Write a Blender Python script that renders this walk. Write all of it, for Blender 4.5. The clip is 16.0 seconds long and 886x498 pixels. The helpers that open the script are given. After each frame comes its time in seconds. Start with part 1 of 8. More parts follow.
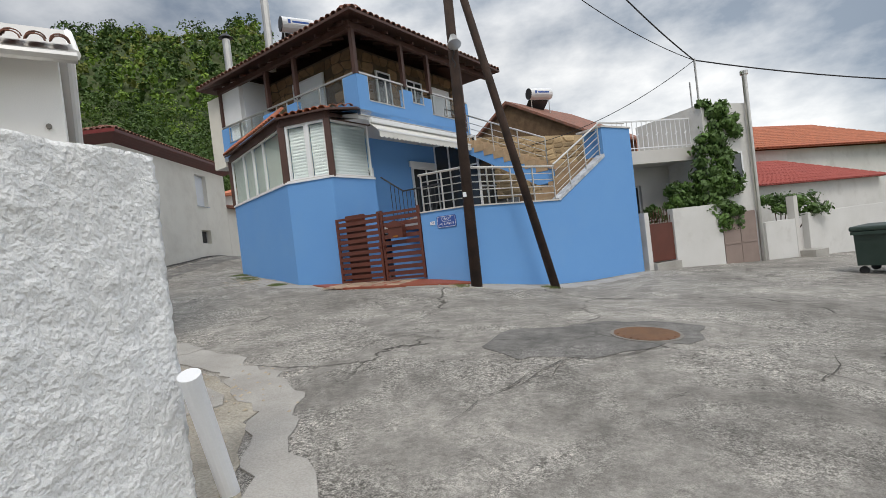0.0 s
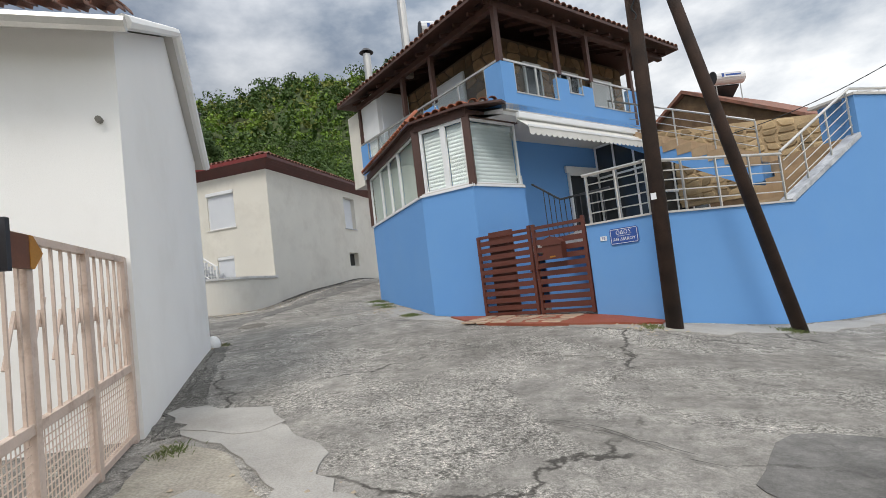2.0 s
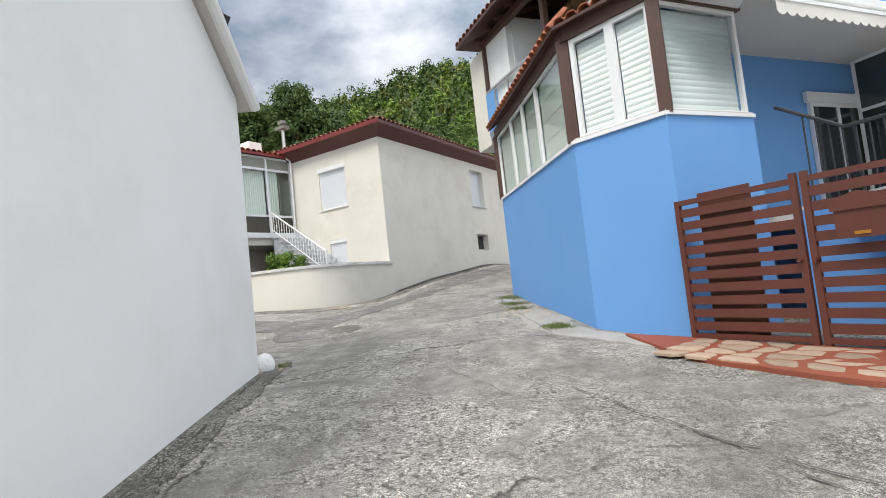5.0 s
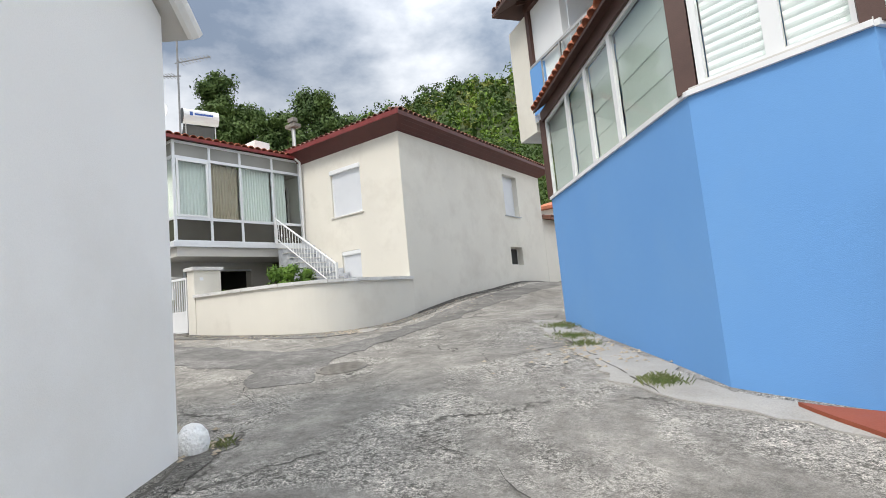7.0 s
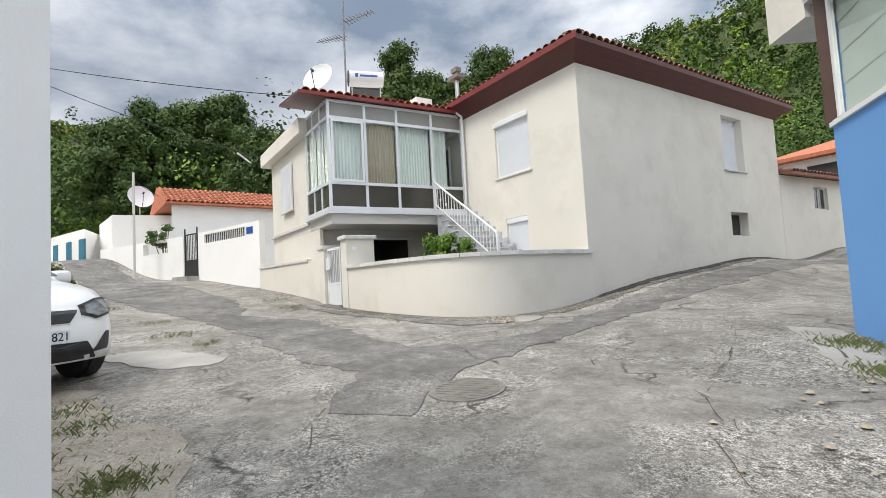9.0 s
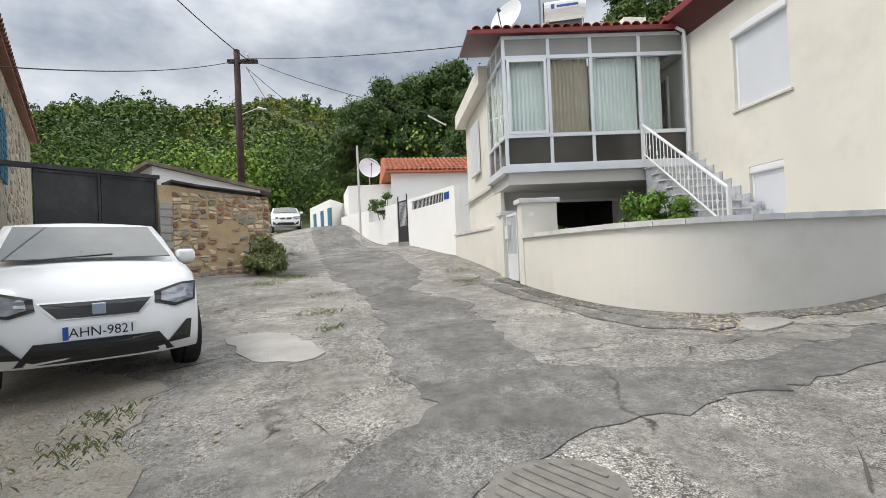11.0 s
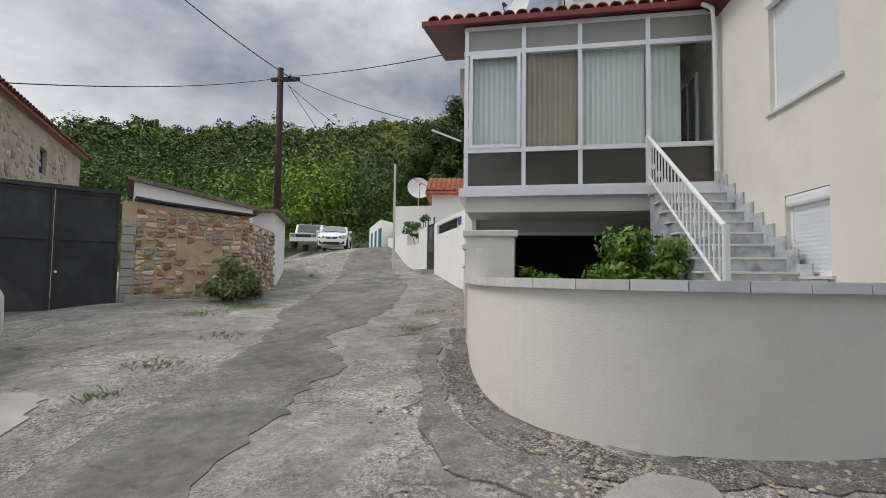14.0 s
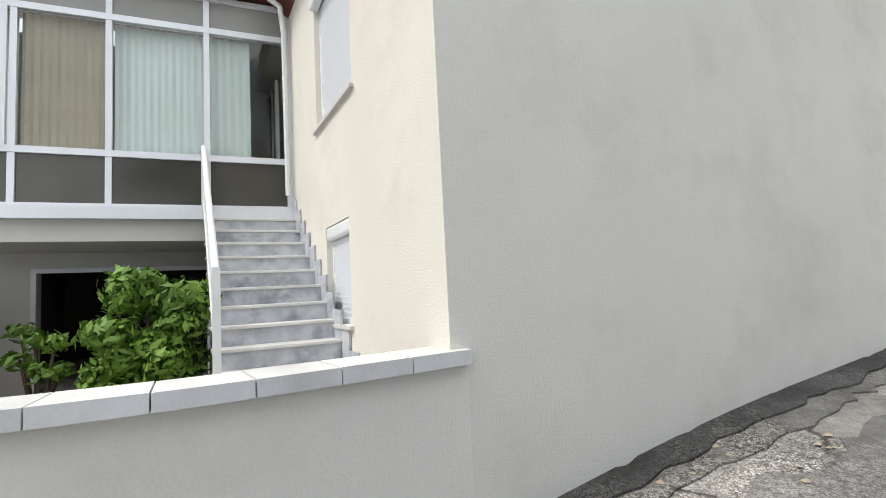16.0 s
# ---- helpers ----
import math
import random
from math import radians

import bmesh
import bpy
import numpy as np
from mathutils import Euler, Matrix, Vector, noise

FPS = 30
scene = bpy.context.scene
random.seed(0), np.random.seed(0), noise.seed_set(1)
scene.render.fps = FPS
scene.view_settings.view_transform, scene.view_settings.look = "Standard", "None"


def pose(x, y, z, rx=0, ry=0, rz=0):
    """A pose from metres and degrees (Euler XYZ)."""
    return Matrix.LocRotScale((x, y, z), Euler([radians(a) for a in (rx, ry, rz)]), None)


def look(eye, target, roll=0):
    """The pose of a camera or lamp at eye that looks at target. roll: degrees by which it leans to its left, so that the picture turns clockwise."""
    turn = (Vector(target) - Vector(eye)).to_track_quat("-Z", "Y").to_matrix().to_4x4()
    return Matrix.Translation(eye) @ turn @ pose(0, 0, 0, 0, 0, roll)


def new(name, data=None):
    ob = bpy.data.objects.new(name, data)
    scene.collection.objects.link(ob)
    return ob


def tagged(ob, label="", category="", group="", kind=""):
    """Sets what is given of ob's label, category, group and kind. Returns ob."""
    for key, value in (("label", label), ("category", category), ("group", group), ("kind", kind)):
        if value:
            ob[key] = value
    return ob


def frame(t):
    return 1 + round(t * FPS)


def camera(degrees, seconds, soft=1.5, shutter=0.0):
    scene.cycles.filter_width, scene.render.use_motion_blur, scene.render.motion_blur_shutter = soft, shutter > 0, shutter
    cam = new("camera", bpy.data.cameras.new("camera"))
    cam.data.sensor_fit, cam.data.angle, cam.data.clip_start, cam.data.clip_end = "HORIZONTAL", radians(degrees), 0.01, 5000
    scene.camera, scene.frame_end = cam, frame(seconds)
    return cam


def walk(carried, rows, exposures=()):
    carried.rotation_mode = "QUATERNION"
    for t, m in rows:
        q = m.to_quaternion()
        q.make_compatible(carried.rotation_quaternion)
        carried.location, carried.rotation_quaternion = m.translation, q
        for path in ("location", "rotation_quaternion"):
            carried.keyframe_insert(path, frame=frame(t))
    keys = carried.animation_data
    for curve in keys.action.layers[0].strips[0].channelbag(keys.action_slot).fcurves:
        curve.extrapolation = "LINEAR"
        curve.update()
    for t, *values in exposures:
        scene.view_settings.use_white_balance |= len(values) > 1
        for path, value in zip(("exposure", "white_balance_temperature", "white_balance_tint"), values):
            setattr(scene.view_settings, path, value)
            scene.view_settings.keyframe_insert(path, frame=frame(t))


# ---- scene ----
cam = camera(83.6, 16.0, 0.85)
METRES, EYE, TILT, LEAN, TURN = 20.8, 1.5, 0.0, 0.0, 0.0
ROWS = [
    (0.0, 0.0, 0.0, 0.0, -0.07, -0.61, 6.65),
    (0.5, 0.0011, 0.0292, 0.0007, 3.42, -0.02, 6.27),
    (1.0, -0.0026, 0.0615, 0.0017, 7.01, 0.37, 5.91),
    (1.5, -0.0087, 0.0931, 0.0023, 11.82, 2.39, 6.35),
    (2.0, -0.0189, 0.1252, 0.0048, 17.06, 3.75, 6.82),
    (2.5, -0.0302, 0.1568, 0.0083, 21.5, 4.51, 6.66),
    (3.0, -0.0394, 0.1857, 0.0115, 25.67, 4.44, 5.98),
    (3.5, -0.052, 0.215, 0.0121, 27.53, 3.52, 5.35),
    (4.0, -0.0621, 0.2421, 0.0116, 29.4, 2.69, 5.36),
    (4.5, -0.0762, 0.2705, 0.0119, 31.42, 2.28, 5.37),
    (5.0, -0.0918, 0.2982, 0.0137, 32.6, 3.6, 6.11),
    (7.5, -0.1818, 0.4266, 0.0201, 37.45, 5.93, 4.95),
    (8.0, -0.1995, 0.4554, 0.0231, 41.23, 5.33, 5.05),
    (8.5, -0.2199, 0.479, 0.0263, 45.99, 4.37, 3.99),
    (9.0, -0.2362, 0.5028, 0.0275, 56.53, 3.77, 3.16),
    (9.5, -0.2546, 0.5247, 0.0289, 66.8, 2.95, 2.4),
    (10.0, -0.2721, 0.547, 0.032, 73.82, 1.69, 2.92),
    (12.5, -0.3506, 0.6766, 0.0451, 94.5, 0.62, 0.42),
    (13.0, -0.3658, 0.7015, 0.0487, 97.49, 1.19, 0.31),
    (13.5, -0.3859, 0.725, 0.0516, 97.84, 2.54, -0.83),
    (14.0, -0.4055, 0.7511, 0.0533, 95.76, 3.12, -0.71),
    (14.5, -0.426, 0.7744, 0.0573, 90.28, 4.16, -0.02),
    (15.0, -0.4432, 0.7993, 0.062, 81.58, 4.45, 1.39),
    (15.5, -0.4559, 0.8301, 0.0661, 76.0, 5.01, 2.06),
    (16.0, -0.4695, 0.8606, 0.0692, 62.79, 4.68, 2.88),
]
walk(cam, [(t, pose(0, 0, EYE, TILT, LEAN, TURN) @ pose(METRES * x, METRES * y, METRES * z, 90 + pitch, roll, yaw)) for t, x, y, z, yaw, pitch, roll in ROWS],
     exposures=[(0.0, 0.24), (1.0, 0.32), (2.0, 0.42), (3.5, 0.72), (4.5, 0.92), (8.0, 0.88), (9.0, 0.86), (10.0, 0.92), (12.5, 0.28), (13.5, 0.22), (14.5, 0.31), (15.0, 0.58), (16.0, 0.94)])


# ---- world and sun: bright overcast with broken cloud ----
SUN_AZ, SUN_EL = radians(182), radians(54)      # from the south of the plan, high
world = bpy.data.worlds.new("overcast")
scene.world = world
world.use_nodes = True
wn, wl = world.node_tree.nodes, world.node_tree.links
wn.clear()
w_out, w_bg = wn.new("ShaderNodeOutputWorld"), wn.new("ShaderNodeBackground")
w_sky = wn.new("ShaderNodeTexSky")
w_sky.sky_type, w_sky.sun_disc = 'NISHITA', False
w_sky.sun_elevation, w_sky.sun_rotation = SUN_EL, SUN_AZ
w_tc, w_map = wn.new("ShaderNodeTexCoord"), wn.new("ShaderNodeMapping")
w_map.inputs["Scale"].default_value = (1.0, 1.0, 1.9)
w_n1, w_n2 = wn.new("ShaderNodeTexNoise"), wn.new("ShaderNodeTexNoise")
w_n1.inputs["Scale"].default_value, w_n1.inputs["Detail"].default_value, w_n1.inputs["Roughness"].default_value = 2.1, 9, 0.55
w_n2.inputs["Scale"].default_value, w_n2.inputs["Detail"].default_value = 0.9, 3
w_r1, w_r2 = wn.new("ShaderNodeValToRGB"), wn.new("ShaderNodeValToRGB")
w_r1.color_ramp.elements[0].position, w_r1.color_ramp.elements[0].color = 0.39, (2.1, 2.5, 3.05, 1)
w_r1.color_ramp.elements[1].position, w_r1.color_ramp.elements[1].color = 0.63, (8.8, 8.8, 8.7, 1)
w_r2.color_ramp.elements[0].position, w_r2.color_ramp.elements[0].color = 0.35, (0.62, 0.64, 0.68, 1)
w_r2.color_ramp.elements[1].position, w_r2.color_ramp.elements[1].color = 0.65, (1.15, 1.13, 1.1, 1)
w_mul, w_mix = wn.new("ShaderNodeMixRGB"), wn.new("ShaderNodeMixRGB")
w_mul.blend_type, w_mul.inputs[0].default_value = 'MULTIPLY', 1.0
w_mix.inputs[0].default_value = 0.88
wl.new(w_tc.outputs["Generated"], w_map.inputs["Vector"])
wl.new(w_map.outputs["Vector"], w_n1.inputs["Vector"])
wl.new(w_map.outputs["Vector"], w_n2.inputs["Vector"])
wl.new(w_n1.outputs["Fac"], w_r1.inputs["Fac"])
wl.new(w_n2.outputs["Fac"], w_r2.inputs["Fac"])
wl.new(w_r1.outputs["Color"], w_mul.inputs[1])
wl.new(w_r2.outputs["Color"], w_mul.inputs[2])
wl.new(w_sky.outputs["Color"], w_mix.inputs[1])
w_sep = wn.new("ShaderNodeSeparateXYZ")
w_zen, w_bank = wn.new("ShaderNodeMapRange"), wn.new("ShaderNodeMapRange")
w_zen.inputs["From Min"].default_value, w_zen.inputs["From Max"].default_value = 0.35, 0.95      # brighter overhead, as under thin high cloud
w_zen.inputs["To Min"].default_value, w_zen.inputs["To Max"].default_value = 0.95, 2.3
w_bank.inputs["From Min"].default_value, w_bank.inputs["From Max"].default_value = -0.95, 0.8    # the darker bank of cloud over the hills
w_bank.inputs["To Min"].default_value, w_bank.inputs["To Max"].default_value = 0.82, 1.30
w_f, w_g = wn.new("ShaderNodeMath"), wn.new("ShaderNodeMixRGB")
w_f.operation, w_g.blend_type, w_g.inputs[0].default_value = 'MULTIPLY', 'MULTIPLY', 1.0
wl.new(w_tc.outputs["Generated"], w_sep.inputs["Vector"])
wl.new(w_sep.outputs["Z"], w_zen.inputs["Value"])
wl.new(w_sep.outputs["X"], w_bank.inputs["Value"])
wl.new(w_zen.outputs["Result"], w_f.inputs[0])
wl.new(w_bank.outputs["Result"], w_f.inputs[1])
wl.new(w_mul.outputs["Color"], w_g.inputs[1])
wl.new(w_f.outputs["Value"], w_g.inputs[2])
wl.new(w_g.outputs["Color"], w_mix.inputs[2])
wl.new(w_mix.outputs["Color"], w_bg.inputs["Color"])
w_bg.inputs["Strength"].default_value = 0.1
wl.new(w_bg.outputs["Background"], w_out.inputs["Surface"])

sun_data = bpy.data.lights.new("sun", 'SUN')
sun_data.energy, sun_data.angle, sun_data.color = 1.3, radians(20), (1.0, 0.94, 0.85)
sun = new("sun", sun_data)
SUN_DIR = Vector((math.sin(SUN_AZ) * math.cos(SUN_EL), math.cos(SUN_AZ) * math.cos(SUN_EL), math.sin(SUN_EL)))
sun.matrix_basis = look(SUN_DIR * 60, (0, 0, 0))


# ---- materials ----
def rgb(c):
    return (*c, 1.0)


def mat(name, c1, c2=None, scale=2.0, rough=0.85, metal=0.0, bump=0.0, bscale=60.0, grain=0.06, vary=0.0, spec=0.5, stain=None, stain_scale=0.6, stain_amt=0.5):
    """A worn surface: two colours mixed by broad noise, fine grain, optional stains, fine relief; vary: difference from piece to piece."""
    m = bpy.data.materials.new(name)
    m.use_nodes = True
    n, l = m.node_tree.nodes, m.node_tree.links
    b = n["Principled BSDF"]
    tc = n.new("ShaderNodeTexCoord")
    a = n.new("ShaderNodeTexNoise")
    a.inputs["Scale"].default_value, a.inputs["Detail"].default_value = scale, 6
    ramp = n.new("ShaderNodeMapRange")
    ramp.inputs["From Min"].default_value, ramp.inputs["From Max"].default_value = 0.32, 0.68
    l.new(tc.outputs["Object"], a.inputs["Vector"])
    l.new(a.outputs["Fac"], ramp.inputs["Value"])
    mix = n.new("ShaderNodeMixRGB")
    mix.inputs[1].default_value, mix.inputs[2].default_value = rgb(c1), rgb(c2 or c1)
    l.new(ramp.outputs["Result"], mix.inputs[0])
    out = mix.outputs["Color"]
    g = n.new("ShaderNodeTexNoise")
    g.inputs["Scale"].default_value, g.inputs["Detail"].default_value = bscale, 4
    l.new(tc.outputs["Object"], g.inputs["Vector"])
    if stain:
        s = n.new("ShaderNodeTexNoise")
        s.inputs["Scale"].default_value, s.inputs["Detail"].default_value, s.inputs["Roughness"].default_value = stain_scale, 8, 0.65
        sr = n.new("ShaderNodeMapRange")
        sr.inputs["From Min"].default_value, sr.inputs["From Max"].default_value, sr.inputs["To Max"].default_value = 0.52, 0.72, stain_amt
        sm = n.new("ShaderNodeMixRGB")
        sm.inputs[2].default_value = rgb(stain)
        l.new(tc.outputs["Object"], s.inputs["Vector"])
        l.new(s.outputs["Fac"], sr.inputs["Value"])
        l.new(sr.outputs["Result"], sm.inputs[0])
        l.new(out, sm.inputs[1])
        out = sm.outputs["Color"]
    if grain:
        gr = n.new("ShaderNodeMapRange")
        gr.inputs["To Min"].default_value, gr.inputs["To Max"].default_value = 1 - 2 * grain, 1 + 2 * grain
        gm = n.new("ShaderNodeMixRGB")
        gm.blend_type, gm.inputs[0].default_value = 'MULTIPLY', 1.0
        l.new(g.outputs["Fac"], gr.inputs["Value"])
        l.new(out, gm.inputs[1])
        l.new(gr.outputs["Result"], gm.inputs[2])
        out = gm.outputs["Color"]
    if vary:
        oi, hv, vr = n.new("ShaderNodeObjectInfo"), n.new("ShaderNodeHueSaturation"), n.new("ShaderNodeMapRange")
        vr.inputs["To Min"].default_value, vr.inputs["To Max"].default_value = 1 - vary, 1 + vary
        l.new(oi.outputs["Random"], vr.inputs["Value"])
        l.new(vr.outputs["Result"], hv.inputs["Value"])
        l.new(out, hv.inputs["Color"])
        out = hv.outputs["Color"]
    l.new(out, b.inputs["Base Color"])
    b.inputs["Roughness"].default_value, b.inputs["Metallic"].default_value = rough, metal
    b.inputs["Specular IOR Level"].default_value = spec
    if bump:
        bn = n.new("ShaderNodeBump")
        bn.inputs["Strength"].default_value, bn.inputs["Distance"].default_value = bump, 0.02
        l.new(g.outputs["Fac"], bn.inputs["Height"])
        l.new(bn.outputs["Normal"], b.inputs["Normal"])
    return m


def glass(name, tint, rough=0.03, trans=1.0):
    m = bpy.data.materials.new(name)
    m.use_nodes = True
    b = m.node_tree.nodes["Principled BSDF"]
    b.inputs["Base Color"].default_value = rgb(tint)
    b.inputs["Roughness"].default_value = rough
    b.inputs["Transmission Weight"].default_value = trans
    b.inputs["IOR"].default_value = 1.3
    return m


def asphalt(name, c1, c2, crack=0.5, chunk=1.0, patch=(0.20, 0.19, 0.175)):
    """Worn road: broad blotches, pale chippings showing at three sizes, a few wandering cracks, relief."""
    m = mat(name, c1, c2, 0.45, 0.95, bump=0.0, bscale=260.0, grain=0.12, stain=patch, stain_scale=0.9, stain_amt=0.5, spec=0.2)
    n, l = m.node_tree.nodes, m.node_tree.links
    b = n["Principled BSDF"]
    col = b.inputs["Base Color"].links[0].from_socket
    tc = n.new("ShaderNodeTexCoord")
    heights = []
    worn = n.new("ShaderNodeTexNoise")          # where traffic has polished the chippings away
    worn.inputs["Scale"].default_value, worn.inputs["Detail"].default_value, worn.inputs["Roughness"].default_value, worn.inputs["Distortion"].default_value = 0.42, 6, 0.6, 1.6
    l.new(tc.outputs["Object"], worn.inputs["Vector"])
    wr = n.new("ShaderNodeMapRange")
    wr.inputs["From Min"].default_value, wr.inputs["From Max"].default_value = 0.43, 0.57
    wr.inputs["To Min"].default_value, wr.inputs["To Max"].default_value = 0.22, 1.0
    l.new(worn.outputs["Fac"], wr.inputs["Value"])
    wt = n.new("ShaderNodeMapRange")
    wt.inputs["From Min"].default_value, wt.inputs["From Max"].default_value = 0.22, 1.0
    wt.inputs["To Min"].default_value, wt.inputs["To Max"].default_value = 0.80, 1.10
    l.new(wr.outputs["Result"], wt.inputs["Value"])
    wk = n.new("ShaderNodeMixRGB")
    wk.blend_type, wk.inputs[0].default_value = 'MULTIPLY', 1.0
    l.new(col, wk.inputs[1])
    l.new(wt.outputs["Result"], wk.inputs[2])
    col = wk.outputs["Color"]
    for scale, lo, hi, det, a0, a1 in ((1.7, 0.82, 1.16, 9, 0.38, 0.62), (7.0, 0.84, 1.14, 8, 0.38, 0.62), (34.0, 1 - 0.42 * chunk, 1 + 0.34 * chunk, 5, 0.40, 0.60), (105.0, 1 - 0.62 * chunk, 1 + 0.55 * chunk, 3, 0.43, 0.58)):
        t_ = n.new("ShaderNodeTexNoise")
        t_.inputs["Scale"].default_value, t_.inputs["Detail"].default_value, t_.inputs["Roughness"].default_value = scale, det, 0.62
        l.new(tc.outputs["Object"], t_.inputs["Vector"])
        r_ = n.new("ShaderNodeMapRange")
        r_.inputs["From Min"].default_value, r_.inputs["From Max"].default_value = a0, a1
        r_.inputs["To Min"].default_value, r_.inputs["To Max"].default_value = lo, hi
        l.new(t_.outputs["Fac"], r_.inputs["Value"])
        k_ = n.new("ShaderNodeMixRGB")
        k_.blend_type, k_.inputs[0].default_value = 'MULTIPLY', 1.0
        l.new(col, k_.inputs[1])
        l.new(r_.outputs["Result"], k_.inputs[2])
        if scale > 20:
            l.new(wr.outputs["Result"], k_.inputs[0])
        col = k_.outputs["Color"]
        heights.append(r_.outputs["Result"])
    pit = n.new("ShaderNodeTexNoise")           # small dark pits where chippings have broken out
    pit.inputs["Scale"].default_value, pit.inputs["Detail"].default_value, pit.inputs["Roughness"].default_value, pit.inputs["Distortion"].default_value = 24.0, 3, 0.6, 0.8
    l.new(tc.outputs["Object"], pit.inputs["Vector"])
    pr = n.new("ShaderNodeMapRange")
    pr.inputs["From Min"].default_value, pr.inputs["From Max"].default_value, pr.inputs["To Max"].default_value = 0.54, 0.61, 0.85 * chunk
    l.new(pit.outputs["Fac"], pr.inputs["Value"])
    pw = n.new("ShaderNodeMath")
    pw.operation = 'MULTIPLY'
    l.new(pr.outputs["Result"], pw.inputs[0])
    l.new(wr.outputs["Result"], pw.inputs[1])
    pk = n.new("ShaderNodeMixRGB")
    pk.inputs[2].default_value = (0.085, 0.08, 0.07, 1)
    l.new(pw.outputs["Value"], pk.inputs[0])
    l.new(col, pk.inputs[1])
    col = pk.outputs["Color"]
    wob = n.new("ShaderNodeTexNoise")
    wob.inputs["Scale"].default_value, wob.inputs["Detail"].default_value, wob.inputs["Roughness"].default_value = 0.8, 9, 0.6
    l.new(tc.outputs["Object"], wob.inputs["Vector"])
    add = n.new("ShaderNodeMixRGB")
    add.inputs[0].default_value = 0.62
    l.new(tc.outputs["Object"], add.inputs[1])
    l.new(wob.outputs["Color"], add.inputs[2])
    v2 = n.new("ShaderNodeTexVoronoi")
    v2.feature = 'DISTANCE_TO_EDGE'
    v2.inputs["Scale"].default_value = 0.7
    l.new(add.outputs["Color"], v2.inputs["Vector"])
    cr = n.new("ShaderNodeMapRange")
    cr.inputs["From Min"].default_value, cr.inputs["From Max"].default_value = 0.002, 0.011
    cr.inputs["To Min"].default_value, cr.inputs["To Max"].default_value = 1.0, 0.0
    l.new(v2.outputs["Distance"], cr.inputs["Value"])
    gate_n = n.new("ShaderNodeTexNoise")
    gate_n.inputs["Scale"].default_value, gate_n.inputs["Detail"].default_value = 1.1, 5
    l.new(tc.outputs["Object"], gate_n.inputs["Vector"])
    gr = n.new("ShaderNodeMapRange")
    gr.inputs["From Min"].default_value, gr.inputs["From Max"].default_value, gr.inputs["To Max"].default_value = 0.42, 0.6, crack
    l.new(gate_n.outputs["Fac"], gr.inputs["Value"])
    cm = n.new("ShaderNodeMath")
    cm.operation = 'MULTIPLY'
    l.new(cr.outputs["Result"], cm.inputs[0])
    l.new(gr.outputs["Result"], cm.inputs[1])
    fin = n.new("ShaderNodeMixRGB")
    fin.inputs[2].default_value = (0.05, 0.046, 0.04, 1)
    l.new(cm.outputs["Value"], fin.inputs[0])
    l.new(col, fin.inputs[1])
    l.new(fin.outputs["Color"], b.inputs["Base Color"])
    ad = n.new("ShaderNodeMath")
    l.new(heights[2], ad.inputs[0])
    l.new(heights[3], ad.inputs[1])
    bn = n.new("ShaderNodeBump")
    bn.inputs["Strength"].default_value, bn.inputs["Distance"].default_value = 0.6, 0.012 * chunk
    l.new(ad.outputs["Value"], bn.inputs["Height"])
    l.new(bn.outputs["Normal"], b.inputs["Normal"])
    return m


M_ASPHALT = asphalt("old_asphalt", (0.31, 0.292, 0.264), (0.49, 0.462, 0.418), 0.85, 0.95, (0.215, 0.205, 0.19))
M_DARKROAD = asphalt("newer_asphalt", (0.202, 0.194, 0.182), (0.258, 0.248, 0.232), 0.6, 0.6, (0.13, 0.127, 0.123))
M_CONCRETE = mat("pale_concrete", (0.43, 0.412, 0.38), (0.33, 0.313, 0.287), 1.8, 0.92, bump=0.6, bscale=70, grain=0.16, stain=(0.24, 0.22, 0.19), stain_amt=0.5)
M_DIRT = mat("dry_dirt", (0.42, 0.385, 0.32), (0.30, 0.27, 0.222), 2.5, 0.95, bump=0.9, bscale=45, grain=0.28, stain=(0.22, 0.20, 0.14), stain_scale=2.0)
M_TAR = asphalt("tarred_edge", (0.06, 0.058, 0.055), (0.13, 0.126, 0.12), 0.2, 1.5, (0.3, 0.285, 0.265))
M_GRAVEL = asphalt("gravel_edge", (0.20, 0.19, 0.17), (0.33, 0.315, 0.285), 0.2, 1.25, (0.12, 0.11, 0.10))
M_ROUGH = mat("rough_white_stucco", (0.90, 0.90, 0.89), (0.86, 0.86, 0.85), 1.2, 0.9, bump=1.0, bscale=34, grain=0.06, stain=(0.6, 0.57, 0.5), stain_amt=0.25)
M_WHITE = mat("white_stucco", (0.905, 0.895, 0.87), (0.865, 0.855, 0.83), 0.7, 0.9, bump=0.15, bscale=120, grain=0.015, stain=(0.72, 0.69, 0.62), stain_scale=0.35, stain_amt=0.35)
M_OLDWHITE = mat("weathered_white_stucco", (0.68, 0.67, 0.65), (0.60, 0.59, 0.565), 0.8, 0.9, bump=0.2, bscale=60, grain=0.03, stain=(0.45, 0.43, 0.40), stain_scale=1.1, stain_amt=0.55)
M_BLUE = mat("blue_stucco", (0.135, 0.33, 0.68), (0.15, 0.35, 0.69), 0.6, 0.85, bump=0.12, bscale=140, grain=0.015, stain=(0.185, 0.365, 0.65), stain_scale=0.5, stain_amt=0.35)
M_CREAM = mat("cream_stucco", (0.76, 0.728, 0.65), (0.70, 0.67, 0.60), 0.6, 0.9, bump=0.2, bscale=70, grain=0.035, stain=(0.56, 0.52, 0.45), stain_scale=0.8, stain_amt=0.5)
M_GREYW = mat("grey_white_stucco", (0.62, 0.60, 0.57), (0.55, 0.53, 0.50), 0.6, 0.9, bump=0.12, bscale=100, grain=0.02)
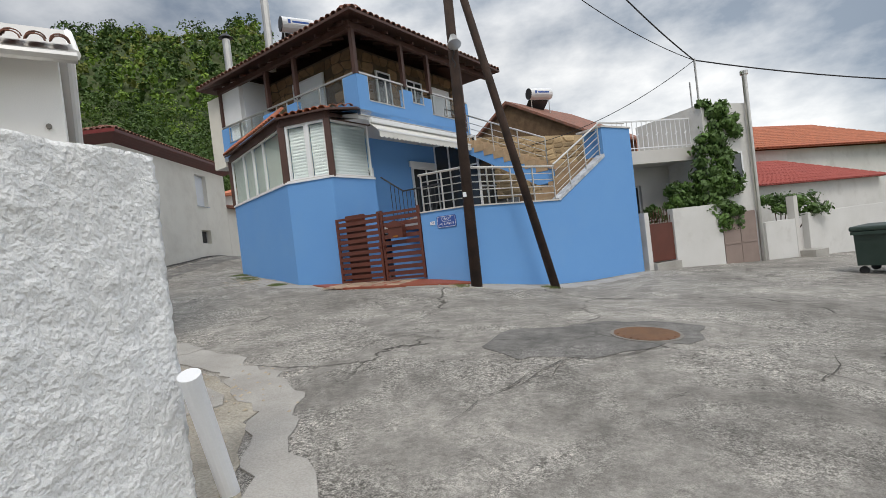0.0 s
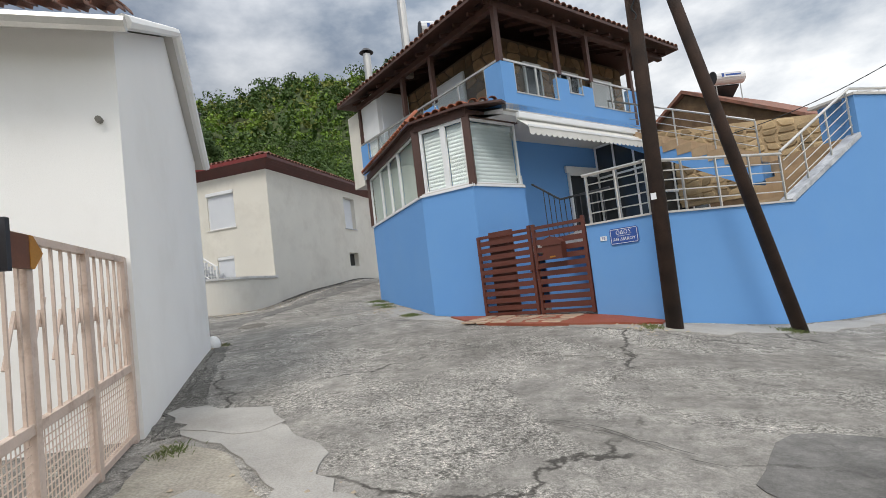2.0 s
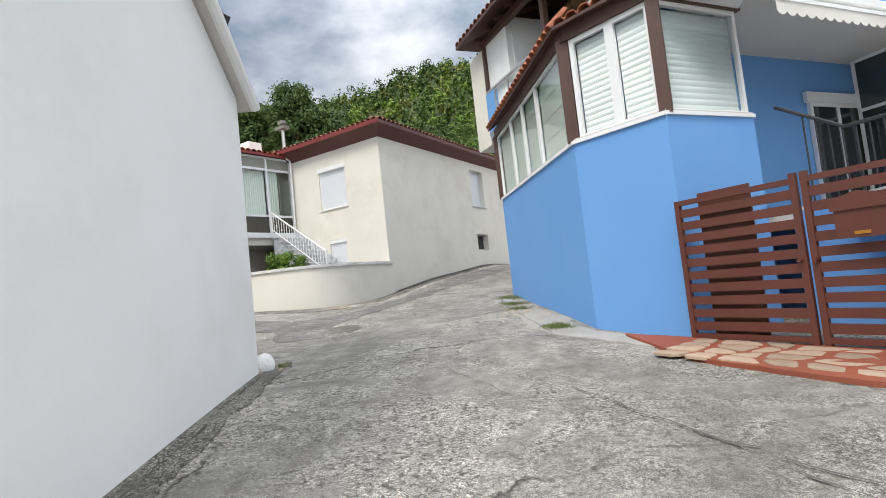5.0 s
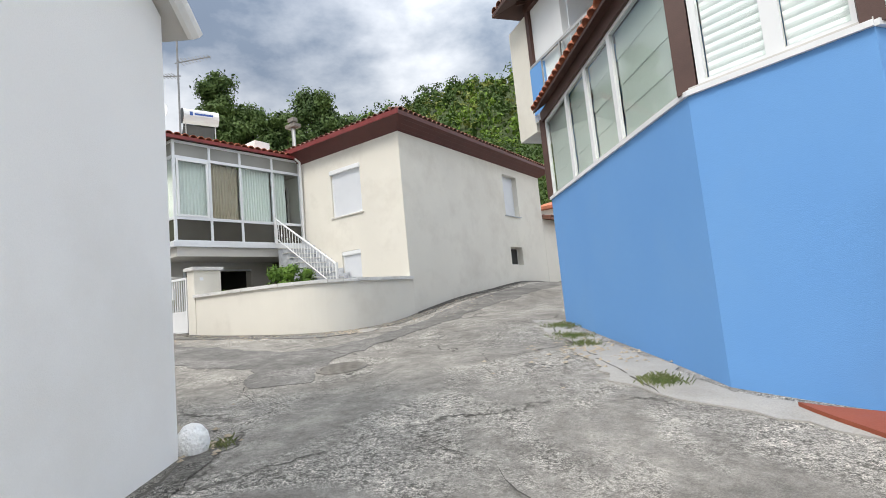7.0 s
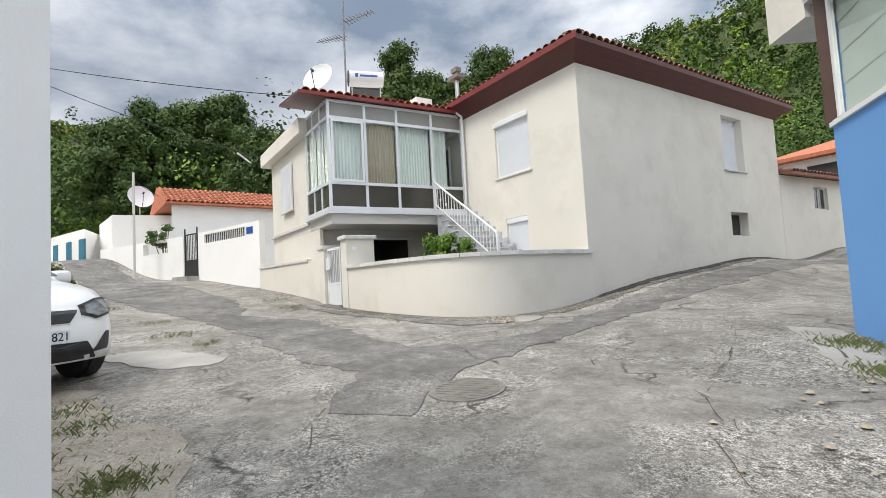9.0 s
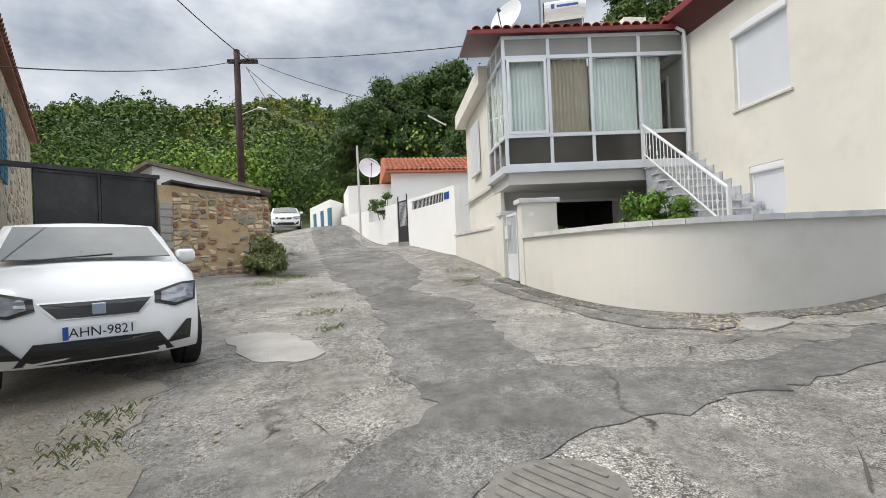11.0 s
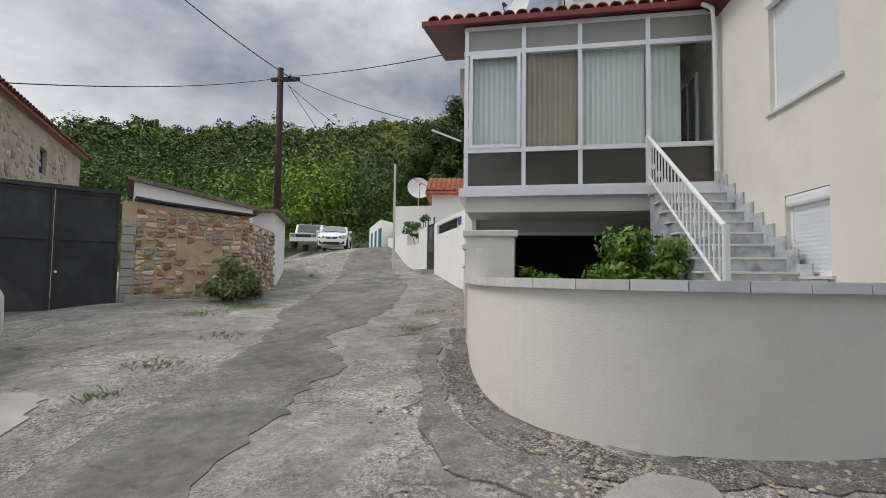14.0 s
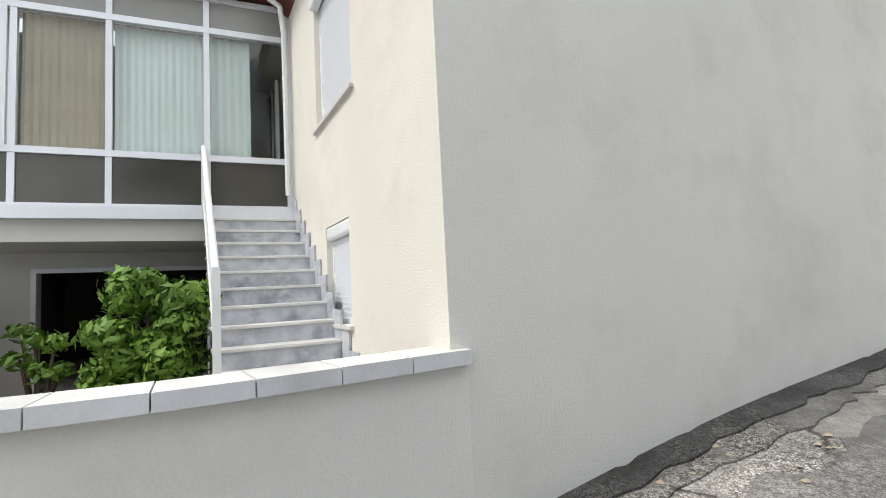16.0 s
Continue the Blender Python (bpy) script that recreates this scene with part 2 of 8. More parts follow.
M_TILE = mat("terracotta_tile", (0.50, 0.17, 0.085), (0.36, 0.115, 0.06), 5.0, 0.8, bump=0.25, bscale=70, grain=0.1, vary=0.25, stain=(0.17, 0.10, 0.07), stain_scale=3, stain_amt=0.5)
M_TILE_OLD = mat("weathered_tile", (0.30, 0.13, 0.085), (0.19, 0.095, 0.07), 4.0, 0.85, bump=0.3, bscale=70, grain=0.12, vary=0.3, stain=(0.2, 0.19, 0.16), stain_scale=3, stain_amt=0.5)
M_BROWN = mat("brown_painted_wood", (0.085, 0.04, 0.03), (0.065, 0.03, 0.023), 3, 0.55, bump=0.1, bscale=80, grain=0.06)
M_EAVE = mat("dark_red_brown_eave", (0.11, 0.03, 0.025), (0.085, 0.024, 0.02), 3, 0.5, grain=0.05)
M_REDFASCIA = mat("dark_red_fascia", (0.22, 0.03, 0.028), (0.16, 0.022, 0.02), 3, 0.5, grain=0.05)
M_GATE = mat("brown_painted_steel", (0.125, 0.038, 0.025), (0.10, 0.03, 0.02), 2, 0.45, grain=0.04)
M_PINK = mat("pale_pink_painted_steel", (0.66, 0.53, 0.45), (0.58, 0.46, 0.38), 4, 0.5, grain=0.05, stain=(0.28, 0.17, 0.11), stain_scale=7, stain_amt=0.6)
M_PVC = mat("white_pvc", (0.80, 0.81, 0.82), (0.76, 0.77, 0.78), 2, 0.35, grain=0.01)
M_ALU = mat("pale_aluminium", (0.77, 0.79, 0.82), (0.71, 0.73, 0.76), 3, 0.38, 0.15, grain=0.03)
M_STEEL = mat("brushed_steel", (0.62, 0.60, 0.56), (0.55, 0.53, 0.5), 3, 0.28, 0.9, grain=0.04)
M_DARKMETAL = mat("dark_metal", (0.03, 0.03, 0.035), (0.045, 0.045, 0.05), 4, 0.5, 0.3, grain=0.08)
M_BLACKGATE = mat("weathered_black_sheet", (0.018, 0.019, 0.021), (0.045, 0.045, 0.048), 1.1, 0.55, 0.2, bump=0.15, bscale=30, grain=0.1, stain=(0.10, 0.10, 0.105), stain_scale=1.2, stain_amt=0.6)
M_POLE = mat("creosoted_wood", (0.024, 0.015, 0.011), (0.058, 0.032, 0.022), 3, 0.85, bump=0.5, bscale=50, grain=0.15)
M_BLIND = mat("white_blind", (0.72, 0.75, 0.76), (0.66, 0.70, 0.72), 1.5, 0.85, grain=0.02)
M_BLINDGREY = mat("grey_green_blind", (0.50, 0.56, 0.53), (0.44, 0.50, 0.47), 1.5, 0.6, grain=0.03)
M_SHUTTER = mat("white_roller_shutter", (0.86, 0.88, 0.91), (0.82, 0.84, 0.88), 1.5, 0.45, grain=0.01)
M_CURTAIN = mat("pale_green_curtain", (0.85, 0.88, 0.85), (0.78, 0.82, 0.78), 2.0, 0.9, grain=0.03)
M_CURTAIN2 = mat("beige_curtain", (0.52, 0.44, 0.34), (0.44, 0.37, 0.28), 2.0, 0.9, grain=0.03)
M_FROST = mat("frosted_grey_glass", (0.24, 0.24, 0.22), (0.29, 0.29, 0.27), 1.2, 0.3, grain=0.04)
M_DARKPANEL = mat("smoked_panel", (0.055, 0.053, 0.045), (0.085, 0.08, 0.068), 1.0, 0.12, grain=0.05)
M_GLASS = glass("clear_glass", (0.88, 0.93, 0.92))
M_DARKGLASS = mat("dark_window_glass", (0.03, 0.035, 0.04), (0.045, 0.05, 0.055), 0.7, 0.06, grain=0.0, spec=0.8)
# near-black colour that stands in for the shade of unlit interiors
M_INSIDE_SHADE = mat("painted_interior_shade", (0.06, 0.055, 0.05), (0.03, 0.03, 0.028), 1, 0.9, grain=0.05)
M_MARBLE = mat("grey_marble", (0.58, 0.60, 0.63), (0.36, 0.38, 0.42), 5.5, 0.35, grain=0.03, stain=(0.17, 0.18, 0.21), stain_scale=4.2, stain_amt=0.85)
M_COPING = mat("marble_coping", (0.70, 0.69, 0.67), (0.58, 0.57, 0.55), 3, 0.5, grain=0.04, vary=0.08, stain=(0.4, 0.38, 0.35), stain_scale=2, stain_amt=0.4)
M_STONE = mat("rubble_stone", (0.60, 0.51, 0.39), (0.46, 0.38, 0.28), 5, 0.9, bump=0.6, bscale=40, grain=0.12, vary=0.4)
M_MUD = mat("grey_mud_render", (0.58, 0.52, 0.42), (0.47, 0.41, 0.32), 1.5, 0.95, bump=0.9, bscale=18, grain=0.14, stain=(0.2, 0.16, 0.115), stain_scale=1.6, stain_amt=0.6)
M_MORTAR = mat("earth_mortar", (0.56, 0.42, 0.25), (0.44, 0.32, 0.19), 3, 0.95, bump=0.7, bscale=40, grain=0.12)
M_CLAD = mat("brown_stone_cladding", (0.30, 0.19, 0.10), (0.20, 0.12, 0.065), 4, 0.85, bump=0.5, bscale=40, grain=0.12, vary=0.4)
M_CLADJOINT = mat("dark_stone_joint", (0.15, 0.105, 0.065), (0.1, 0.07, 0.045), 4, 0.95, bump=0.4, bscale=50)
M_FLAG = mat("tan_flagstone", (0.42, 0.32, 0.23), (0.33, 0.23, 0.165), 4, 0.8, bump=0.3, bscale=50, grain=0.08, vary=0.22)
M_REDPAINT = mat("red_oxide_paint", (0.30, 0.075, 0.035), (0.25, 0.06, 0.03), 2.0, 0.7, bump=0.2, bscale=60, grain=0.06, stain=(0.22, 0.1, 0.07), stain_amt=0.5)
M_WOODSTEP = mat("tan_stone_step", (0.46, 0.33, 0.2), (0.36, 0.25, 0.15), 4, 0.7, grain=0.08)
M_AWNING = mat("cream_canvas", (0.70, 0.69, 0.65), (0.63, 0.62, 0.58), 1.5, 0.9, grain=0.03)
M_SIGNBLUE = mat("blue_enamel", (0.03, 0.085, 0.33), (0.035, 0.095, 0.36), 3, 0.3, grain=0.02)
M_SIGNWHITE = mat("white_enamel", (0.8, 0.81, 0.83), (0.76, 0.77, 0.79), 3, 0.3, grain=0.02)
M_TEAL = mat("faded_blue_paint", (0.06, 0.22, 0.31), (0.045, 0.17, 0.25), 5, 0.6, grain=0.08, stain=(0.02, 0.06, 0.09), stain_scale=4, stain_amt=0.5)
M_SIGNWOOD = mat("varnished_sign_wood", (0.16, 0.06, 0.025), (0.12, 0.042, 0.018), 4, 0.5, grain=0.12)
M_SIGNTIP = mat("yellow_brown_tip", (0.42, 0.19, 0.02), (0.36, 0.15, 0.015), 4, 0.5, grain=0.1)
M_CARWHITE = mat("white_car_paint", (0.80, 0.80, 0.79), (0.80, 0.80, 0.79), 1, 0.18, grain=0.0, spec=0.6)
M_TYRE = mat("black_rubber", (0.018, 0.018, 0.018), (0.025, 0.025, 0.025), 6, 0.8, grain=0.08)
M_RIM = mat("alloy_rim", (0.5, 0.5, 0.51), (0.42, 0.42, 0.43), 5, 0.3, 0.8, grain=0.02)
M_BLACKPL = mat("black_plastic", (0.012, 0.012, 0.013), (0.02, 0.02, 0.02), 5, 0.4, grain=0.04)
M_LAMP = mat("headlamp_glass", (0.36, 0.38, 0.40), (0.2, 0.21, 0.22), 9, 0.08, 0.5, grain=0.02)
M_DUMP = mat("dark_green_plastic", (0.02, 0.04, 0.03), (0.03, 0.05, 0.04), 3, 0.5, grain=0.05)
M_RUST = mat("rusty_iron", (0.2, 0.105, 0.055), (0.15, 0.085, 0.05), 5, 0.85, 0.2, bump=0.5, bscale=70, grain=0.12)
M_IRON = mat("worn_cast_iron", (0.25, 0.235, 0.21), (0.18, 0.168, 0.15), 9, 0.85, 0.05, bump=0.4, bscale=70, grain=0.12)
M_LEAF = mat("green_leaf", (0.15, 0.27, 0.028), (0.08, 0.165, 0.02), 1.8, 0.6, grain=0.15)
M_VINE = mat("vine_leaf", (0.095, 0.18, 0.03), (0.045, 0.09, 0.018), 1.5, 0.6, grain=0.15)
M_PINE = mat("pine_needles", (0.04, 0.08, 0.018), (0.085, 0.14, 0.028), 0.5, 0.75, grain=0.15)
M_WOODS = [mat("pine_wood_foliage", (0.032, 0.07, 0.011), (0.075, 0.13, 0.018), 0.12, 0.8, grain=0.2, bscale=0.5),
           mat("oak_wood_foliage", (0.10, 0.185, 0.017), (0.18, 0.275, 0.03), 0.12, 0.8, grain=0.2, bscale=0.5),
           mat("scrub_foliage", (0.15, 0.185, 0.03), (0.20, 0.215, 0.05), 0.1, 0.85, grain=0.2, bscale=0.5)]
M_ROOFGREY = mat("grey_weathered_roof_tile", (0.15, 0.12, 0.10), (0.24, 0.20, 0.165), 6, 0.9, bump=0.5, bscale=30, grain=0.2, stain=(0.08, 0.07, 0.06), stain_scale=4)
M_STONEGREY = mat("grey_rubble_stone", (0.42, 0.40, 0.36), (0.30, 0.28, 0.25), 7, 0.9, bump=0.6, bscale=40, grain=0.14, vary=0.3)
M_STONERED = mat("red_brown_rubble_stone", (0.36, 0.20, 0.13), (0.27, 0.15, 0.10), 7, 0.9, bump=0.6, bscale=40, grain=0.14, vary=0.3)
M_BARK = mat("pine_bark", (0.09, 0.06, 0.045), (0.13, 0.085, 0.06), 4, 0.9, bump=0.5, bscale=25, grain=0.15)
M_HILL = mat("scrub_hillside", (0.04, 0.065, 0.014), (0.07, 0.085, 0.022), 0.03, 0.95, grain=0.1, bscale=3)
M_WEED = mat("dry_weeds", (0.10, 0.15, 0.04), (0.19, 0.20, 0.08), 4, 0.8, grain=0.15)
M_GALV = mat("dull_galvanised_steel", (0.20, 0.205, 0.21), (0.27, 0.275, 0.28), 6, 0.6, 0.3, grain=0.06)
M_WIRE = mat("black_cable", (0.015, 0.015, 0.016), None, 4, 0.6, grain=0.0)
M_MARBLEDOT = mat("solar_tank", (0.80, 0.81, 0.82), (0.76, 0.77, 0.78), 3, 0.3, 0.0, grain=0.02)


M_ROUGH.node_tree.nodes["Bump"].inputs["Distance"].default_value = 0.035
# crack colour: dirt, with the shade inside the crack mixed in
M_CRACK = mat("crack_shadow_dirt", (0.075, 0.068, 0.058), (0.12, 0.11, 0.095), 3, 0.95, grain=0.15)


# ---- building helpers ----
def thing(name, at, label, category, group="", turn=0.0):
    e = new(name)
    e.empty_display_size = 0.2
    e.matrix_basis = pose(*at, 0, 0, turn)
    return tagged(e, label, category, group)


def full(ob):
    m = ob.matrix_basis.copy()
    while ob.parent:
        ob = ob.parent
        m = ob.matrix_basis @ m
    return m


def part(name, bm, material, parent, label="", local=False, smooth=False):
    """Links a bmesh as one mesh object under a thing or a part; its points are in the world unless local."""
    if parent is not None and not local:
        bm.transform(full(parent).inverted())
    me = bpy.data.meshes.new(name)
    bmesh.ops.recalc_face_normals(bm, faces=bm.faces)
    bm.to_mesh(me)
    bm.free()
    if smooth:
        for p in me.polygons:
            p.use_smooth = True
    me.materials.append(material)
    ob = new(name, me)
    ob.parent = parent
    if label:
        ob["label"] = label
    return ob


def solid(name, bm, material, label, category, kind="", group="", smooth=False):
    ob = part(name, bm, material, None, "", True, smooth)
    return tagged(ob, label, category, group, kind)


def box(bm, x0, x1, y0, y1, z0, z1, m=None, bevel=0.0):
    r = bmesh.ops.create_cube(bm, size=1.0, matrix=(m or Matrix()) @ Matrix.LocRotScale(((x0 + x1) / 2, (y0 + y1) / 2, (z0 + z1) / 2), None, (abs(x1 - x0), abs(y1 - y0), abs(z1 - z0))))
    if bevel:
        vs = r["verts"]
        es = {e for v in vs for e in v.link_edges}
        bmesh.ops.bevel(bm, geom=list(es), offset=bevel, segments=2, affect='EDGES', profile=0.5)
    return bm


def B(*a, **k):
    return box(bmesh.new(), *a, **k)


def along(p, q, z=0.0):
    """A frame with x from p to q on plan, y to the left of that, z up."""
    d = Vector((q[0] - p[0], q[1] - p[1], 0))
    return Matrix.Translation((p[0], p[1], z)) @ Matrix.Rotation(math.atan2(d.y, d.x), 4, 'Z')


def span(p, q):
    return math.hypot(q[0] - p[0], q[1] - p[1])


def prism(bm, pts, z0, z1):
    lo = [bm.verts.new((x, y, z0)) for x, y in pts]
    hi = [bm.verts.new((x, y, z1)) for x, y in pts]
    n = len(pts)
    bm.faces.new(lo)
    bm.faces.new(hi)
    for i in range(n):
        bm.faces.new((lo[i], lo[(i + 1) % n], hi[(i + 1) % n], hi[i]))
    return bm


def profile(bm, pts, y0, y1, m=None):
    """A shape drawn in x and z, pushed from y0 to y1."""
    a = [bm.verts.new((x, y0, z)) for x, z in pts]
    b = [bm.verts.new((x, y1, z)) for x, z in pts]
    n = len(pts)
    fs = [bm.faces.new(a), bm.faces.new(b)]
    for i in range(n):
        fs.append(bm.faces.new((a[i], a[(i + 1) % n], b[(i + 1) % n], b[i])))
    if m:
        bmesh.ops.transform(bm, matrix=m, verts=a + b)
    return bm


def rod(bm, a, b, r, n=8, r2=None):
    a, b = Vector(a), Vector(b)
    d = b - a
    m = Matrix.Translation((a + b) / 2) @ d.to_track_quat('Z', 'Y').to_matrix().to_4x4()
    bmesh.ops.create_cone(bm, cap_ends=True, segments=n, radius1=r, radius2=r if r2 is None else r2, depth=d.length, matrix=m)
    return bm


def R(*a, **k):
    return rod(bmesh.new(), *a, **k)


def wall(bm, m, length, z0, z1, thick, holes=()):
    """A wall from the frame m, outer face at y = 0, its thickness to the left; holes: (s0, s1, z0, z1) right through."""
    xs = sorted({0.0, length, *[h[0] for h in holes], *[h[1] for h in holes]})
    zs = sorted({z0, z1, *[h[2] for h in holes], *[h[3] for h in holes]})
    zs = [z for z in zs if z0 <= z <= z1]
    for i in range(len(xs) - 1):
        run = None
        for k in range(len(zs)):
            open_here = k == len(zs) - 1 or any(h[0] <= xs[i] + 1e-6 and h[1] >= xs[i + 1] - 1e-6 and h[2] <= zs[k] + 1e-6 and h[3] >= zs[k + 1] - 1e-6 for h in holes)
            if not open_here and run is None:
                run = zs[k]
            if open_here and run is not None:
                box(bm, xs[i], xs[i + 1], 0, thick, run, zs[k], m)
                run = None
    bmesh.ops.remove_doubles(bm, verts=bm.verts, dist=1e-5)
    seen, dead = {}, []
    for f in bm.faces:
        key = frozenset(v.index for v in f.verts)
        bm.verts.index_update()
        key = frozenset(v.index for v in f.verts)
        if key in seen:
            dead += [f, seen[key]]
        seen[key] = f
    bmesh.ops.delete(bm, geom=dead, context='FACES_ONLY')
    return bm


def window(house, m, s0, s1, z0, z1, material=M_PVC, bars=(), pane=M_DARKGLASS, back=0.10, w=0.05, sill=0.0, sill_mat=M_MARBLE, shutter=None, cross=(), pane_name="pane", name="window"):
    """A window in an opening of the wall m: frame, one pane or shutter for each light, sill."""
    bm = bmesh.new()
    box(bm, s0, s1, back, back + w, z0, z0 + w, m)
    box(bm, s0, s1, back, back + w, z1 - w, z1, m)
    box(bm, s0, s0 + w, back, back + w, z0 + w, z1 - w, m)
    box(bm, s1 - w, s1, back, back + w, z0 + w, z1 - w, m)
    xs = [s0 + w, *bars, s1 - w]
    for b in bars:
        box(bm, b - w / 2, b + w / 2, back - 0.004, back + w - 0.004, z0 + w, z1 - w, m)
    for c in cross:
        box(bm, s0 + w, s1 - w, back + 0.004, back + w - 0.006, c - w / 2, c + w / 2, m)
    fr = part(name, bm, material, house)
    for i in range(len(xs) - 1):
        a, b = xs[i], xs[i + 1]
        if shutter:
            k = max(4, int((z1 - z0) / 0.055))
            h = (z1 - z0 - 2 * w) / k
            for j in range(k):
                sb = bmesh.new()
                profile(sb, [(0, 0), (0, h * 0.9), (0.012, h), (0.02, h)], a, b, m @ Matrix(((0, 1, 0, 0), (-1, 0, 0, back + 0.02), (0, 0, 1, z0 + w + j * h), (0, 0, 0, 1))))
                part("slat", sb, shutter, fr)
        else:
            part(pane_name, B(a, b, back + 0.018, back + 0.026, z0 + w, z1 - w, m), pane, fr)
    if sill:
        part("sill", B(s0 - 0.06, s1 + 0.06, -sill, back + 0.02, z0 - 0.035, z0 - 0.001, m), sill_mat, fr)
    return fr


def tile_mesh(name, length, width, material, r=None):
    """One barrel tile: an arch along x, of real thickness."""
    bm = bmesh.new()
    r = r or width / 2
    n = 6
    ring = []
    for x, k in ((0, 1.0), (length, 0.86)):
        for rad in (r * k, r * k - 0.014):
            ring.append([bm.verts.new((x, math.cos(math.pi * i / n) * rad, math.sin(math.pi * i / n) * rad * 0.8)) for i in range(n + 1)])
    for i in range(n):
        bm.faces.new((ring[0][i], ring[0][i + 1], ring[2][i + 1], ring[2][i]))
        bm.faces.new((ring[1][i + 1], ring[1][i], ring[3][i], ring[3][i + 1]))
        bm.faces.new((ring[0][i + 1], ring[0][i], ring[1][i], ring[1][i + 1]))
        bm.faces.new((ring[2][i], ring[2][i + 1], ring[3][i + 1], ring[3][i]))
    me = bpy.data.meshes.new(name)
    bm.to_mesh(me)
    bm.free()
    me.materials.append(material)
    return me


def lay_tiles(parent, me, a, b, up, rows, step, width, trim=0.0):
    """Rows of tiles on a slope: eave from a to b, up: the slope's vector per metre of tile; trim: how much each row draws in at both ends."""
    a, b, up = Vector(a), Vector(b), Vector(up).normalized()
    e = (b - a).normalized()
    nrm = up.cross(e)
    if nrm.z < 0:
        nrm = -nrm
    side = nrm.cross(up)
    base = Matrix((up, side, nrm)).transposed().to_4x4()
    inv = full(parent).inverted()
    for r in range(rows):
        lo, hi = trim * r, (b - a).length - trim * r
        k = int((hi - lo) / width)
        for i in range(k):
            p = a + e * (lo + (hi - lo - k * width) / 2 + (i + 0.5) * width) + up * (r * step) + nrm * (0.01 + 0.0 * r)
            ob = new("roof_tile", me)
            ob.parent = parent
            ob.matrix_basis = inv @ Matrix.Translation(p) @ base @ Matrix.Rotation(random.uniform(-0.02, 0.02), 4, 'Z') @ Matrix.Rotation(0.05, 4, 'Y')


def pieces(parent, m, w, h, cw, ch, gap, thick, material, name="stone", jit=0.3, skip=None, bulge=0.35, lift=0.0):
    """Irregular stones set side by side on the plane x, z of the frame m, standing proud towards -y; each an object of its own."""
    nx, nz = max(1, round(w / cw)), max(1, round(h / ch))
    grid = {}
    for j in range(nz + 1):
        for i in range(nx + 1):
            x = w * i / nx + (random.uniform(-jit, jit) * cw if 0 < i < nx else 0)
            z = h * j / nz + (random.uniform(-jit, jit) * ch if 0 < j < nz else 0)
            grid[i, j] = (x, z)
    inv = full(parent).inverted()
    for j in range(nz):
        for i in range(nx):
            q = [grid[i, j], grid[i + 1, j], grid[i + 1, j + 1], grid[i, j + 1]]
            cx, cz = sum(p[0] for p in q) / 4, sum(p[1] for p in q) / 4
            if skip and skip(cx, cz):
                continue
            out = []
            for k in range(4):
                a, b = q[k], q[(k + 1) % 4]
                for s in (0.16, 0.84):
                    out.append((a[0] + (b[0] - a[0]) * s, a[1] + (b[1] - a[1]) * s))
            sc = 1 - gap / min(cw, ch)
            t = thick * random.uniform(0.6, 1.2)
            bm = bmesh.new()
            lo = [bm.verts.new(((x - cx) * sc, 0.02, (z - cz) * sc)) for x, z in out]
            mi = [bm.verts.new(((x - cx) * sc, -t * 0.5, (z - cz) * sc)) for x, z in out]
            hi = [bm.verts.new(((x - cx) * sc * (1 - bulge * 0.5) , -t, (z - cz) * sc * (1 - bulge * 0.5))) for x, z in out]
            for ra, rb in ((lo, mi), (mi, hi)):
                for k in range(8):
                    bm.faces.new((ra[k], ra[(k + 1) % 8], rb[(k + 1) % 8], rb[k]))
            bm.faces.new(hi)
            bmesh.ops.recalc_face_normals(bm, faces=bm.faces)
            me = bpy.data.meshes.new(name)
            bm.to_mesh(me)
            bm.free()
            me.materials.append(random.choice(material) if isinstance(material, list) else material)
            ob = new(name, me)
            ob.parent = parent
            ob.matrix_basis = inv @ m @ Matrix.Translation((cx, -lift, cz))


def leaf_mesh(name, centres, size, spread, count, material, flat=0.0):
    """A mesh of small leaf blades scattered round the given centres (x, y, z, radius)."""
    vs, fs = [], []
    rng = np.random.default_rng(7 + len(centres))
    for cx, cy, cz, rad in centres:
        d = rng.normal(size=(count, 3))
        d /= np.linalg.norm(d, axis=1)[:, None]
        rr = rad * (0.55 + 0.45 * rng.random(count)) * (1 + spread * (rng.random(count) - 0.5))
        p = np.array((cx, cy, cz)) + d * rr[:, None] * np.array((1, 1, 0.8))
        a = rng.normal(size=(count, 3))
        a[:, 2] *= 1 - flat
        a /= np.linalg.norm(a, axis=1)[:, None]
        dj = d + 0.45 * rng.normal(size=(count, 3))
        a = np.cross(dj, a)
        a /= np.linalg.norm(a, axis=1)[:, None] + 1e-9
        b = np.cross(a, dj)
        b /= np.linalg.norm(b, axis=1)[:, None] + 1e-9
        s = size * (0.6 + 0.8 * rng.random(count))[:, None]
        q = np.stack([p - a * s, p + b * s * 0.45, p + a * s, p - b * s * 0.45], axis=1)
        k = len(vs)
        vs.extend(map(tuple, q.reshape(-1, 3)))
        fs.extend((k + 4 * i, k + 4 * i + 1, k + 4 * i + 2, k + 4 * i + 3) for i in range(count))
    me = bpy.data.meshes.new(name)
    me.from_pydata(vs, [], fs)
    me.materials.append(material)
    return me


def hung(name, me, parent=None):
    ob = new(name, me)
    ob.parent = parent
    return ob


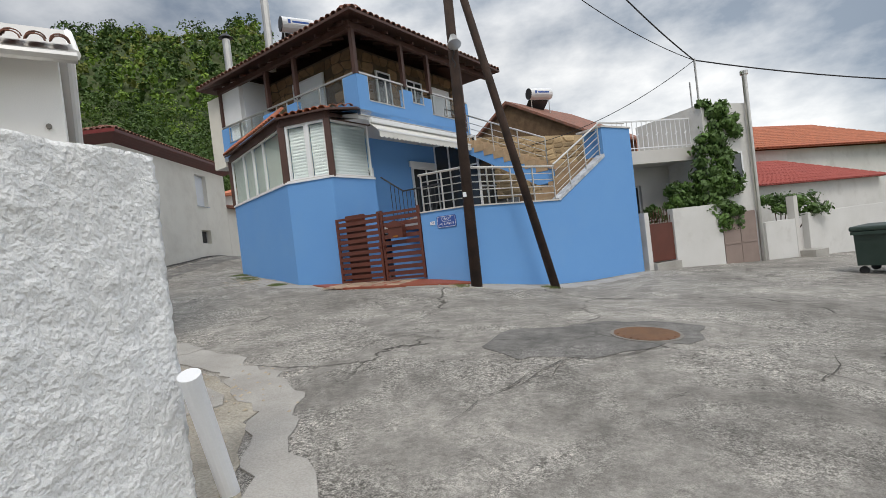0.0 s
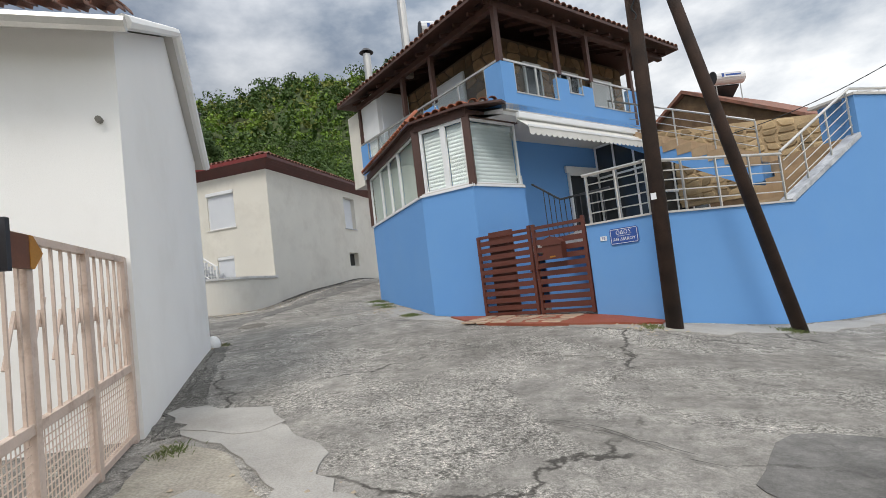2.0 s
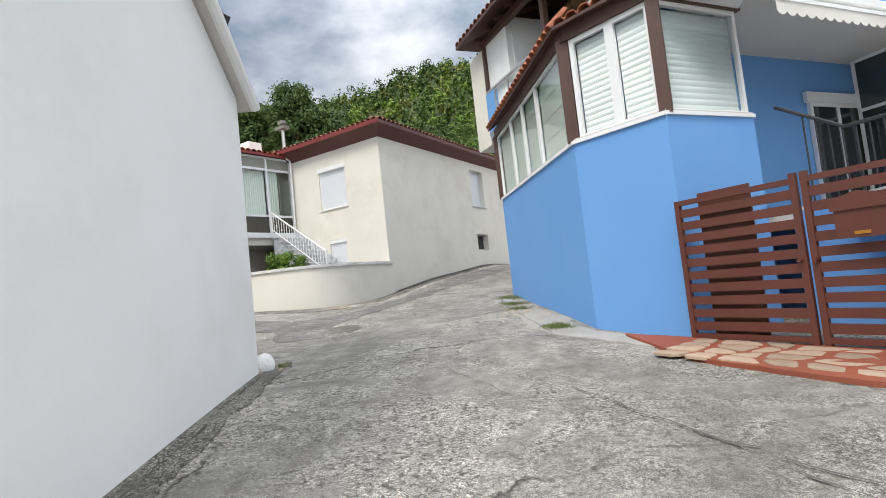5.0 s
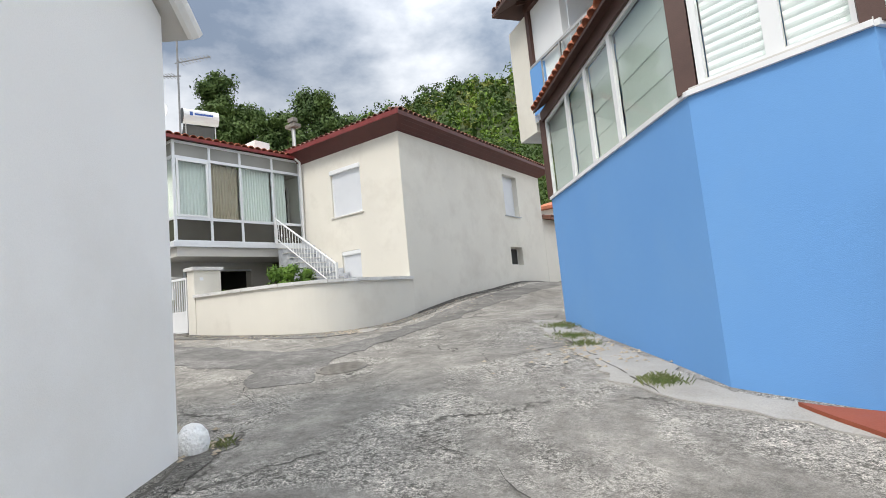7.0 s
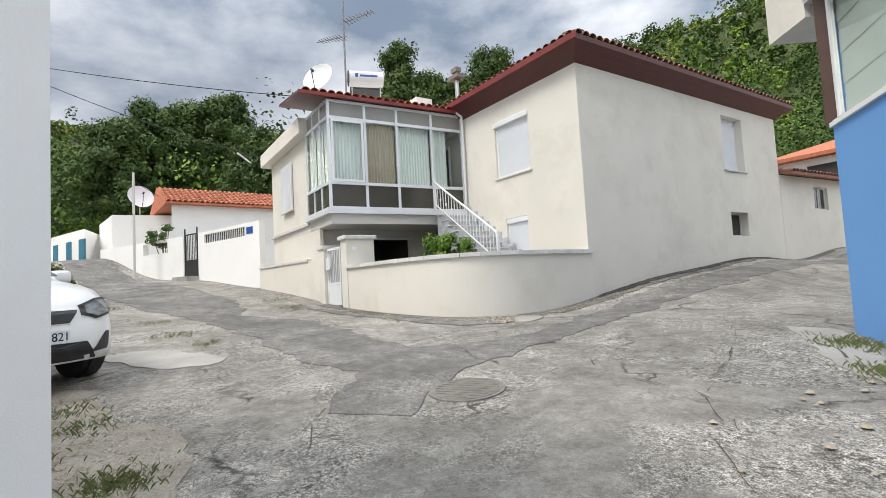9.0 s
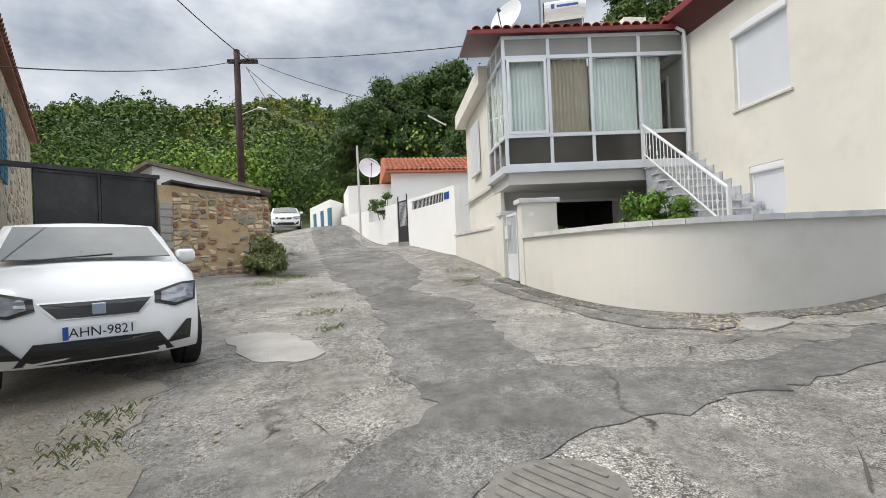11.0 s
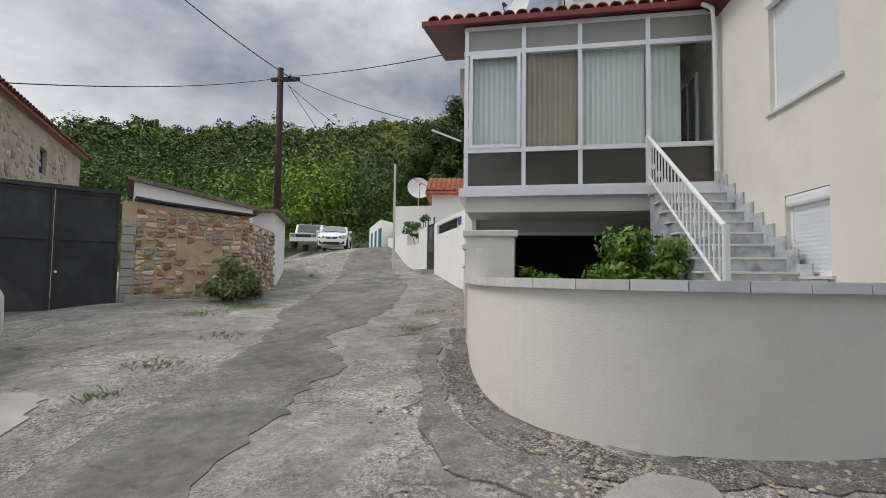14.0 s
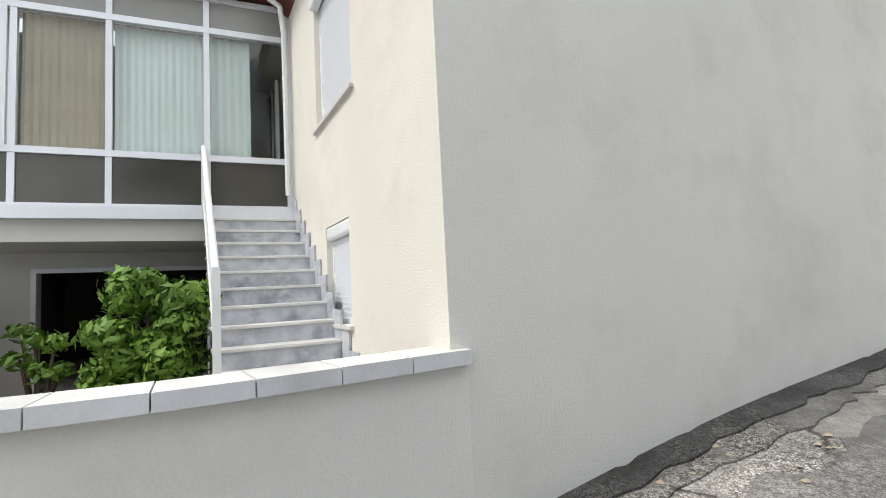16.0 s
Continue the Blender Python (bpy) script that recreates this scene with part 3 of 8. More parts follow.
def cable(a, b, sag, r=0.012, label="black overhead cable slung between poles"):
    a, b = Vector(a), Vector(b)
    cu = bpy.data.curves.new("overhead_cable", 'CURVE')
    cu.dimensions, cu.bevel_depth, cu.bevel_resolution = '3D', r, 1
    sp = cu.splines.new('POLY')
    n = 20
    sp.points.add(n)
    for i in range(n + 1):
        s = i / n
        p = a.lerp(b, s) - Vector((0, 0, sag * 4 * s * (1 - s)))
        sp.points[i].co = (*p, 1)
    cu.materials.append(M_WIRE)
    return tagged(new("overhead_cable", cu), label, "cable", "overhead cables")


def words(text, m, size, material, parent, name="lettering"):
    cu = bpy.data.curves.new(name, 'FONT')
    cu.body, cu.size, cu.extrude, cu.align_x, cu.align_y = text, size, 0.001, 'CENTER', 'CENTER'
    cu.materials.append(material)
    ob = new(name, cu)
    ob.parent = parent
    ob.matrix_basis = full(parent).inverted() @ m
    return ob


# ---- ground: spot heights joined smoothly, rising into the hills ----
SPOTS = [(0, 0, 0), (-4.42, 6.15, .5), (-7.52, 10.44, .86), (-4.2, 13.6, .88), (-2.75, 12.9, .70), (-.5, 11.8, .69), (.6, 10.9, .49), (5.95, 14.88, -.02),
         (2.7, 12.3, .12), (-8.74, 13.2, 1.05), (-9, 11.4, .95), (-16.66, 15.2, 1.55), (-12.24, 19.15, 1.5), (-12.24, 21.3, 1.86), (-12.24, 24.15, 2.1),
         (-12.24, 26.5, 2.3), (-12.24, 33, 2.6), (-27.4, 13.2, 2.70), (-19.05, 6.96, 1.9), (2.2, 6.2, .13), (-7.5, 17.8, 1.3), (-29.6, 5.9, 3.1), (-22.7, 14.6, 2.15), (-31.5, 8.0, 3.6), (-36.0, 6.6, 4.08), (-35, 11, 4.2), (-41, 4, 4.4)]
KX = np.array(SPOTS, float)


def plane(x, y):
    return -0.075 * x + 0.03 * y


def bell(r):
    return np.exp(-(r / 3.0) ** 2)


WT = np.linalg.solve(bell(np.hypot(KX[:, None, 0] - KX[None, :, 0], KX[:, None, 1] - KX[None, :, 1])) + 0.08 * np.eye(len(KX)), KX[:, 2] - plane(KX[:, 0], KX[:, 1]))


def smooth01(x):
    x = min(1.0, max(0.0, x))
    return x * x * (3 - 2 * x)


def hill(x, y):
    """Height of the wooded hills, by the bearing and the distance from the village."""
    dx, dy = x + 8, y - 12
    r, az = math.hypot(dx, dy), math.degrees(math.atan2(-dx, dy))
    if r < 30:
        return 0.0
    el = float(np.interp(az, (-5, 6, 17, 26, 36, 46, 60, 74, 90, 100, 110, 127, 150, 175), (0, 12, 22.4, 22.0, 20.5, 18.2, 15.8, 14.6, 14.4, 15.6, 14.6, 12.6, 8.5, 0)))
    top = max(0.0, 338 * math.tan(radians(el)) - 4)
    return top * smooth01((r - 38) / 300) * (1 + 0.02 * math.sin(az * 0.45) + 0.012 * math.sin(az * 1.1 + 1))


def ground(x, y):
    cx, cy = max(-60.0, min(40.0, x)), max(-30.0, min(60.0, y))
    w = float((WT * bell(np.hypot(KX[:, 0] - x, KX[:, 1] - y))).sum())
    return plane(cx, cy) + w + hill(x, y)


def strip(lo, hi, fine0, fine1, step, grow=1.35):
    v, c, s = [], fine0, step
    while c > lo:
        s = min(s * grow, 8.0 if c > -450 else 90.0)
        c -= s
        v.insert(0, c)
    v += list(np.arange(fine0, fine1 + 1e-6, step))
    c, s = v[-1], step
    while c < hi:
        s = min(s * grow, 8.0 if c < 400 else 90.0)
        c += s
        v.append(c)
    return v


GX, GY = strip(-420, 1500, -36, 14, 0.4, 1.12), strip(-1200, 420, -4, 34, 0.4, 1.12)
gv = [(x, y, ground(x, y)) for y in GY for x in GX]
gn = len(GX)
gf = [(j * gn + i, j * gn + i + 1, (j + 1) * gn + i + 1, (j + 1) * gn + i) for j in range(len(GY) - 1) for i in range(gn - 1)]
gme = bpy.data.meshes.new("ground")
gme.from_pydata(gv, [], gf)
gme.materials.append(M_ASPHALT)
gme.materials.append(M_HILL)
for p in gme.polygons:
    p.use_smooth = True
    c = p.center
    p.material_index = 1 if math.hypot(c.x + 8, c.y - 12) > 36 else 0
tagged(new("ground", gme), "worn grey cracked asphalt lane rising into scrubby hills", "ground", "", "structure")


def inside(pts, x, y):
    c = False
    for i in range(len(pts)):
        (x0, y0), (x1, y1) = pts[i - 1], pts[i]
        if (y0 > y) != (y1 > y) and x < (x1 - x0) * (y - y0) / (y1 - y0) + x0:
            c = not c
    return c


def rough_outline(pts, wob, seed):
    """The outline with its sides cut into short, uneven runs."""
    out = []
    for i in range(len(pts)):
        a, b = Vector(pts[i]), Vector(pts[(i + 1) % len(pts)])
        k = max(1, int((b - a).length / 0.15))
        for j in range(k):
            p = a.lerp(b, j / k)
            n = noise.noise_vector((p.x * 1.7 + seed, p.y * 1.7, seed)) * wob * 1.7
            f = noise.noise_vector((p.x * 7 + seed, p.y * 7, seed)) * wob * 1.1
            out.append((p.x + n.x + f.x, p.y + n.y + f.y))
    return out


def patch(name, pts, material, label, lift=0.012, wob=0.1, seed=1.0, category="road patch"):
    """A thin layer with an uneven edge that follows the ground."""
    if len(pts) <= 8:           # small patches have rounded corners
        pts = [tuple(Vector(a).lerp(Vector(b), f)) for a, b in zip(pts, pts[1:] + pts[:1]) for f in (0.22, 0.78)]
    o = rough_outline(pts, wob, seed)
    lift *= 0.75 if name == "road_patch" else 1.0
    bm = bmesh.new()
    vs = [bm.verts.new((x, y, 0)) for x, y in o]
    f = bm.faces.new(vs)
    x0, x1, y0, y1 = min(p[0] for p in o), max(p[0] for p in o), min(p[1] for p in o), max(p[1] for p in o)
    for ax, lo, hi in ((Vector((1, 0, 0)), x0, x1), (Vector((0, 1, 0)), y0, y1)):
        c = math.floor(lo / 0.4) * 0.4
        while c < hi:
            bmesh.ops.bisect_plane(bm, geom=bm.verts[:] + bm.edges[:] + bm.faces[:], plane_co=ax * c, plane_no=ax)
            c += 0.4
    bmesh.ops.triangulate(bm, faces=bm.faces)
    rim = [e for e in bm.edges if e.is_boundary]
    for v in bm.verts:
        v.co.z = ground(v.co.x, v.co.y) + lift
    r = bmesh.ops.extrude_edge_only(bm, edges=rim)
    for v in r["geom"]:
        if isinstance(v, bmesh.types.BMVert):
            v.co.z -= lift + 0.03
    return solid(name, bm, material, label, category, "structure")


patch("road_patch", [(-27.6, 9.6), (-18.7, 11.1), (-16.8, 11.8), (-14.2, 12.2), (-12.4, 12.4), (-10.9, 12.4), (-10.2, 12.75), (-9.6, 12.2), (-9.1, 12.0), (-8.6, 12.4), (-8.75, 12.8), (-9.1, 13.1), (-9.25, 13.5), (-9.5, 14.2), (-9.6, 15.2),
                     (-9.9, 16.7), (-10.5, 19.2), (-10.6, 24), (-10.6, 33), (-11.4, 33), (-11.5, 24), (-11.6, 19.6), (-11.0, 17.6), (-10.4, 15.9), (-10.3, 14.7), (-10.8, 13.9), (-11.5, 13.7), (-14.6, 13.7), (-16.5, 12.9), (-19.9, 13.3), (-24.1, 12.9), (-30, 11.2), (-36, 9.8), (-36, 8), (-28, 9.4)],
      M_DARKROAD, "strip of newer dark asphalt along the lane", 0.014, 0.10, 2.0)
patch("road_patch", [(0.3, 6.0), (1.0, 6.7), (2.4, 6.95), (3.4, 6.65), (2.9, 5.75), (2.0, 5.3), (1.2, 5.2), (0.5, 5.3)], M_DARKROAD, "dark asphalt patch round a manhole cover", 0.012, 0.10, 5.0)
patch("road_patch", [(-4.4, 6.65), (-3.5, 6.75), (-2.6, 6.1), (-1.9, 5.3), (-1.5, 4.6), (-1.3, 3.8), (-0.9, 2.9), (-0.75, 1.9), (-1.15, 1.9), (-1.5, 3.4), (-1.75, 4.3), (-2.6, 5.4), (-3.5, 6.05), (-4.3, 6.3)], M_CONCRETE, "pale smooth concrete apron before the gate", 0.02, 0.09, 9.0)
patch("road_patch", [(-4.2, 6.1), (-3.5, 6.0), (-2.6, 5.35), (-1.8, 4.3), (-1.55, 3.4), (-1.25, 2.1), (-1.6, 2.0), (-2.3, 2.6), (-3.4, 4.5)], M_DIRT, "bare dirt strip before the gate", 0.012, 0.08, 3.0)
patch("road_patch", [(-3.3, 5.4), (-2.7, 5.25), (-2.1, 4.5), (-2.4, 4.0), (-3.0, 4.6)], M_CONCRETE, "brownish concrete slab before the gate", 0.03, 0.06, 4.0)
patch("road_patch", [(-12.0, 10.8), (-13.0, 10.25), (-13.4, 10.6), (-13.1, 11.2), (-12.4, 11.6), (-11.8, 11.5)], M_CONCRETE, "pale concrete patch beside the parked car", 0.02, 0.1, 14.0)
patch("road_patch", [(-11.5, 16.2), (-11.8, 16.6), (-11.8, 16.9), (-11.5, 16.95), (-11.25, 16.6), (-11.2, 16.2)], M_CONCRETE, "pale concrete patch at the wall foot", 0.03, 0.06, 15.0)
patch("road_patch", [(-7.7, 10.5), (-9.0, 10.9), (-10.0, 10.6), (-10.9, 10.3), (-11.6, 10.0), (-13.0, 7.4), (-11.0, 6.8), (-8.4, 9.0)], M_DIRT, "bare stony dirt with tufts beside the lane", 0.015, 0.14, 21.0)
patch("road_patch", [(-5.0, 13.3), (-4.2, 12.95), (-3.2, 12.55), (-2.6, 12.0), (-1.5, 11.3), (-0.6, 10.8), (0.1, 10.5), (1.2, 10.6), (3.0, 11.9), (5.9, 14.3), (6.1, 14.8), (3.2, 12.9), (0.9, 11.3), (-0.5, 11.8), (-2.7, 12.9), (-4.1, 13.4), (-7.3, 17.4), (-7.7, 17.3)],
      M_CONCRETE, "pale concrete strip along the foot of the blue wall", 0.018, 0.1, 31.0)
patch("road_patch", [(-17.5, 14.9), (-14.4, 15.05), (-12.7, 15.35), (-11.9, 15.9), (-11.7, 16.6), (-11.75, 18.9), (-11.85, 24), (-11.9, 33), (-12.3, 33), (-12.3, 19), (-12.1, 16.6), (-12.8, 15.95), (-17.5, 15.3)],
      M_GRAVEL, "broken gravelly edge along the wall foot", 0.02, 0.09, 41.0)
patch("road_patch", [(-17.1, 14.4), (-16.8, 14.75), (-14.4, 14.98), (-13.0, 15.25), (-12.2, 15.6), (-11.9, 16.2), (-11.5, 16.2), (-11.4, 15.9), (-11.7, 15.35), (-12.5, 15.05), (-14.4, 14.75)], M_DARKROAD, "narrow trench patch of dark asphalt", 0.024, 0.05, 51.0)


patch("road_patch", [(-12.3, 19.4), (-12.1, 19.3), (-12.0, 21.0), (-12.02, 24.0), (-12.05, 28.5), (-12.3, 28.5)], M_TAR, "black tarred strip along the foot of the house", 0.045, 0.07, 9.0)
patch("road_patch", [(-4.35, 6.15), (-4.15, 6.35), (-5.0, 7.5), (-6.1, 9.0), (-7.2, 10.5), (-7.45, 10.75), (-7.7, 10.5), (-6.2, 8.5), (-5.0, 6.9)], M_GRAVEL, "broken gritty edge at the foot of the white wall", 0.02, 0.10, 71.0)
patch("road_patch", [(-4.5, 6.3), (-3.9, 6.4), (-3.4, 6.6), (-3.7, 7.0), (-4.4, 7.1), (-4.9, 6.9)], M_CONCRETE, "broken grey concrete lumps at the house corner", 0.03, 0.14, 73.0)
# ---- rough garden wall and white bollard at the start ----
RW0, RW1 = (-2.45, -2.2), (-1.46, 2.62)
m = along(RW0, RW1)
L = span(RW0, RW1)
bm = B(2.2, L, 0, 0.42, -0.1, 2.13, m)
bmesh.ops.subdivide_edges(bm, edges=bm.edges[:], cuts=85, use_grid_fill=True)
box(bm, 0, 2.19, 0.01, 0.42, -0.3, 2.12, m)
for v in bm.verts:
    p = v.co
    v.co += Vector((noise.noise(p * 5), noise.noise(p * 5 + Vector((9, 0, 0))), noise.noise(p * 3) * 1.2)) * 0.011 + Vector((noise.noise(p * 19), noise.noise(p * 19 + Vector((3, 3, 3))), 0)) * 0.017
solid("garden_wall", bm, M_ROUGH, "tall white garden wall of rough, lumpy stucco", "wall", smooth=True)

bollard = thing("bollard", (-1.42, 2.86, 0.18), "short white painted steel bollard leaning at the wall's end", "bollard")
bm = R((-1.40, 2.92, 0.1), (-1.345, 2.50, 0.965), 0.055, 14)
part("post", bm, M_SIGNWHITE, bollard)
part("cap", R((-1.3455, 2.504, 0.958), (-1.343, 2.488, 0.992), 0.057, 14), M_SIGNWHITE, bollard)

# ---- pale folding gate ----
GT0, GT1 = (-4.50, 6.10), (-2.28, 2.66)
m = along(GT0, GT1)
gl = span(GT0, GT1)
gz = lambda s: 0.52 - 0.075 * s
gate = thing("folding_gate", (-4.5, 6.1, 0.45), "pale pink painted steel folding gate with a mesh lower half", "gate")
for s in (0.03, 0.86, 1.70, 2.55, 3.4, gl - 0.05):
    part("gate_post", B(s - 0.035, s + 0.035, -0.03, 0.03, gz(s) - 0.06, 2.16, m), M_PINK, gate)
part("top_rail", B(0, gl, -0.022, 0.022, 2.12, 2.17, m), M_PINK, gate)
bm = bmesh.new()
profile(bm, [(0, gz(0) + 0.62), (gl, gz(gl) + 0.62), (gl, gz(gl) + 0.68), (0, gz(0) + 0.68)], -0.025, 0.025, m)
part("middle_rail", bm, M_PINK, gate)
bm = bmesh.new()
profile(bm, [(0, gz(0) + 0.02), (gl, gz(gl) + 0.02), (gl, gz(gl) + 0.07), (0, gz(0) + 0.07)], -0.025, 0.025, m)
part("bottom_rail", bm, M_PINK, gate)
k = int(gl / 0.14)
for i in range(k):
    s = 0.1 + i * 0.14
    part("bar", B(s - 0.009, s + 0.009, -0.009, 0.009, gz(s) + 0.64, 2.13, m), M_PINK, gate)
    if s < gl - 0.35 and i % 2 == 0:
        part("scissor_link", R(m @ Vector((s, -0.02, 1.72)), m @ Vector((s + 0.14, -0.02, 1.40)), 0.011, 6), M_PINK, gate)
        part("scissor_link", R(m @ Vector((s, -0.02, 1.62)), m @ Vector((s - 0.07, -0.02, 1.80)), 0.011, 6), M_PINK, gate)
bm = bmesh.new()
k = int(gl / 0.045)
for i in range(k):
    s = 0.05 + i * 0.045
    rod(bm, m @ Vector((s, 0, gz(s) + 0.05)), m @ Vector((s, 0, gz(s) + 0.64)), 0.0045, 4)
for j in range(12):
    rod(bm, m @ Vector((0, 0, gz(0) + 0.08 + j * 0.048)), m @ Vector((gl, 0, gz(gl) + 0.08 + j * 0.048)), 0.0045, 4)
part("wire_mesh", bm, M_PINK, gate)

arrow = thing("arrow_sign", (-3.4, 4.3, 2.0), "brown varnished wooden arrow sign with a yellow tip", "sign")
m2 = along((-3.55, 4.83), (-2.9, 3.75), 2.06)
part("board", (lambda b: profile(b, [(0.10, -0.10), (0.95, -0.10), (0.95, 0.10), (0.10, 0.10)], 0.0, 0.03, m2 @ Matrix.Translation((0, -0.09, 0))))(bmesh.new()), M_SIGNWOOD, arrow)
part("arrow_tip", (lambda b: profile(b, [(0, 0), (0.10, -0.10), (0.14, -0.10), (0.14, 0.10), (0.10, 0.10)], -0.003, 0.033, m2 @ Matrix.Translation((0, -0.09, 0))))(bmesh.new()), M_SIGNTIP, arrow)
for i, (s, w) in enumerate(((0.2, 0.05), (0.28, 0.04), (0.35, 0.06), (0.44, 0.04), (0.52, 0.05))):
    part("lettering", B(s, s + w, -0.094, -0.0905, -0.03, 0.03, m2), M_SIGNTIP, arrow)
part("bracket", B(0.5, 0.54, -0.06, 0.03, -0.14, 0.14, m2), M_DARKMETAL, arrow)

# ---- white house ----
WH0, WH1 = (-4.47, 6.16), (-7.40, 10.25)
wm = along(WH1, WH0)            # the outer face looks to the lane: house on the left of WH1 -> WH0 is wrong, so thickness runs away from the lane
wl_ = span(WH0, WH1)
wd = Vector((WH1[0] - WH0[0], WH1[1] - WH0[1], 0)).normalized()
wn_ = Vector((-wd.y, wd.x, 0))   # into the house
white = thing("white_house", (-6.5, 7.5, 0.4), "white stucco house with its gable end on the lane", "house")


def wh(s, d, z):
    p = Vector((WH0[0], WH0[1], 0)) + wd * s + wn_ * d
    return (p.x, p.y, z)


bm = bmesh.new()
front = [(0, 4.30), (2.75, 5.72), (wl_, 4.42)]
o = [bm.verts.new(wh(0, 0, 0.1)), bm.verts.new(wh(wl_, 0, 0.3)), bm.verts.new(wh(wl_, 0, 4.42)), bm.verts.new(wh(2.75, 0, 5.72)), bm.verts.new(wh(0, 0, 4.36))]
i_ = [bm.verts.new(wh(0, 7.0, 0.1)), bm.verts.new(wh(wl_, 7.0, 0.3)), bm.verts.new(wh(wl_, 7.0, 4.42)), bm.verts.new(wh(2.75, 7.0, 5.72)), bm.verts.new(wh(0, 7.0, 4.36))]
bm.faces.new(o)
bm.faces.new(i_[::-1])
for k in range(5):
    bm.faces.new((o[k], o[(k + 1) % 5], i_[(k + 1) % 5], i_[k]))
part("wall", bm, M_WHITE, white)
for s0, z0, s1, z1 in ((-0.35, 4.22, 2.75, 5.76), (wl_ + 0.22, 4.33, 2.75, 5.76)):
    bm = bmesh.new()
    a = [wh(s0, -0.14, z0), wh(s1, -0.14, z1), wh(s1, -0.14, z1 + 0.09), wh(s0, -0.14, z0 + 0.09)]
    b = [wh(s0, 7.1, z0), wh(s1, 7.1, z1), wh(s1, 7.1, z1 + 0.09), wh(s0, 7.1, z0 + 0.09)]
    va, vb = [bm.verts.new(p) for p in a], [bm.verts.new(p) for p in b]
    bm.faces.new(va)
    bm.faces.new(vb)
    for k in range(4):
        bm.faces.new((va[k], va[(k + 1) % 4], vb[(k + 1) % 4], vb[k]))
    part("roof_slab", bm, M_GREYW, white)
    bm = bmesh.new()
    rod(bm, wh(s0, -0.17, z0 + 0.04), wh(s1, -0.17, z1 + 0.04), 0.07, 8)
    part("verge_trim", bm, M_WHITE, white)
part("gutter", R(wh(-0.42, -0.2, 4.2), wh(-0.42, 7, 4.2), 0.07, 8), M_STEEL, white)
part("hook", R(wh(-0.06, 0.16, 3.47), wh(0.02, 0.16, 3.47), 0.03, 8), M_IRON, white)
bm = bmesh.new()
rod(bm, wh(4.2, -0.2, 5.12), wh(4.25, -0.12, 5.0), 0.09, 10)
rod(bm, wh(4.2, -0.2, 5.12), wh(4.2, 0.05, 5.12), 0.02, 6)
part("floodlight", bm, M_DARKMETAL, white)
fm = along(wh(0, 6.9, 0), wh(0, 0, 0))
bm = bmesh.new()
box(bm, 4.6, 5.5, -0.03, 0.02, 1.3, 2.55, fm)
fr = part("window", bm, M_GREYW, white)
# pane coloured near-black for the unlit room behind it
part("pane", B(4.67, 5.43, -0.04, -0.005, 1.37, 2.48, fm), M_INSIDE_SHADE, fr)
part("base_stone", (lambda b: [bmesh.ops.create_icosphere(b, subdivisions=2, radius=0.13, matrix=Matrix.Translation((-7.47, 10.40, 0.93)) @ Matrix.Diagonal((1, 1.0, 1.25, 1))), b][1])(bmesh.new()), M_ROUGH, white, "whitewashed guard stone at the house corner", smooth=True)

# ---- blue house ----
UX, VX = Vector((0.595, 0.804, 0)), Vector((-0.804, 0.595, 0))
PB = Vector((-1.8, 13.55, 0))


def uv(u, v, z=0.0):
    p = PB + UX * u + VX * v
    return (p.x, p.y, z)


bc, ba, bb, bd = (-4.02, 13.52), (-2.68, 13.12), (-1.73, 14.46), (-7.05, 17.35)
SILL, HEAD = 3.64, 5.16
blue = thing("blue_house", (-2.5, 16.0, 0.6), "two-storey blue stucco house with glazed bay and stone-clad upper floor", "house")
bev = along(bd, bc), along(bc, ba), along(ba, bb)
bm = bmesh.new()
prism(bm, [bd, bc, ba, bb, uv(0.6, 1.6)[:2], uv(0.4, 5.8)[:2]], 0.2, SILL)
part("bay_wall", bm, M_BLUE, blue)
part("main_wall", prism(bmesh.new(), [uv(0.45, 1.7)[:2], uv(7.2, 1.7)[:2], uv(7.2, 7.0)[:2], uv(0.45, 7.0)[:2]], 0.2, 5.25), M_BLUE, blue)
part("bay_top", prism(bmesh.new(), [bc, ba, bb, uv(0.5, 0.1)[:2], uv(0.0, 0.1)[:2]], HEAD + 0.02, HEAD + 0.16), M_PVC, blue)
part("bay_floor", prism(bmesh.new(), [bd, bc, ba, bb, uv(0.5, 1.65)[:2], uv(0.4, 5.8)[:2]], SILL + 0.002, SILL + 0.03), M_GREYW, blue)
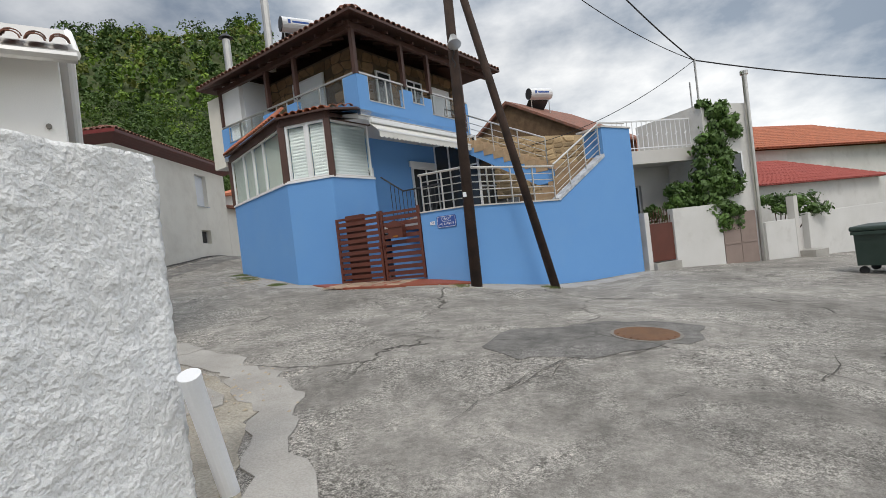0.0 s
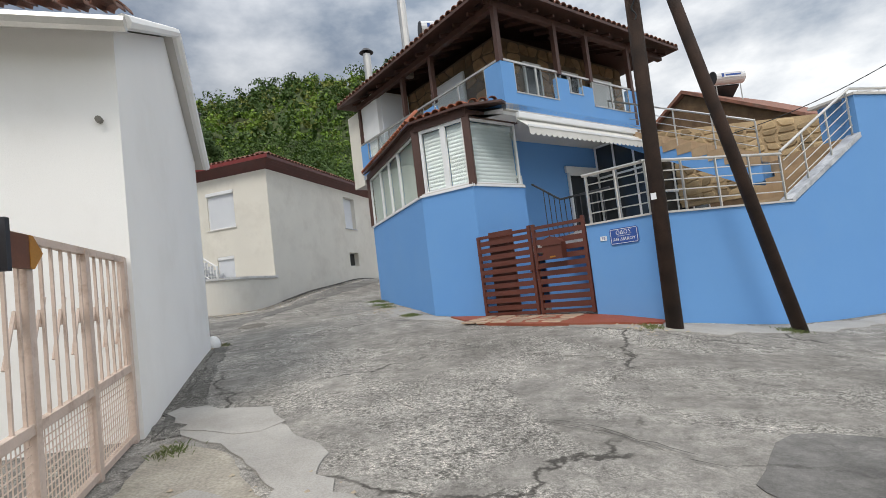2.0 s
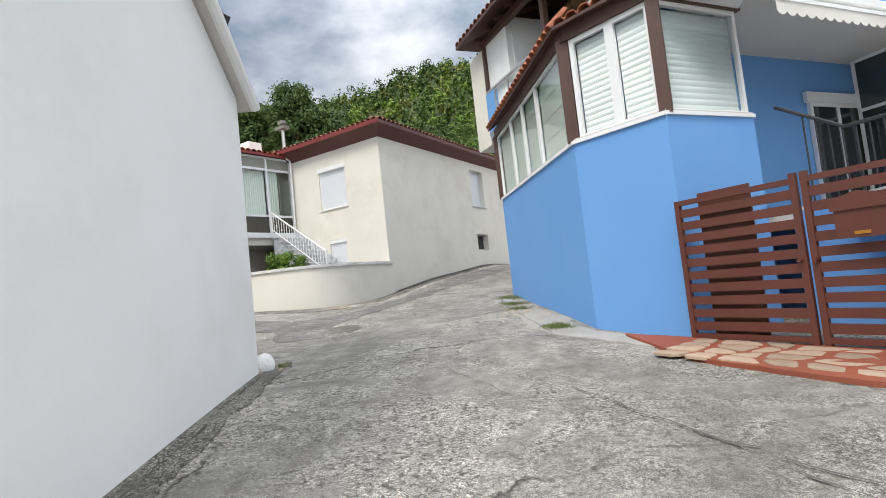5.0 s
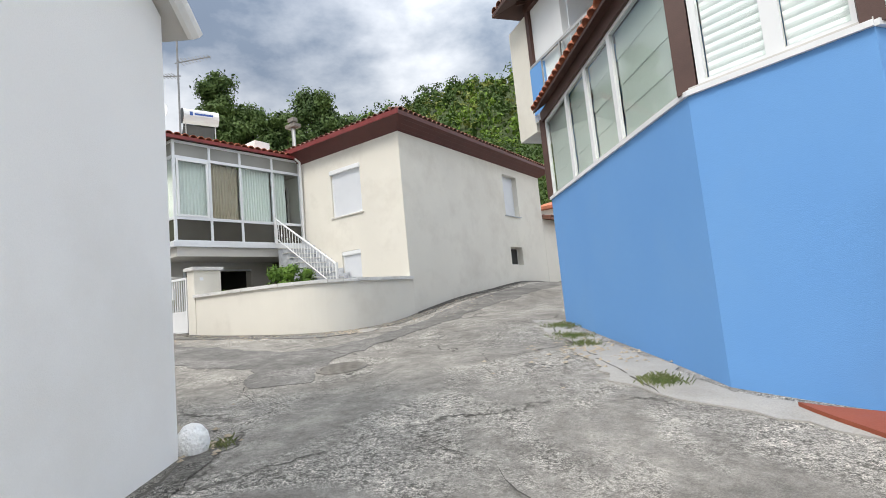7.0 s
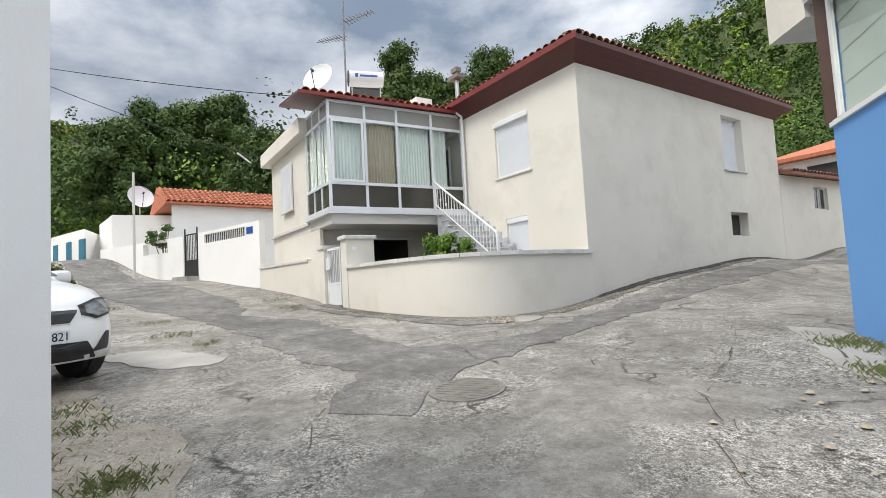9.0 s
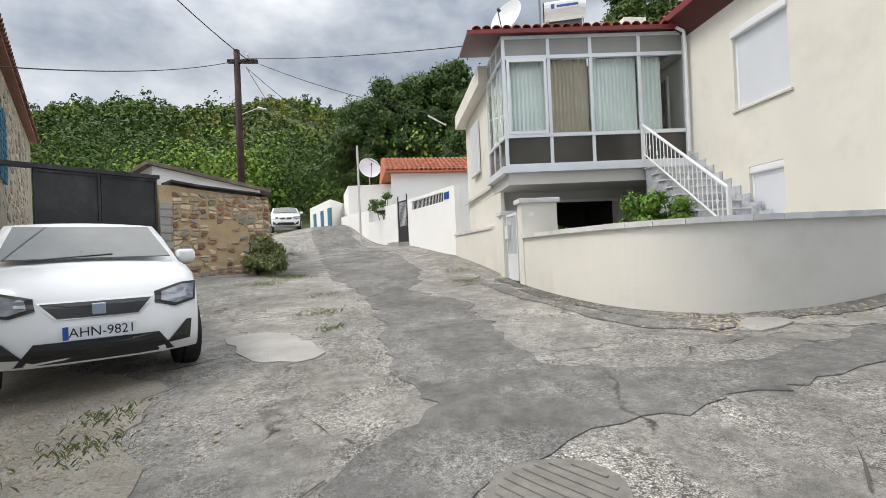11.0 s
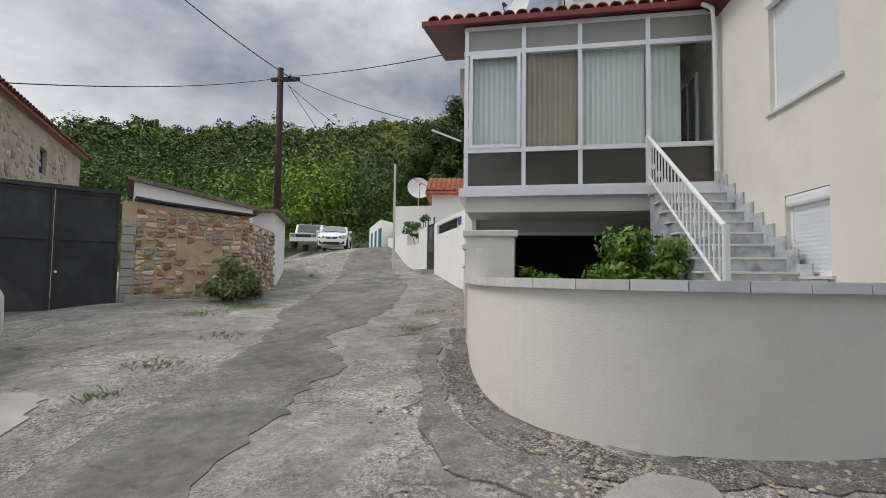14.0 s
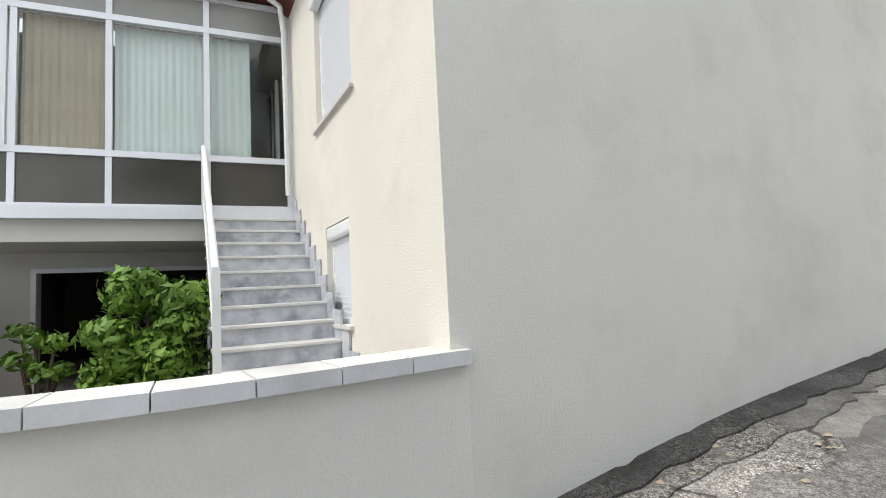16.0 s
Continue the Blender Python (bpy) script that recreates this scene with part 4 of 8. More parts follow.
# bay glazing
for (p, q), lights, cw in (((bd, bc), (0.05, 1.35, 2.3, 3.25, 4.75), 0.05), ((bc, ba), (0.10, 0.75, 1.34), 0.07), ((ba, bb), (0.06, 1.60), 0.06)):
    m = along(p, q)
    ll = span(p, q)
    for a, b in zip(lights[:-1], lights[1:]):
        bm = bmesh.new()
        for x0, x1, z0, z1 in ((a, b, SILL, SILL + cw), (a, b, HEAD - cw, HEAD), (a, a + cw, SILL + cw, HEAD - cw), (b - cw, b, SILL + cw, HEAD - cw)):
            box(bm, x0, x1, 0.03, 0.09, z0, z1, m)
        f = part("window", bm, M_PVC, blue)
        part("pane", B(a + cw, b - cw, 0.055, 0.062, SILL + cw, HEAD - cw, m), M_GLASS, f).visible_shadow = False
        bm = bmesh.new()
        if ll < 4:
            k = 16
            h = (HEAD - SILL - 2 * cw) / k
            for j in range(k):
                profile(bm, [(0.0, 0), (0.007, h * 0.25), (0.010, h * 0.5), (0.007, h * 0.75), (0.0, h), (-0.004, h), (-0.004, 0)], a + cw, b - cw, m @ Matrix(((0, 1, 0, 0), (-1, 0, 0, 0.13), (0, 0, 1, SILL + cw + j * h), (0, 0, 0, 1))))
        else:
            k = 8
            for j in range(k):
                z = SILL + cw + (HEAD - SILL - 2 * cw) * j / k
                box(bm, a + cw, b - cw, 0.11 + 0.006 * (j % 2), 0.125 + 0.006 * (j % 2), z, z + (HEAD - SILL - 2 * cw) / k, m)
        part("blind", bm, M_BLIND if ll < 4 else M_BLINDGREY, f)
    part("sill_band", B(0, ll, -0.035, 0.05, SILL - 0.05, SILL, m), M_PVC, blue)
    part("head_beam", B(-0.03, ll + 0.03, -0.02, 0.12, HEAD, HEAD + 0.2, m), M_BROWN, blue)
for p, w in ((bc, 0.09), (ba, 0.08), (bd, 0.07)):
    part("corner_post", B(p[0] - w, p[0] + w, p[1] - w * 0.6 + 0.05, p[1] + w + 0.05, SILL - 0.02, HEAD + 0.05), M_BROWN, blue)
# bay roof slab, sloping up to the house
bm = bmesh.new()
lo = [bd, bc, ba, (-1.95, 13.3)]
off = [(-0.13, -0.10), (-0.07, -0.15), (0.06, -0.17), (0.12, -0.12)]
hi_ = [uv(-0.02, 6.2), uv(-0.02, 2.2), uv(-0.02, 0.6), uv(-0.01, -0.02)]
vl = [bm.verts.new((p[0] + o_[0], p[1] + o_[1], HEAD + 0.17)) for p, o_ in zip(lo, off)]
vh = [bm.verts.new((p[0], p[1], HEAD + z)) for p, z in zip(hi_, (0.46, 0.46, 0.34, 0.22))]
for k in range(3):
    bm.faces.new((vl[k], vl[k + 1], vh[k + 1], vh[k]))
r = bmesh.ops.extrude_face_region(bm, geom=bm.faces[:])
for g_ in r["geom"]:
    if isinstance(g_, bmesh.types.BMVert):
        g_.co.z += 0.05
bay_roof = part("bay_roof", bm, M_BROWN, blue)
bay_roof_edges = [((p[0] + o_[0], p[1] + o_[1], HEAD + 0.22)) for p, o_ in zip(lo, off)]
# balcony slab and parapet
part("balcony_slab", prism(bmesh.new(), [uv(0, 0)[:2], uv(5.5, 0)[:2], uv(5.5, 1.72)[:2], uv(1.42, 1.72)[:2], uv(1.42, 6.85)[:2], uv(0, 6.85)[:2]], 5.26, 5.42), M_GREYW, blue)
fm = along(uv(0, 0), uv(5.5, 0))
bm = bmesh.new()
wall(bm, fm, 5.5, 5.28, 6.40, 0.14, [(0.42, 1.92, 5.70, 6.40), (1.92, 2.36, 6.30, 6.40), (2.36, 2.92, 5.95, 6.40), (2.92, 3.34, 6.22, 6.40), (3.34, 5.02, 5.72, 6.40)])
part("parapet", bm, M_BLUE, blue)
lm = along(uv(0, 6.85), uv(0, 0.14))
LB = 6.85
bm = bmesh.new()
wall(bm, lm, 6.71, 5.28, 6.40, 0.14, [(LB - 6.4, LB - 4.35, 5.85, 6.40), (LB - 4.35, LB - 3.65, 6.30, 6.40), (LB - 3.65, LB - 3.1, 5.75, 6.40), (LB - 3.1, LB - 2.6, 6.30, 6.40), (LB - 2.6, LB - 0.55, 5.70, 6.40)])
part("parapet", bm, M_BLUE, blue)
for mm_, groups in ((fm, ((0.42, 1.92, 5.70, 2), (2.36, 2.92, 5.95, 1), (3.34, 5.02, 5.72, 2))), (lm, ((LB - 6.4, LB - 4.35, 5.85, 3), (LB - 3.65, LB - 3.1, 5.75, 1), (LB - 2.6, LB - 0.55, 5.70, 2)))):
    for a, b, z, k in groups:
        bm = bmesh.new()
        box(bm, a, b, -0.015, 0.03, z, z + 0.03, mm_)
        for j in range(k + 1):
            x = a + (b - a) * j / k
            box(bm, max(a, x - 0.02), min(b, x + 0.02), 0.0, 0.035, z + 0.03, 6.42, mm_)
        f = part("glass_railing", bm, M_STEEL, blue)
        for j in range(k):
            x0, x1 = a + (b - a) * j / k, a + (b - a) * (j + 1) / k
            part("pane", B(x0 + 0.03, x1 - 0.03, 0.012, 0.02, z + 0.06, 6.36, mm_), M_GLASS, f).visible_shadow = False
    part("handrail", B(0.0, 5.5 if mm_ is fm else 6.7, 0.02, 0.07, 6.43, 6.48, mm_), M_STEEL, blue)
part("balcony_end_wall", prism(bmesh.new(), [uv(0.02, 6.86)[:2], uv(1.45, 6.86)[:2], uv(1.45, 7.6)[:2], uv(0.02, 7.6)[:2]], 5.1, 7.6), M_CREAM, blue)
# stone upper storey
part("upper_wall", prism(bmesh.new(), [uv(1.45, 1.5)[:2], uv(7.2, 1.5)[:2], uv(7.2, 7.0)[:2], uv(1.45, 7.0)[:2]], 5.42, 8.0), M_CLADJOINT, blue)
UF, UL = along(uv(1.45, 1.5), uv(7.2, 1.5)), along(uv(1.45, 7.0), uv(1.45, 1.5))
for mm_, s0, s1, z0, z1, sh in ((UL, 2.6, 4.2, 5.5, 7.55, True), (UF, 0.9, 1.6, 5.5, 7.4, False), (UF, 2.4, 3.3, 6.3, 7.4, False), (UF, 3.9, 5.0, 5.5, 7.4, True)):
    window(blue, mm_ @ Matrix.Translation((0, -0.17, 0)), s0, s1, z0, z1, M_PVC, ((s0 + s1) / 2,) if s1 - s0 > 0.8 and not sh else (), M_DARKGLASS, 0.05, 0.06, shutter=M_SHUTTER if sh else None)
# roof posts, beams, roof
for u, v in ((-0.02, 0.05), (2.0, 0.05), (3.28, 0.05), (5.2, 0.05), (0.03, 2.65), (0.03, 4.09), (0.03, 6.8)):
    x, y, _ = uv(u + 0.06, v)
    part("roof_post", B(-0.06, 0.06, -0.06, 0.06, 6.40 if u < 5 else 5.4, 7.78, along((x, y), (x + UX.x, y + UX.y))), M_BROWN, blue)
part("eave_beam", B(-0.1, 7.2, 0, 0.14, 7.66, 7.82, fm), M_BROWN, blue)
part("eave_beam", B(0, 6.8, 0, 0.14, 7.66, 7.82, lm), M_BROWN, blue)
E0, E1, E2, E3 = (-0.45, -0.45), (7.4, -0.45), (7.4, 7.4), (-0.45, 7.4)
bm = bmesh.new()
ev = [bm.verts.new(uv(*e, 7.84)) for e in (E0, E1, E2, E3)]
rg = [bm.verts.new(uv(3.45, 3.45, 9.25)), bm.verts.new(uv(3.5, 3.5, 9.25))]
bm.faces.new((ev[0], ev[1], rg[0]))
bm.faces.new((ev[1], ev[2], rg[0]))
bm.faces.new((ev[2], ev[3], rg[0]))
bm.faces.new((ev[3], ev[0], rg[0]))
bm.verts.remove(rg[1])
r = bmesh.ops.extrude_face_region(bm, geom=bm.faces[:])
for g_ in r["geom"]:
    if isinstance(g_, bmesh.types.BMVert):
        g_.co.z += 0.07
blue_roof = part("roof", bm, M_BROWN, blue)
for j in range(13):
    u = 0.1 + 0.58 * j
    part("rafter", (lambda b: profile(b, [(-0.22, 7.80), (1.4, 8.335), (1.4, 8.25), (-0.22, 7.72)], u - 0.03, u + 0.03, Matrix((((-VX.x) * -1, UX.x, 0, PB.x), ((-VX.y) * -1, UX.y, 0, PB.y), (0, 0, 1, 0), (0, 0, 0, 1)))))(bmesh.new()), M_BROWN, blue)
for j in range(13):
    v = 0.1 + 0.55 * j
    part("rafter", (lambda b: profile(b, [(-0.22, 7.80), (1.4, 8.335), (1.4, 8.25), (-0.22, 7.72)], v - 0.03, v + 0.03, Matrix(((UX.x, VX.x, 0, PB.x), (UX.y, VX.y, 0, PB.y), (0, 0, 1, 0), (0, 0, 0, 1)))))(bmesh.new()), M_BROWN, blue)
# white metal cupboard at the balcony's end
cup = thing("storage_cupboard", uv(0.6, 6.2, 5.42), "white metal storage cupboard on the balcony", "cupboard", "", 53.5)
part("body", B(-0.5, 0.75, -0.5, 0.55, 0, 2.5, bevel=0.01), M_PVC, cup, local=True)
part("door", B(-0.35, 0.6, -0.525, -0.502, 0.08, 2.4, bevel=0.005), M_SHUTTER, cup, local=True)
for (u, v, z0, z1, r, cap) in ((1.0, 7.5, 7.6, 10.1, 0.14, True), (0.6, 4.4, 7.9, 12.6, 0.13, False)):
    ch = thing("flue", uv(u, v, z0), "shiny steel stove flue above the roof", "flue")
    x, y, _ = uv(u, v)
    part("pipe", R((x, y, z0), (x, y, z1), r, 14), M_STEEL, ch, smooth=False)
    if cap:
        part("cowl", R((x, y, z1 + 0.06), (x, y, z1 + 0.2), 0.26, 14, 0.12), M_DARKMETAL, ch)
        part("collar", R((x, y, z1 - 0.02), (x, y, z1 + 0.07), 0.10, 10), M_DARKMETAL, ch)
# terrace: low wall, rails, awning, partitions
K0, SG = (0.62, 11.36), (5.95, 14.88)
GL, GR = (-2.72, 12.98), (-0.44, 11.88)
m = along(GR, K0)
part("terrace_wall", B(0, span(GR, K0) + 0.05, 0, 0.22, 0.1, 2.28, m), M_BLUE, blue)
km = along(K0, SG)
kl = span(K0, SG)
bm = bmesh.new()
profile(bm, [(0, -0.4), (kl, -0.4), (kl, 4.28), (5.10, 4.28), (5.10, 3.42), (3.15, 2.28), (0, 2.28)], 0.0, 0.22, km)
part("street_wall", bm, M_BLUE, blue)
bm = bmesh.new()
box(bm, -0.02, 3.12, -0.03, 0.25, 2.282, 2.315, km)
box(bm, 0, span(GR, K0), -0.03, 0.25, 2.282, 2.314, m)
part("coping", bm, M_GREYW, blue)
bm = bmesh.new()
profile(bm, [(3.12, 2.285), (5.10, 3.43), (5.10, 3.53), (3.05, 2.34)], -0.02, 0.24, km)
part("stair_coping", bm, M_MARBLE, blue)
part("pier_cap", B(5.07, kl + 0.03, -0.03, 0.9, 4.282, 4.33, km), M_GREYW, blue)
part("pier_side", B(5.3, kl, 0.22, 0.85, 0, 4.28, km), M_BLUE, blue)
part("terrace_floor", prism(bmesh.new(), [(-0.4, 12.1), K0, (4.2, 13.8), uv(6.5, 1.6)[:2], uv(0.9, 1.6)[:2], (-1.2, 14.6)], 2.0, 2.27), M_GREYW, blue)
for mm_, a, b in ((m, 0.08, span(GR, K0)), (km, 0.05, 3.05)):
    for z in (2.5, 2.68, 2.86, 3.02):
        part("rail_bar", R(mm_ @ Vector((a, 0.1, z)), mm_ @ Vector((b, 0.1, z)), 0.011, 6), M_STEEL, blue)
for mm_, a, b in ((m, 0.0, span(GR, K0)), (km, 0.0, 3.1)):
    part("top_rail", R(mm_ @ Vector((a, 0.1, 3.2)), mm_ @ Vector((b, 0.1, 3.2)), 0.028, 10), M_STEEL, blue)
    k = 2 if mm_ is m else 4
    for j in range(k + 1):
        x = a + 0.06 + (b - a - 0.1) * j / k
        part("rail_post", R(mm_ @ Vector((x, 0.1, 2.31)), mm_ @ Vector((x, 0.1, 3.19)), 0.022, 8), M_STEEL, blue)
for z in (0.2, 0.38, 0.56, 0.74):
    part("rail_bar", R(km @ Vector((3.15, 0.1, 2.34 + z)), km @ Vector((5.1, 0.1, 3.5 + z)), 0.011, 6), M_STEEL, blue)
part("top_rail", R(km @ Vector((3.1, 0.1, 3.25)), km @ Vector((5.15, 0.1, 4.44)), 0.026, 10), M_STEEL, blue)
part("top_rail", R(km @ Vector((5.15, 0.1, 4.44)), km @ Vector((kl - 0.1, 0.1, 4.46)), 0.026, 10), M_STEEL, blue)
for x in (3.7, 4.4, 5.05):
    z = 2.34 + (x - 3.15) * 0.595
    part("rail_post", R(km @ Vector((x, 0.1, z)), km @ Vector((x, 0.1, z + 0.93)), 0.02, 8), M_STEEL, blue)
# first flight along the wall, landing, second flight up to the balcony
for j in range(7):
    x = 3.2 + 0.28 * j
    part("stair_step", B(x, x + 0.30, 0.24, 1.25, 2.27 + 0.0, 2.27 + 0.17 * (j + 1), km), M_WOODSTEP, blue)
part("landing", B(5.16, 6.3, 0.24, 2.6, 3.2, 3.46, km), M_WOODSTEP, blue)
f0, f1 = km @ Vector((5.2, 2.0, 3.46)), Vector(uv(5.4, 0.6, 5.3))
d2 = (f1 - f0)
sm_ = along((f0.x, f0.y), (f1.x, f1.y))
l2 = math.hypot(d2.x, d2.y)
bm = bmesh.new()
profile(bm, [(0, 3.0), (0.4, 3.0), (l2, 5.0), (l2, 5.28), (0, 3.46)], -0.5, 0.5, sm_)
part("stair_stringer", bm, M_BLUE, blue)
for j in range(10):
    part("stair_step", B(l2 * j / 10, l2 * (j + 1) / 10 + 0.03, -0.52, 0.52, 3.40 + 0.184 * j, 3.46 + 0.184 * (j + 1), sm_), M_WOODSTEP, blue)
for z in (0.3, 0.5, 0.7):
    part("rail_bar", R(sm_ @ Vector((0, 0.48, 3.5 + z)), sm_ @ Vector((l2, 0.48, 5.35 + z)), 0.011, 6), M_STEEL, blue)
part("top_rail", R(sm_ @ Vector((0, 0.48, 4.42)), sm_ @ Vector((l2, 0.48, 6.3)), 0.026, 10), M_STEEL, blue)
for j in range(5):
    x = l2 * j / 4
    z = 3.46 + 1.84 * j / 4
    part("rail_post", R(sm_ @ Vector((x, 0.48, z)), sm_ @ Vector((x, 0.48, z + 0.95)), 0.02, 8), M_STEEL, blue)
cw_a, cw_b = Vector(uv(5.6, 1.3)), km @ Vector((kl, 2.9, 0))
cw_b = cw_a + (cw_b - cw_a) * 1.0 + Vector((2.3, -0.2, 0))
cw_m = along(cw_a, cw_b)
cwl = span(cw_a, cw_b)
clad_wall = part("stair_back_wall", (lambda b: profile(b, [(0, 2.9), (cwl, 2.9), (cwl, 4.55), (0, 5.45)], 0, 0.25, cw_m))(bmesh.new()), M_MORTAR, blue)
# openings at the back of the terrace
RM = along(uv(0.45, 1.68), uv(7.2, 1.68)) @ Matrix.Translation((0, -0.06, 0))
window(blue, RM, 3.5, 5.1, 2.3, 4.35, M_PVC, (4.3,), M_DARKGLASS, 0.0, 0.07, name="terrace_door")
part("door_lintel", B(3.4, 5.2, -0.02, 0.05, 4.352, 4.55, RM), M_PVC, blue)
window(blue, RM, 0.9, 1.5, 2.3, 4.2, M_PVC, (), M_DARKGLASS, 0.0, 0.06, name="terrace_door")
pm = along(uv(5.3, 1.65), uv(5.3, -0.3))
window(blue, pm, 0.05, 1.95, 2.28, 5.2, M_PVC, (0.7, 1.35), M_DARKGLASS, 0.0, 0.06, cross=(4.2,), name="glazed_partition")
pm = along(uv(5.3, -0.3), uv(7.6, -0.6))
window(blue, pm, 0.0, 2.3, 2.28, 4.4, M_PVC, (0.8, 1.5), M_DARKGLASS, 0.0, 0.06, cross=(3.4,), name="glazed_partition")
part("soffit", prism(bmesh.new(), [uv(0.6, 0.16)[:2], uv(5.45, 0.16)[:2], uv(5.45, 1.7)[:2], uv(0.6, 1.7)[:2]], 5.2, 5.258), M_GREYW, blue)
awn = thing("awning", uv(2.6, 0.0, 4.7), "cream canvas awning with a scalloped valance under the balcony", "awning")
am = along(uv(0.25, -0.03), uv(5.0, -0.03))
part("cassette", B(0, 4.75, -0.10, 0.02, 5.06, 5.2, am, bevel=0.02), M_PVC, awn)
bm = bmesh.new()
profile(bm, [(0, 5.06), (-0.32, 4.80), (-0.32, 4.785), (0, 5.045)], 0, 4.75, am @ Matrix(((0, 1, 0, 0), (1, 0, 0, 0), (0, 0, 1, 0), (0, 0, 0, 1))))
part("canvas", bm, M_AWNING, awn)
part("front_bar", B(0, 4.75, -0.36, -0.31, 4.77, 4.82, am), M_PVC, awn)
bm = bmesh.new()
pts = [(0, 4.77)]
for j in range(26):
    x = 4.75 * j / 26
    w = 4.75 / 26
    pts += [(x + w * 0.02, 4.63), (x + w * 0.25, 4.595), (x + w * 0.5, 4.585), (x + w * 0.75, 4.595), (x + w * 0.98, 4.63)]
pts.append((4.75, 4.77))
profile(bm, pts, -0.345, -0.34, am)
part("valance", bm, M_AWNING, awn)

# ---- brown slatted gate ----
bgate = thing("slatted_gate", (-1.6, 12.4, 0.7), "brown painted steel slatted double gate", "gate")
gm = along(GL, GR)
gl = span(GL, GR)
mid = 1.38
for a, b in ((0.02, mid - 0.02), (mid + 0.02, gl - 0.02)):
    bm = bmesh.new()
    for x in (a, b - 0.06):
        box(bm, x, x + 0.06, -0.03, 0.03, 0.74, 2.44 + 0.05 * (x > 0.5), gm)
    box(bm, a + 0.06, b - 0.06, -0.028, 0.028, 0.76, 0.82, gm)
    box(bm, a + 0.06, b - 0.06, -0.028, 0.028, 2.38, 2.44, gm)
    leaf = part("gate_leaf", bm, M_GATE, bgate)
    for j in range(10):
        z = 0.86 + j * 0.152
        part("slat", B(a + 0.05, b - 0.05, -0.018, 0.018, z, z + 0.098, gm), M_GATE, leaf)
    part("castor", R(gm @ Vector(((a + b) / 2, -0.02, 0.70)), gm @ Vector(((a + b) / 2, 0.02, 0.70)), 0.035, 10), M_DARKMETAL, leaf)
part("handle", R(gm @ Vector((mid - 0.07, -0.09, 1.6)), gm @ Vector((mid - 0.07, 0, 1.6)), 0.02, 8), M_GATE, bgate)
part("handle", R(gm @ Vector((mid + 0.07, -0.09, 1.6)), gm @ Vector((mid + 0.07, 0, 1.6)), 0.02, 8), M_GATE, bgate)
part("back_panel", B(0.25, 0.85, 0.10, 0.13, 0.8, 2.50, gm), M_GATE, bgate, "solid brown sheet behind the slats")
mail = thing("mailbox", tuple(gm @ Vector((1.9, -0.1, 1.9))), "brown metal mailbox with a rounded lid hung on the gate", "mailbox")
bm = bmesh.new()
profile(bm, [(-0.2, -0.2), (0.2, -0.2), (0.2, 0.1), (0.12, 0.17), (0, 0.2), (-0.12, 0.17), (-0.2, 0.1)], -0.12, 0.06, gm @ Matrix.Translation((1.9, -0.09, 1.97)))
part("body", bm, M_GATE, mail)
part("lid", (lambda b: profile(b, [(-0.22, 0.06), (0.22, 0.06), (0.22, 0.11), (0.13, 0.19), (0, 0.225), (-0.13, 0.19), (-0.22, 0.11)], -0.14, -0.122, gm @ Matrix.Translation((1.9, -0.09, 1.97))))(bmesh.new()), M_GATE, mail)
part("name_plate", B(1.84, 1.96, -0.216, -0.2115, 1.80, 1.83, gm), M_SIGNTIP, mail)
sg = thing("street_sign", tuple(m @ Vector((0.66, 0, 1.9))), "blue enamel street name sign with white letters", "street sign")
sm2 = along(GR, K0)
bm = bmesh.new()
profile(bm, [(0.42, 1.90), (0.45, 1.87), (0.89, 1.87), (0.92, 1.90), (0.92, 2.12), (0.89, 2.15), (0.45, 2.15), (0.42, 2.12)], -0.018, -0.004, sm2)
part("plate", bm, M_SIGNBLUE, sg)
bm = bmesh.new()
for x0, x1, z0, z1 in ((0.45, 0.89, 1.885, 1.893), (0.45, 0.89, 2.127, 2.135), (0.437, 0.445, 1.90, 2.12), (0.895, 0.903, 1.90, 2.12), (0.56, 0.78, 2.012, 2.018)):
    box(bm, x0, x1, -0.020, -0.0175, z0, z1, sm2)
part("border", bm, M_SIGNWHITE, sg)
face = sm2 @ Matrix.Rotation(radians(90), 4, 'X')
words("ΟΔΟΣ", face @ Matrix.Translation((0.67, 2.07, 0.0195)), 0.095, M_SIGNWHITE, sg)
words("ΑΘ ΔΙΑΚΟΥ", face @ Matrix.Translation((0.67, 1.955, 0.0195)), 0.072, M_SIGNWHITE, sg)
hn = thing("house_number", tuple(m @ Vector((0.3, 0, 2.0))), "small white house number plate", "number plate")
part("plate", B(0.24, 0.36, -0.014, -0.004, 1.97, 2.05, sm2), M_SIGNWHITE, hn)
words("38", face @ Matrix.Translation((0.30, 2.008, 0.0155)), 0.07, M_SIGNBLUE, hn)
# flagstone apron and red painted step before the gate
patch("gate_apron", [(-3.5, 13.1), (-3.1, 12.5), (-2.6, 11.85), (-1.9, 11.3), (-1.3, 11.0), (-0.6, 10.85), (0.1, 10.9), (0.5, 11.1), (0.6, 11.4), (-0.44, 11.9), (-2.7, 13.0)], M_REDPAINT, "red painted concrete apron before the gate", 0.045, 0.03, 61.0, "apron")
rail = thing("entry_railing", (-0.9, 13.9, 2.3), "dark metal railing beside the entry steps", "railing")
for j in range(12):
    x, y = -1.25 + 0.11 * j, 13.75 - 0.075 * j
    part("bar", R((x, y, 2.2), (x, y, 3.05 if j > 3 else 3.35 - 0.1 * j), 0.01, 5), M_DARKMETAL, rail)
part("top_rail", R((-1.5, 13.95, 3.55), (-0.9, 13.5, 3.05), 0.022, 6), M_DARKMETAL, rail)
part("top_rail", R((-0.9, 13.5, 3.05), (0.1, 12.85, 3.05), 0.022, 6), M_DARKMETAL, rail)
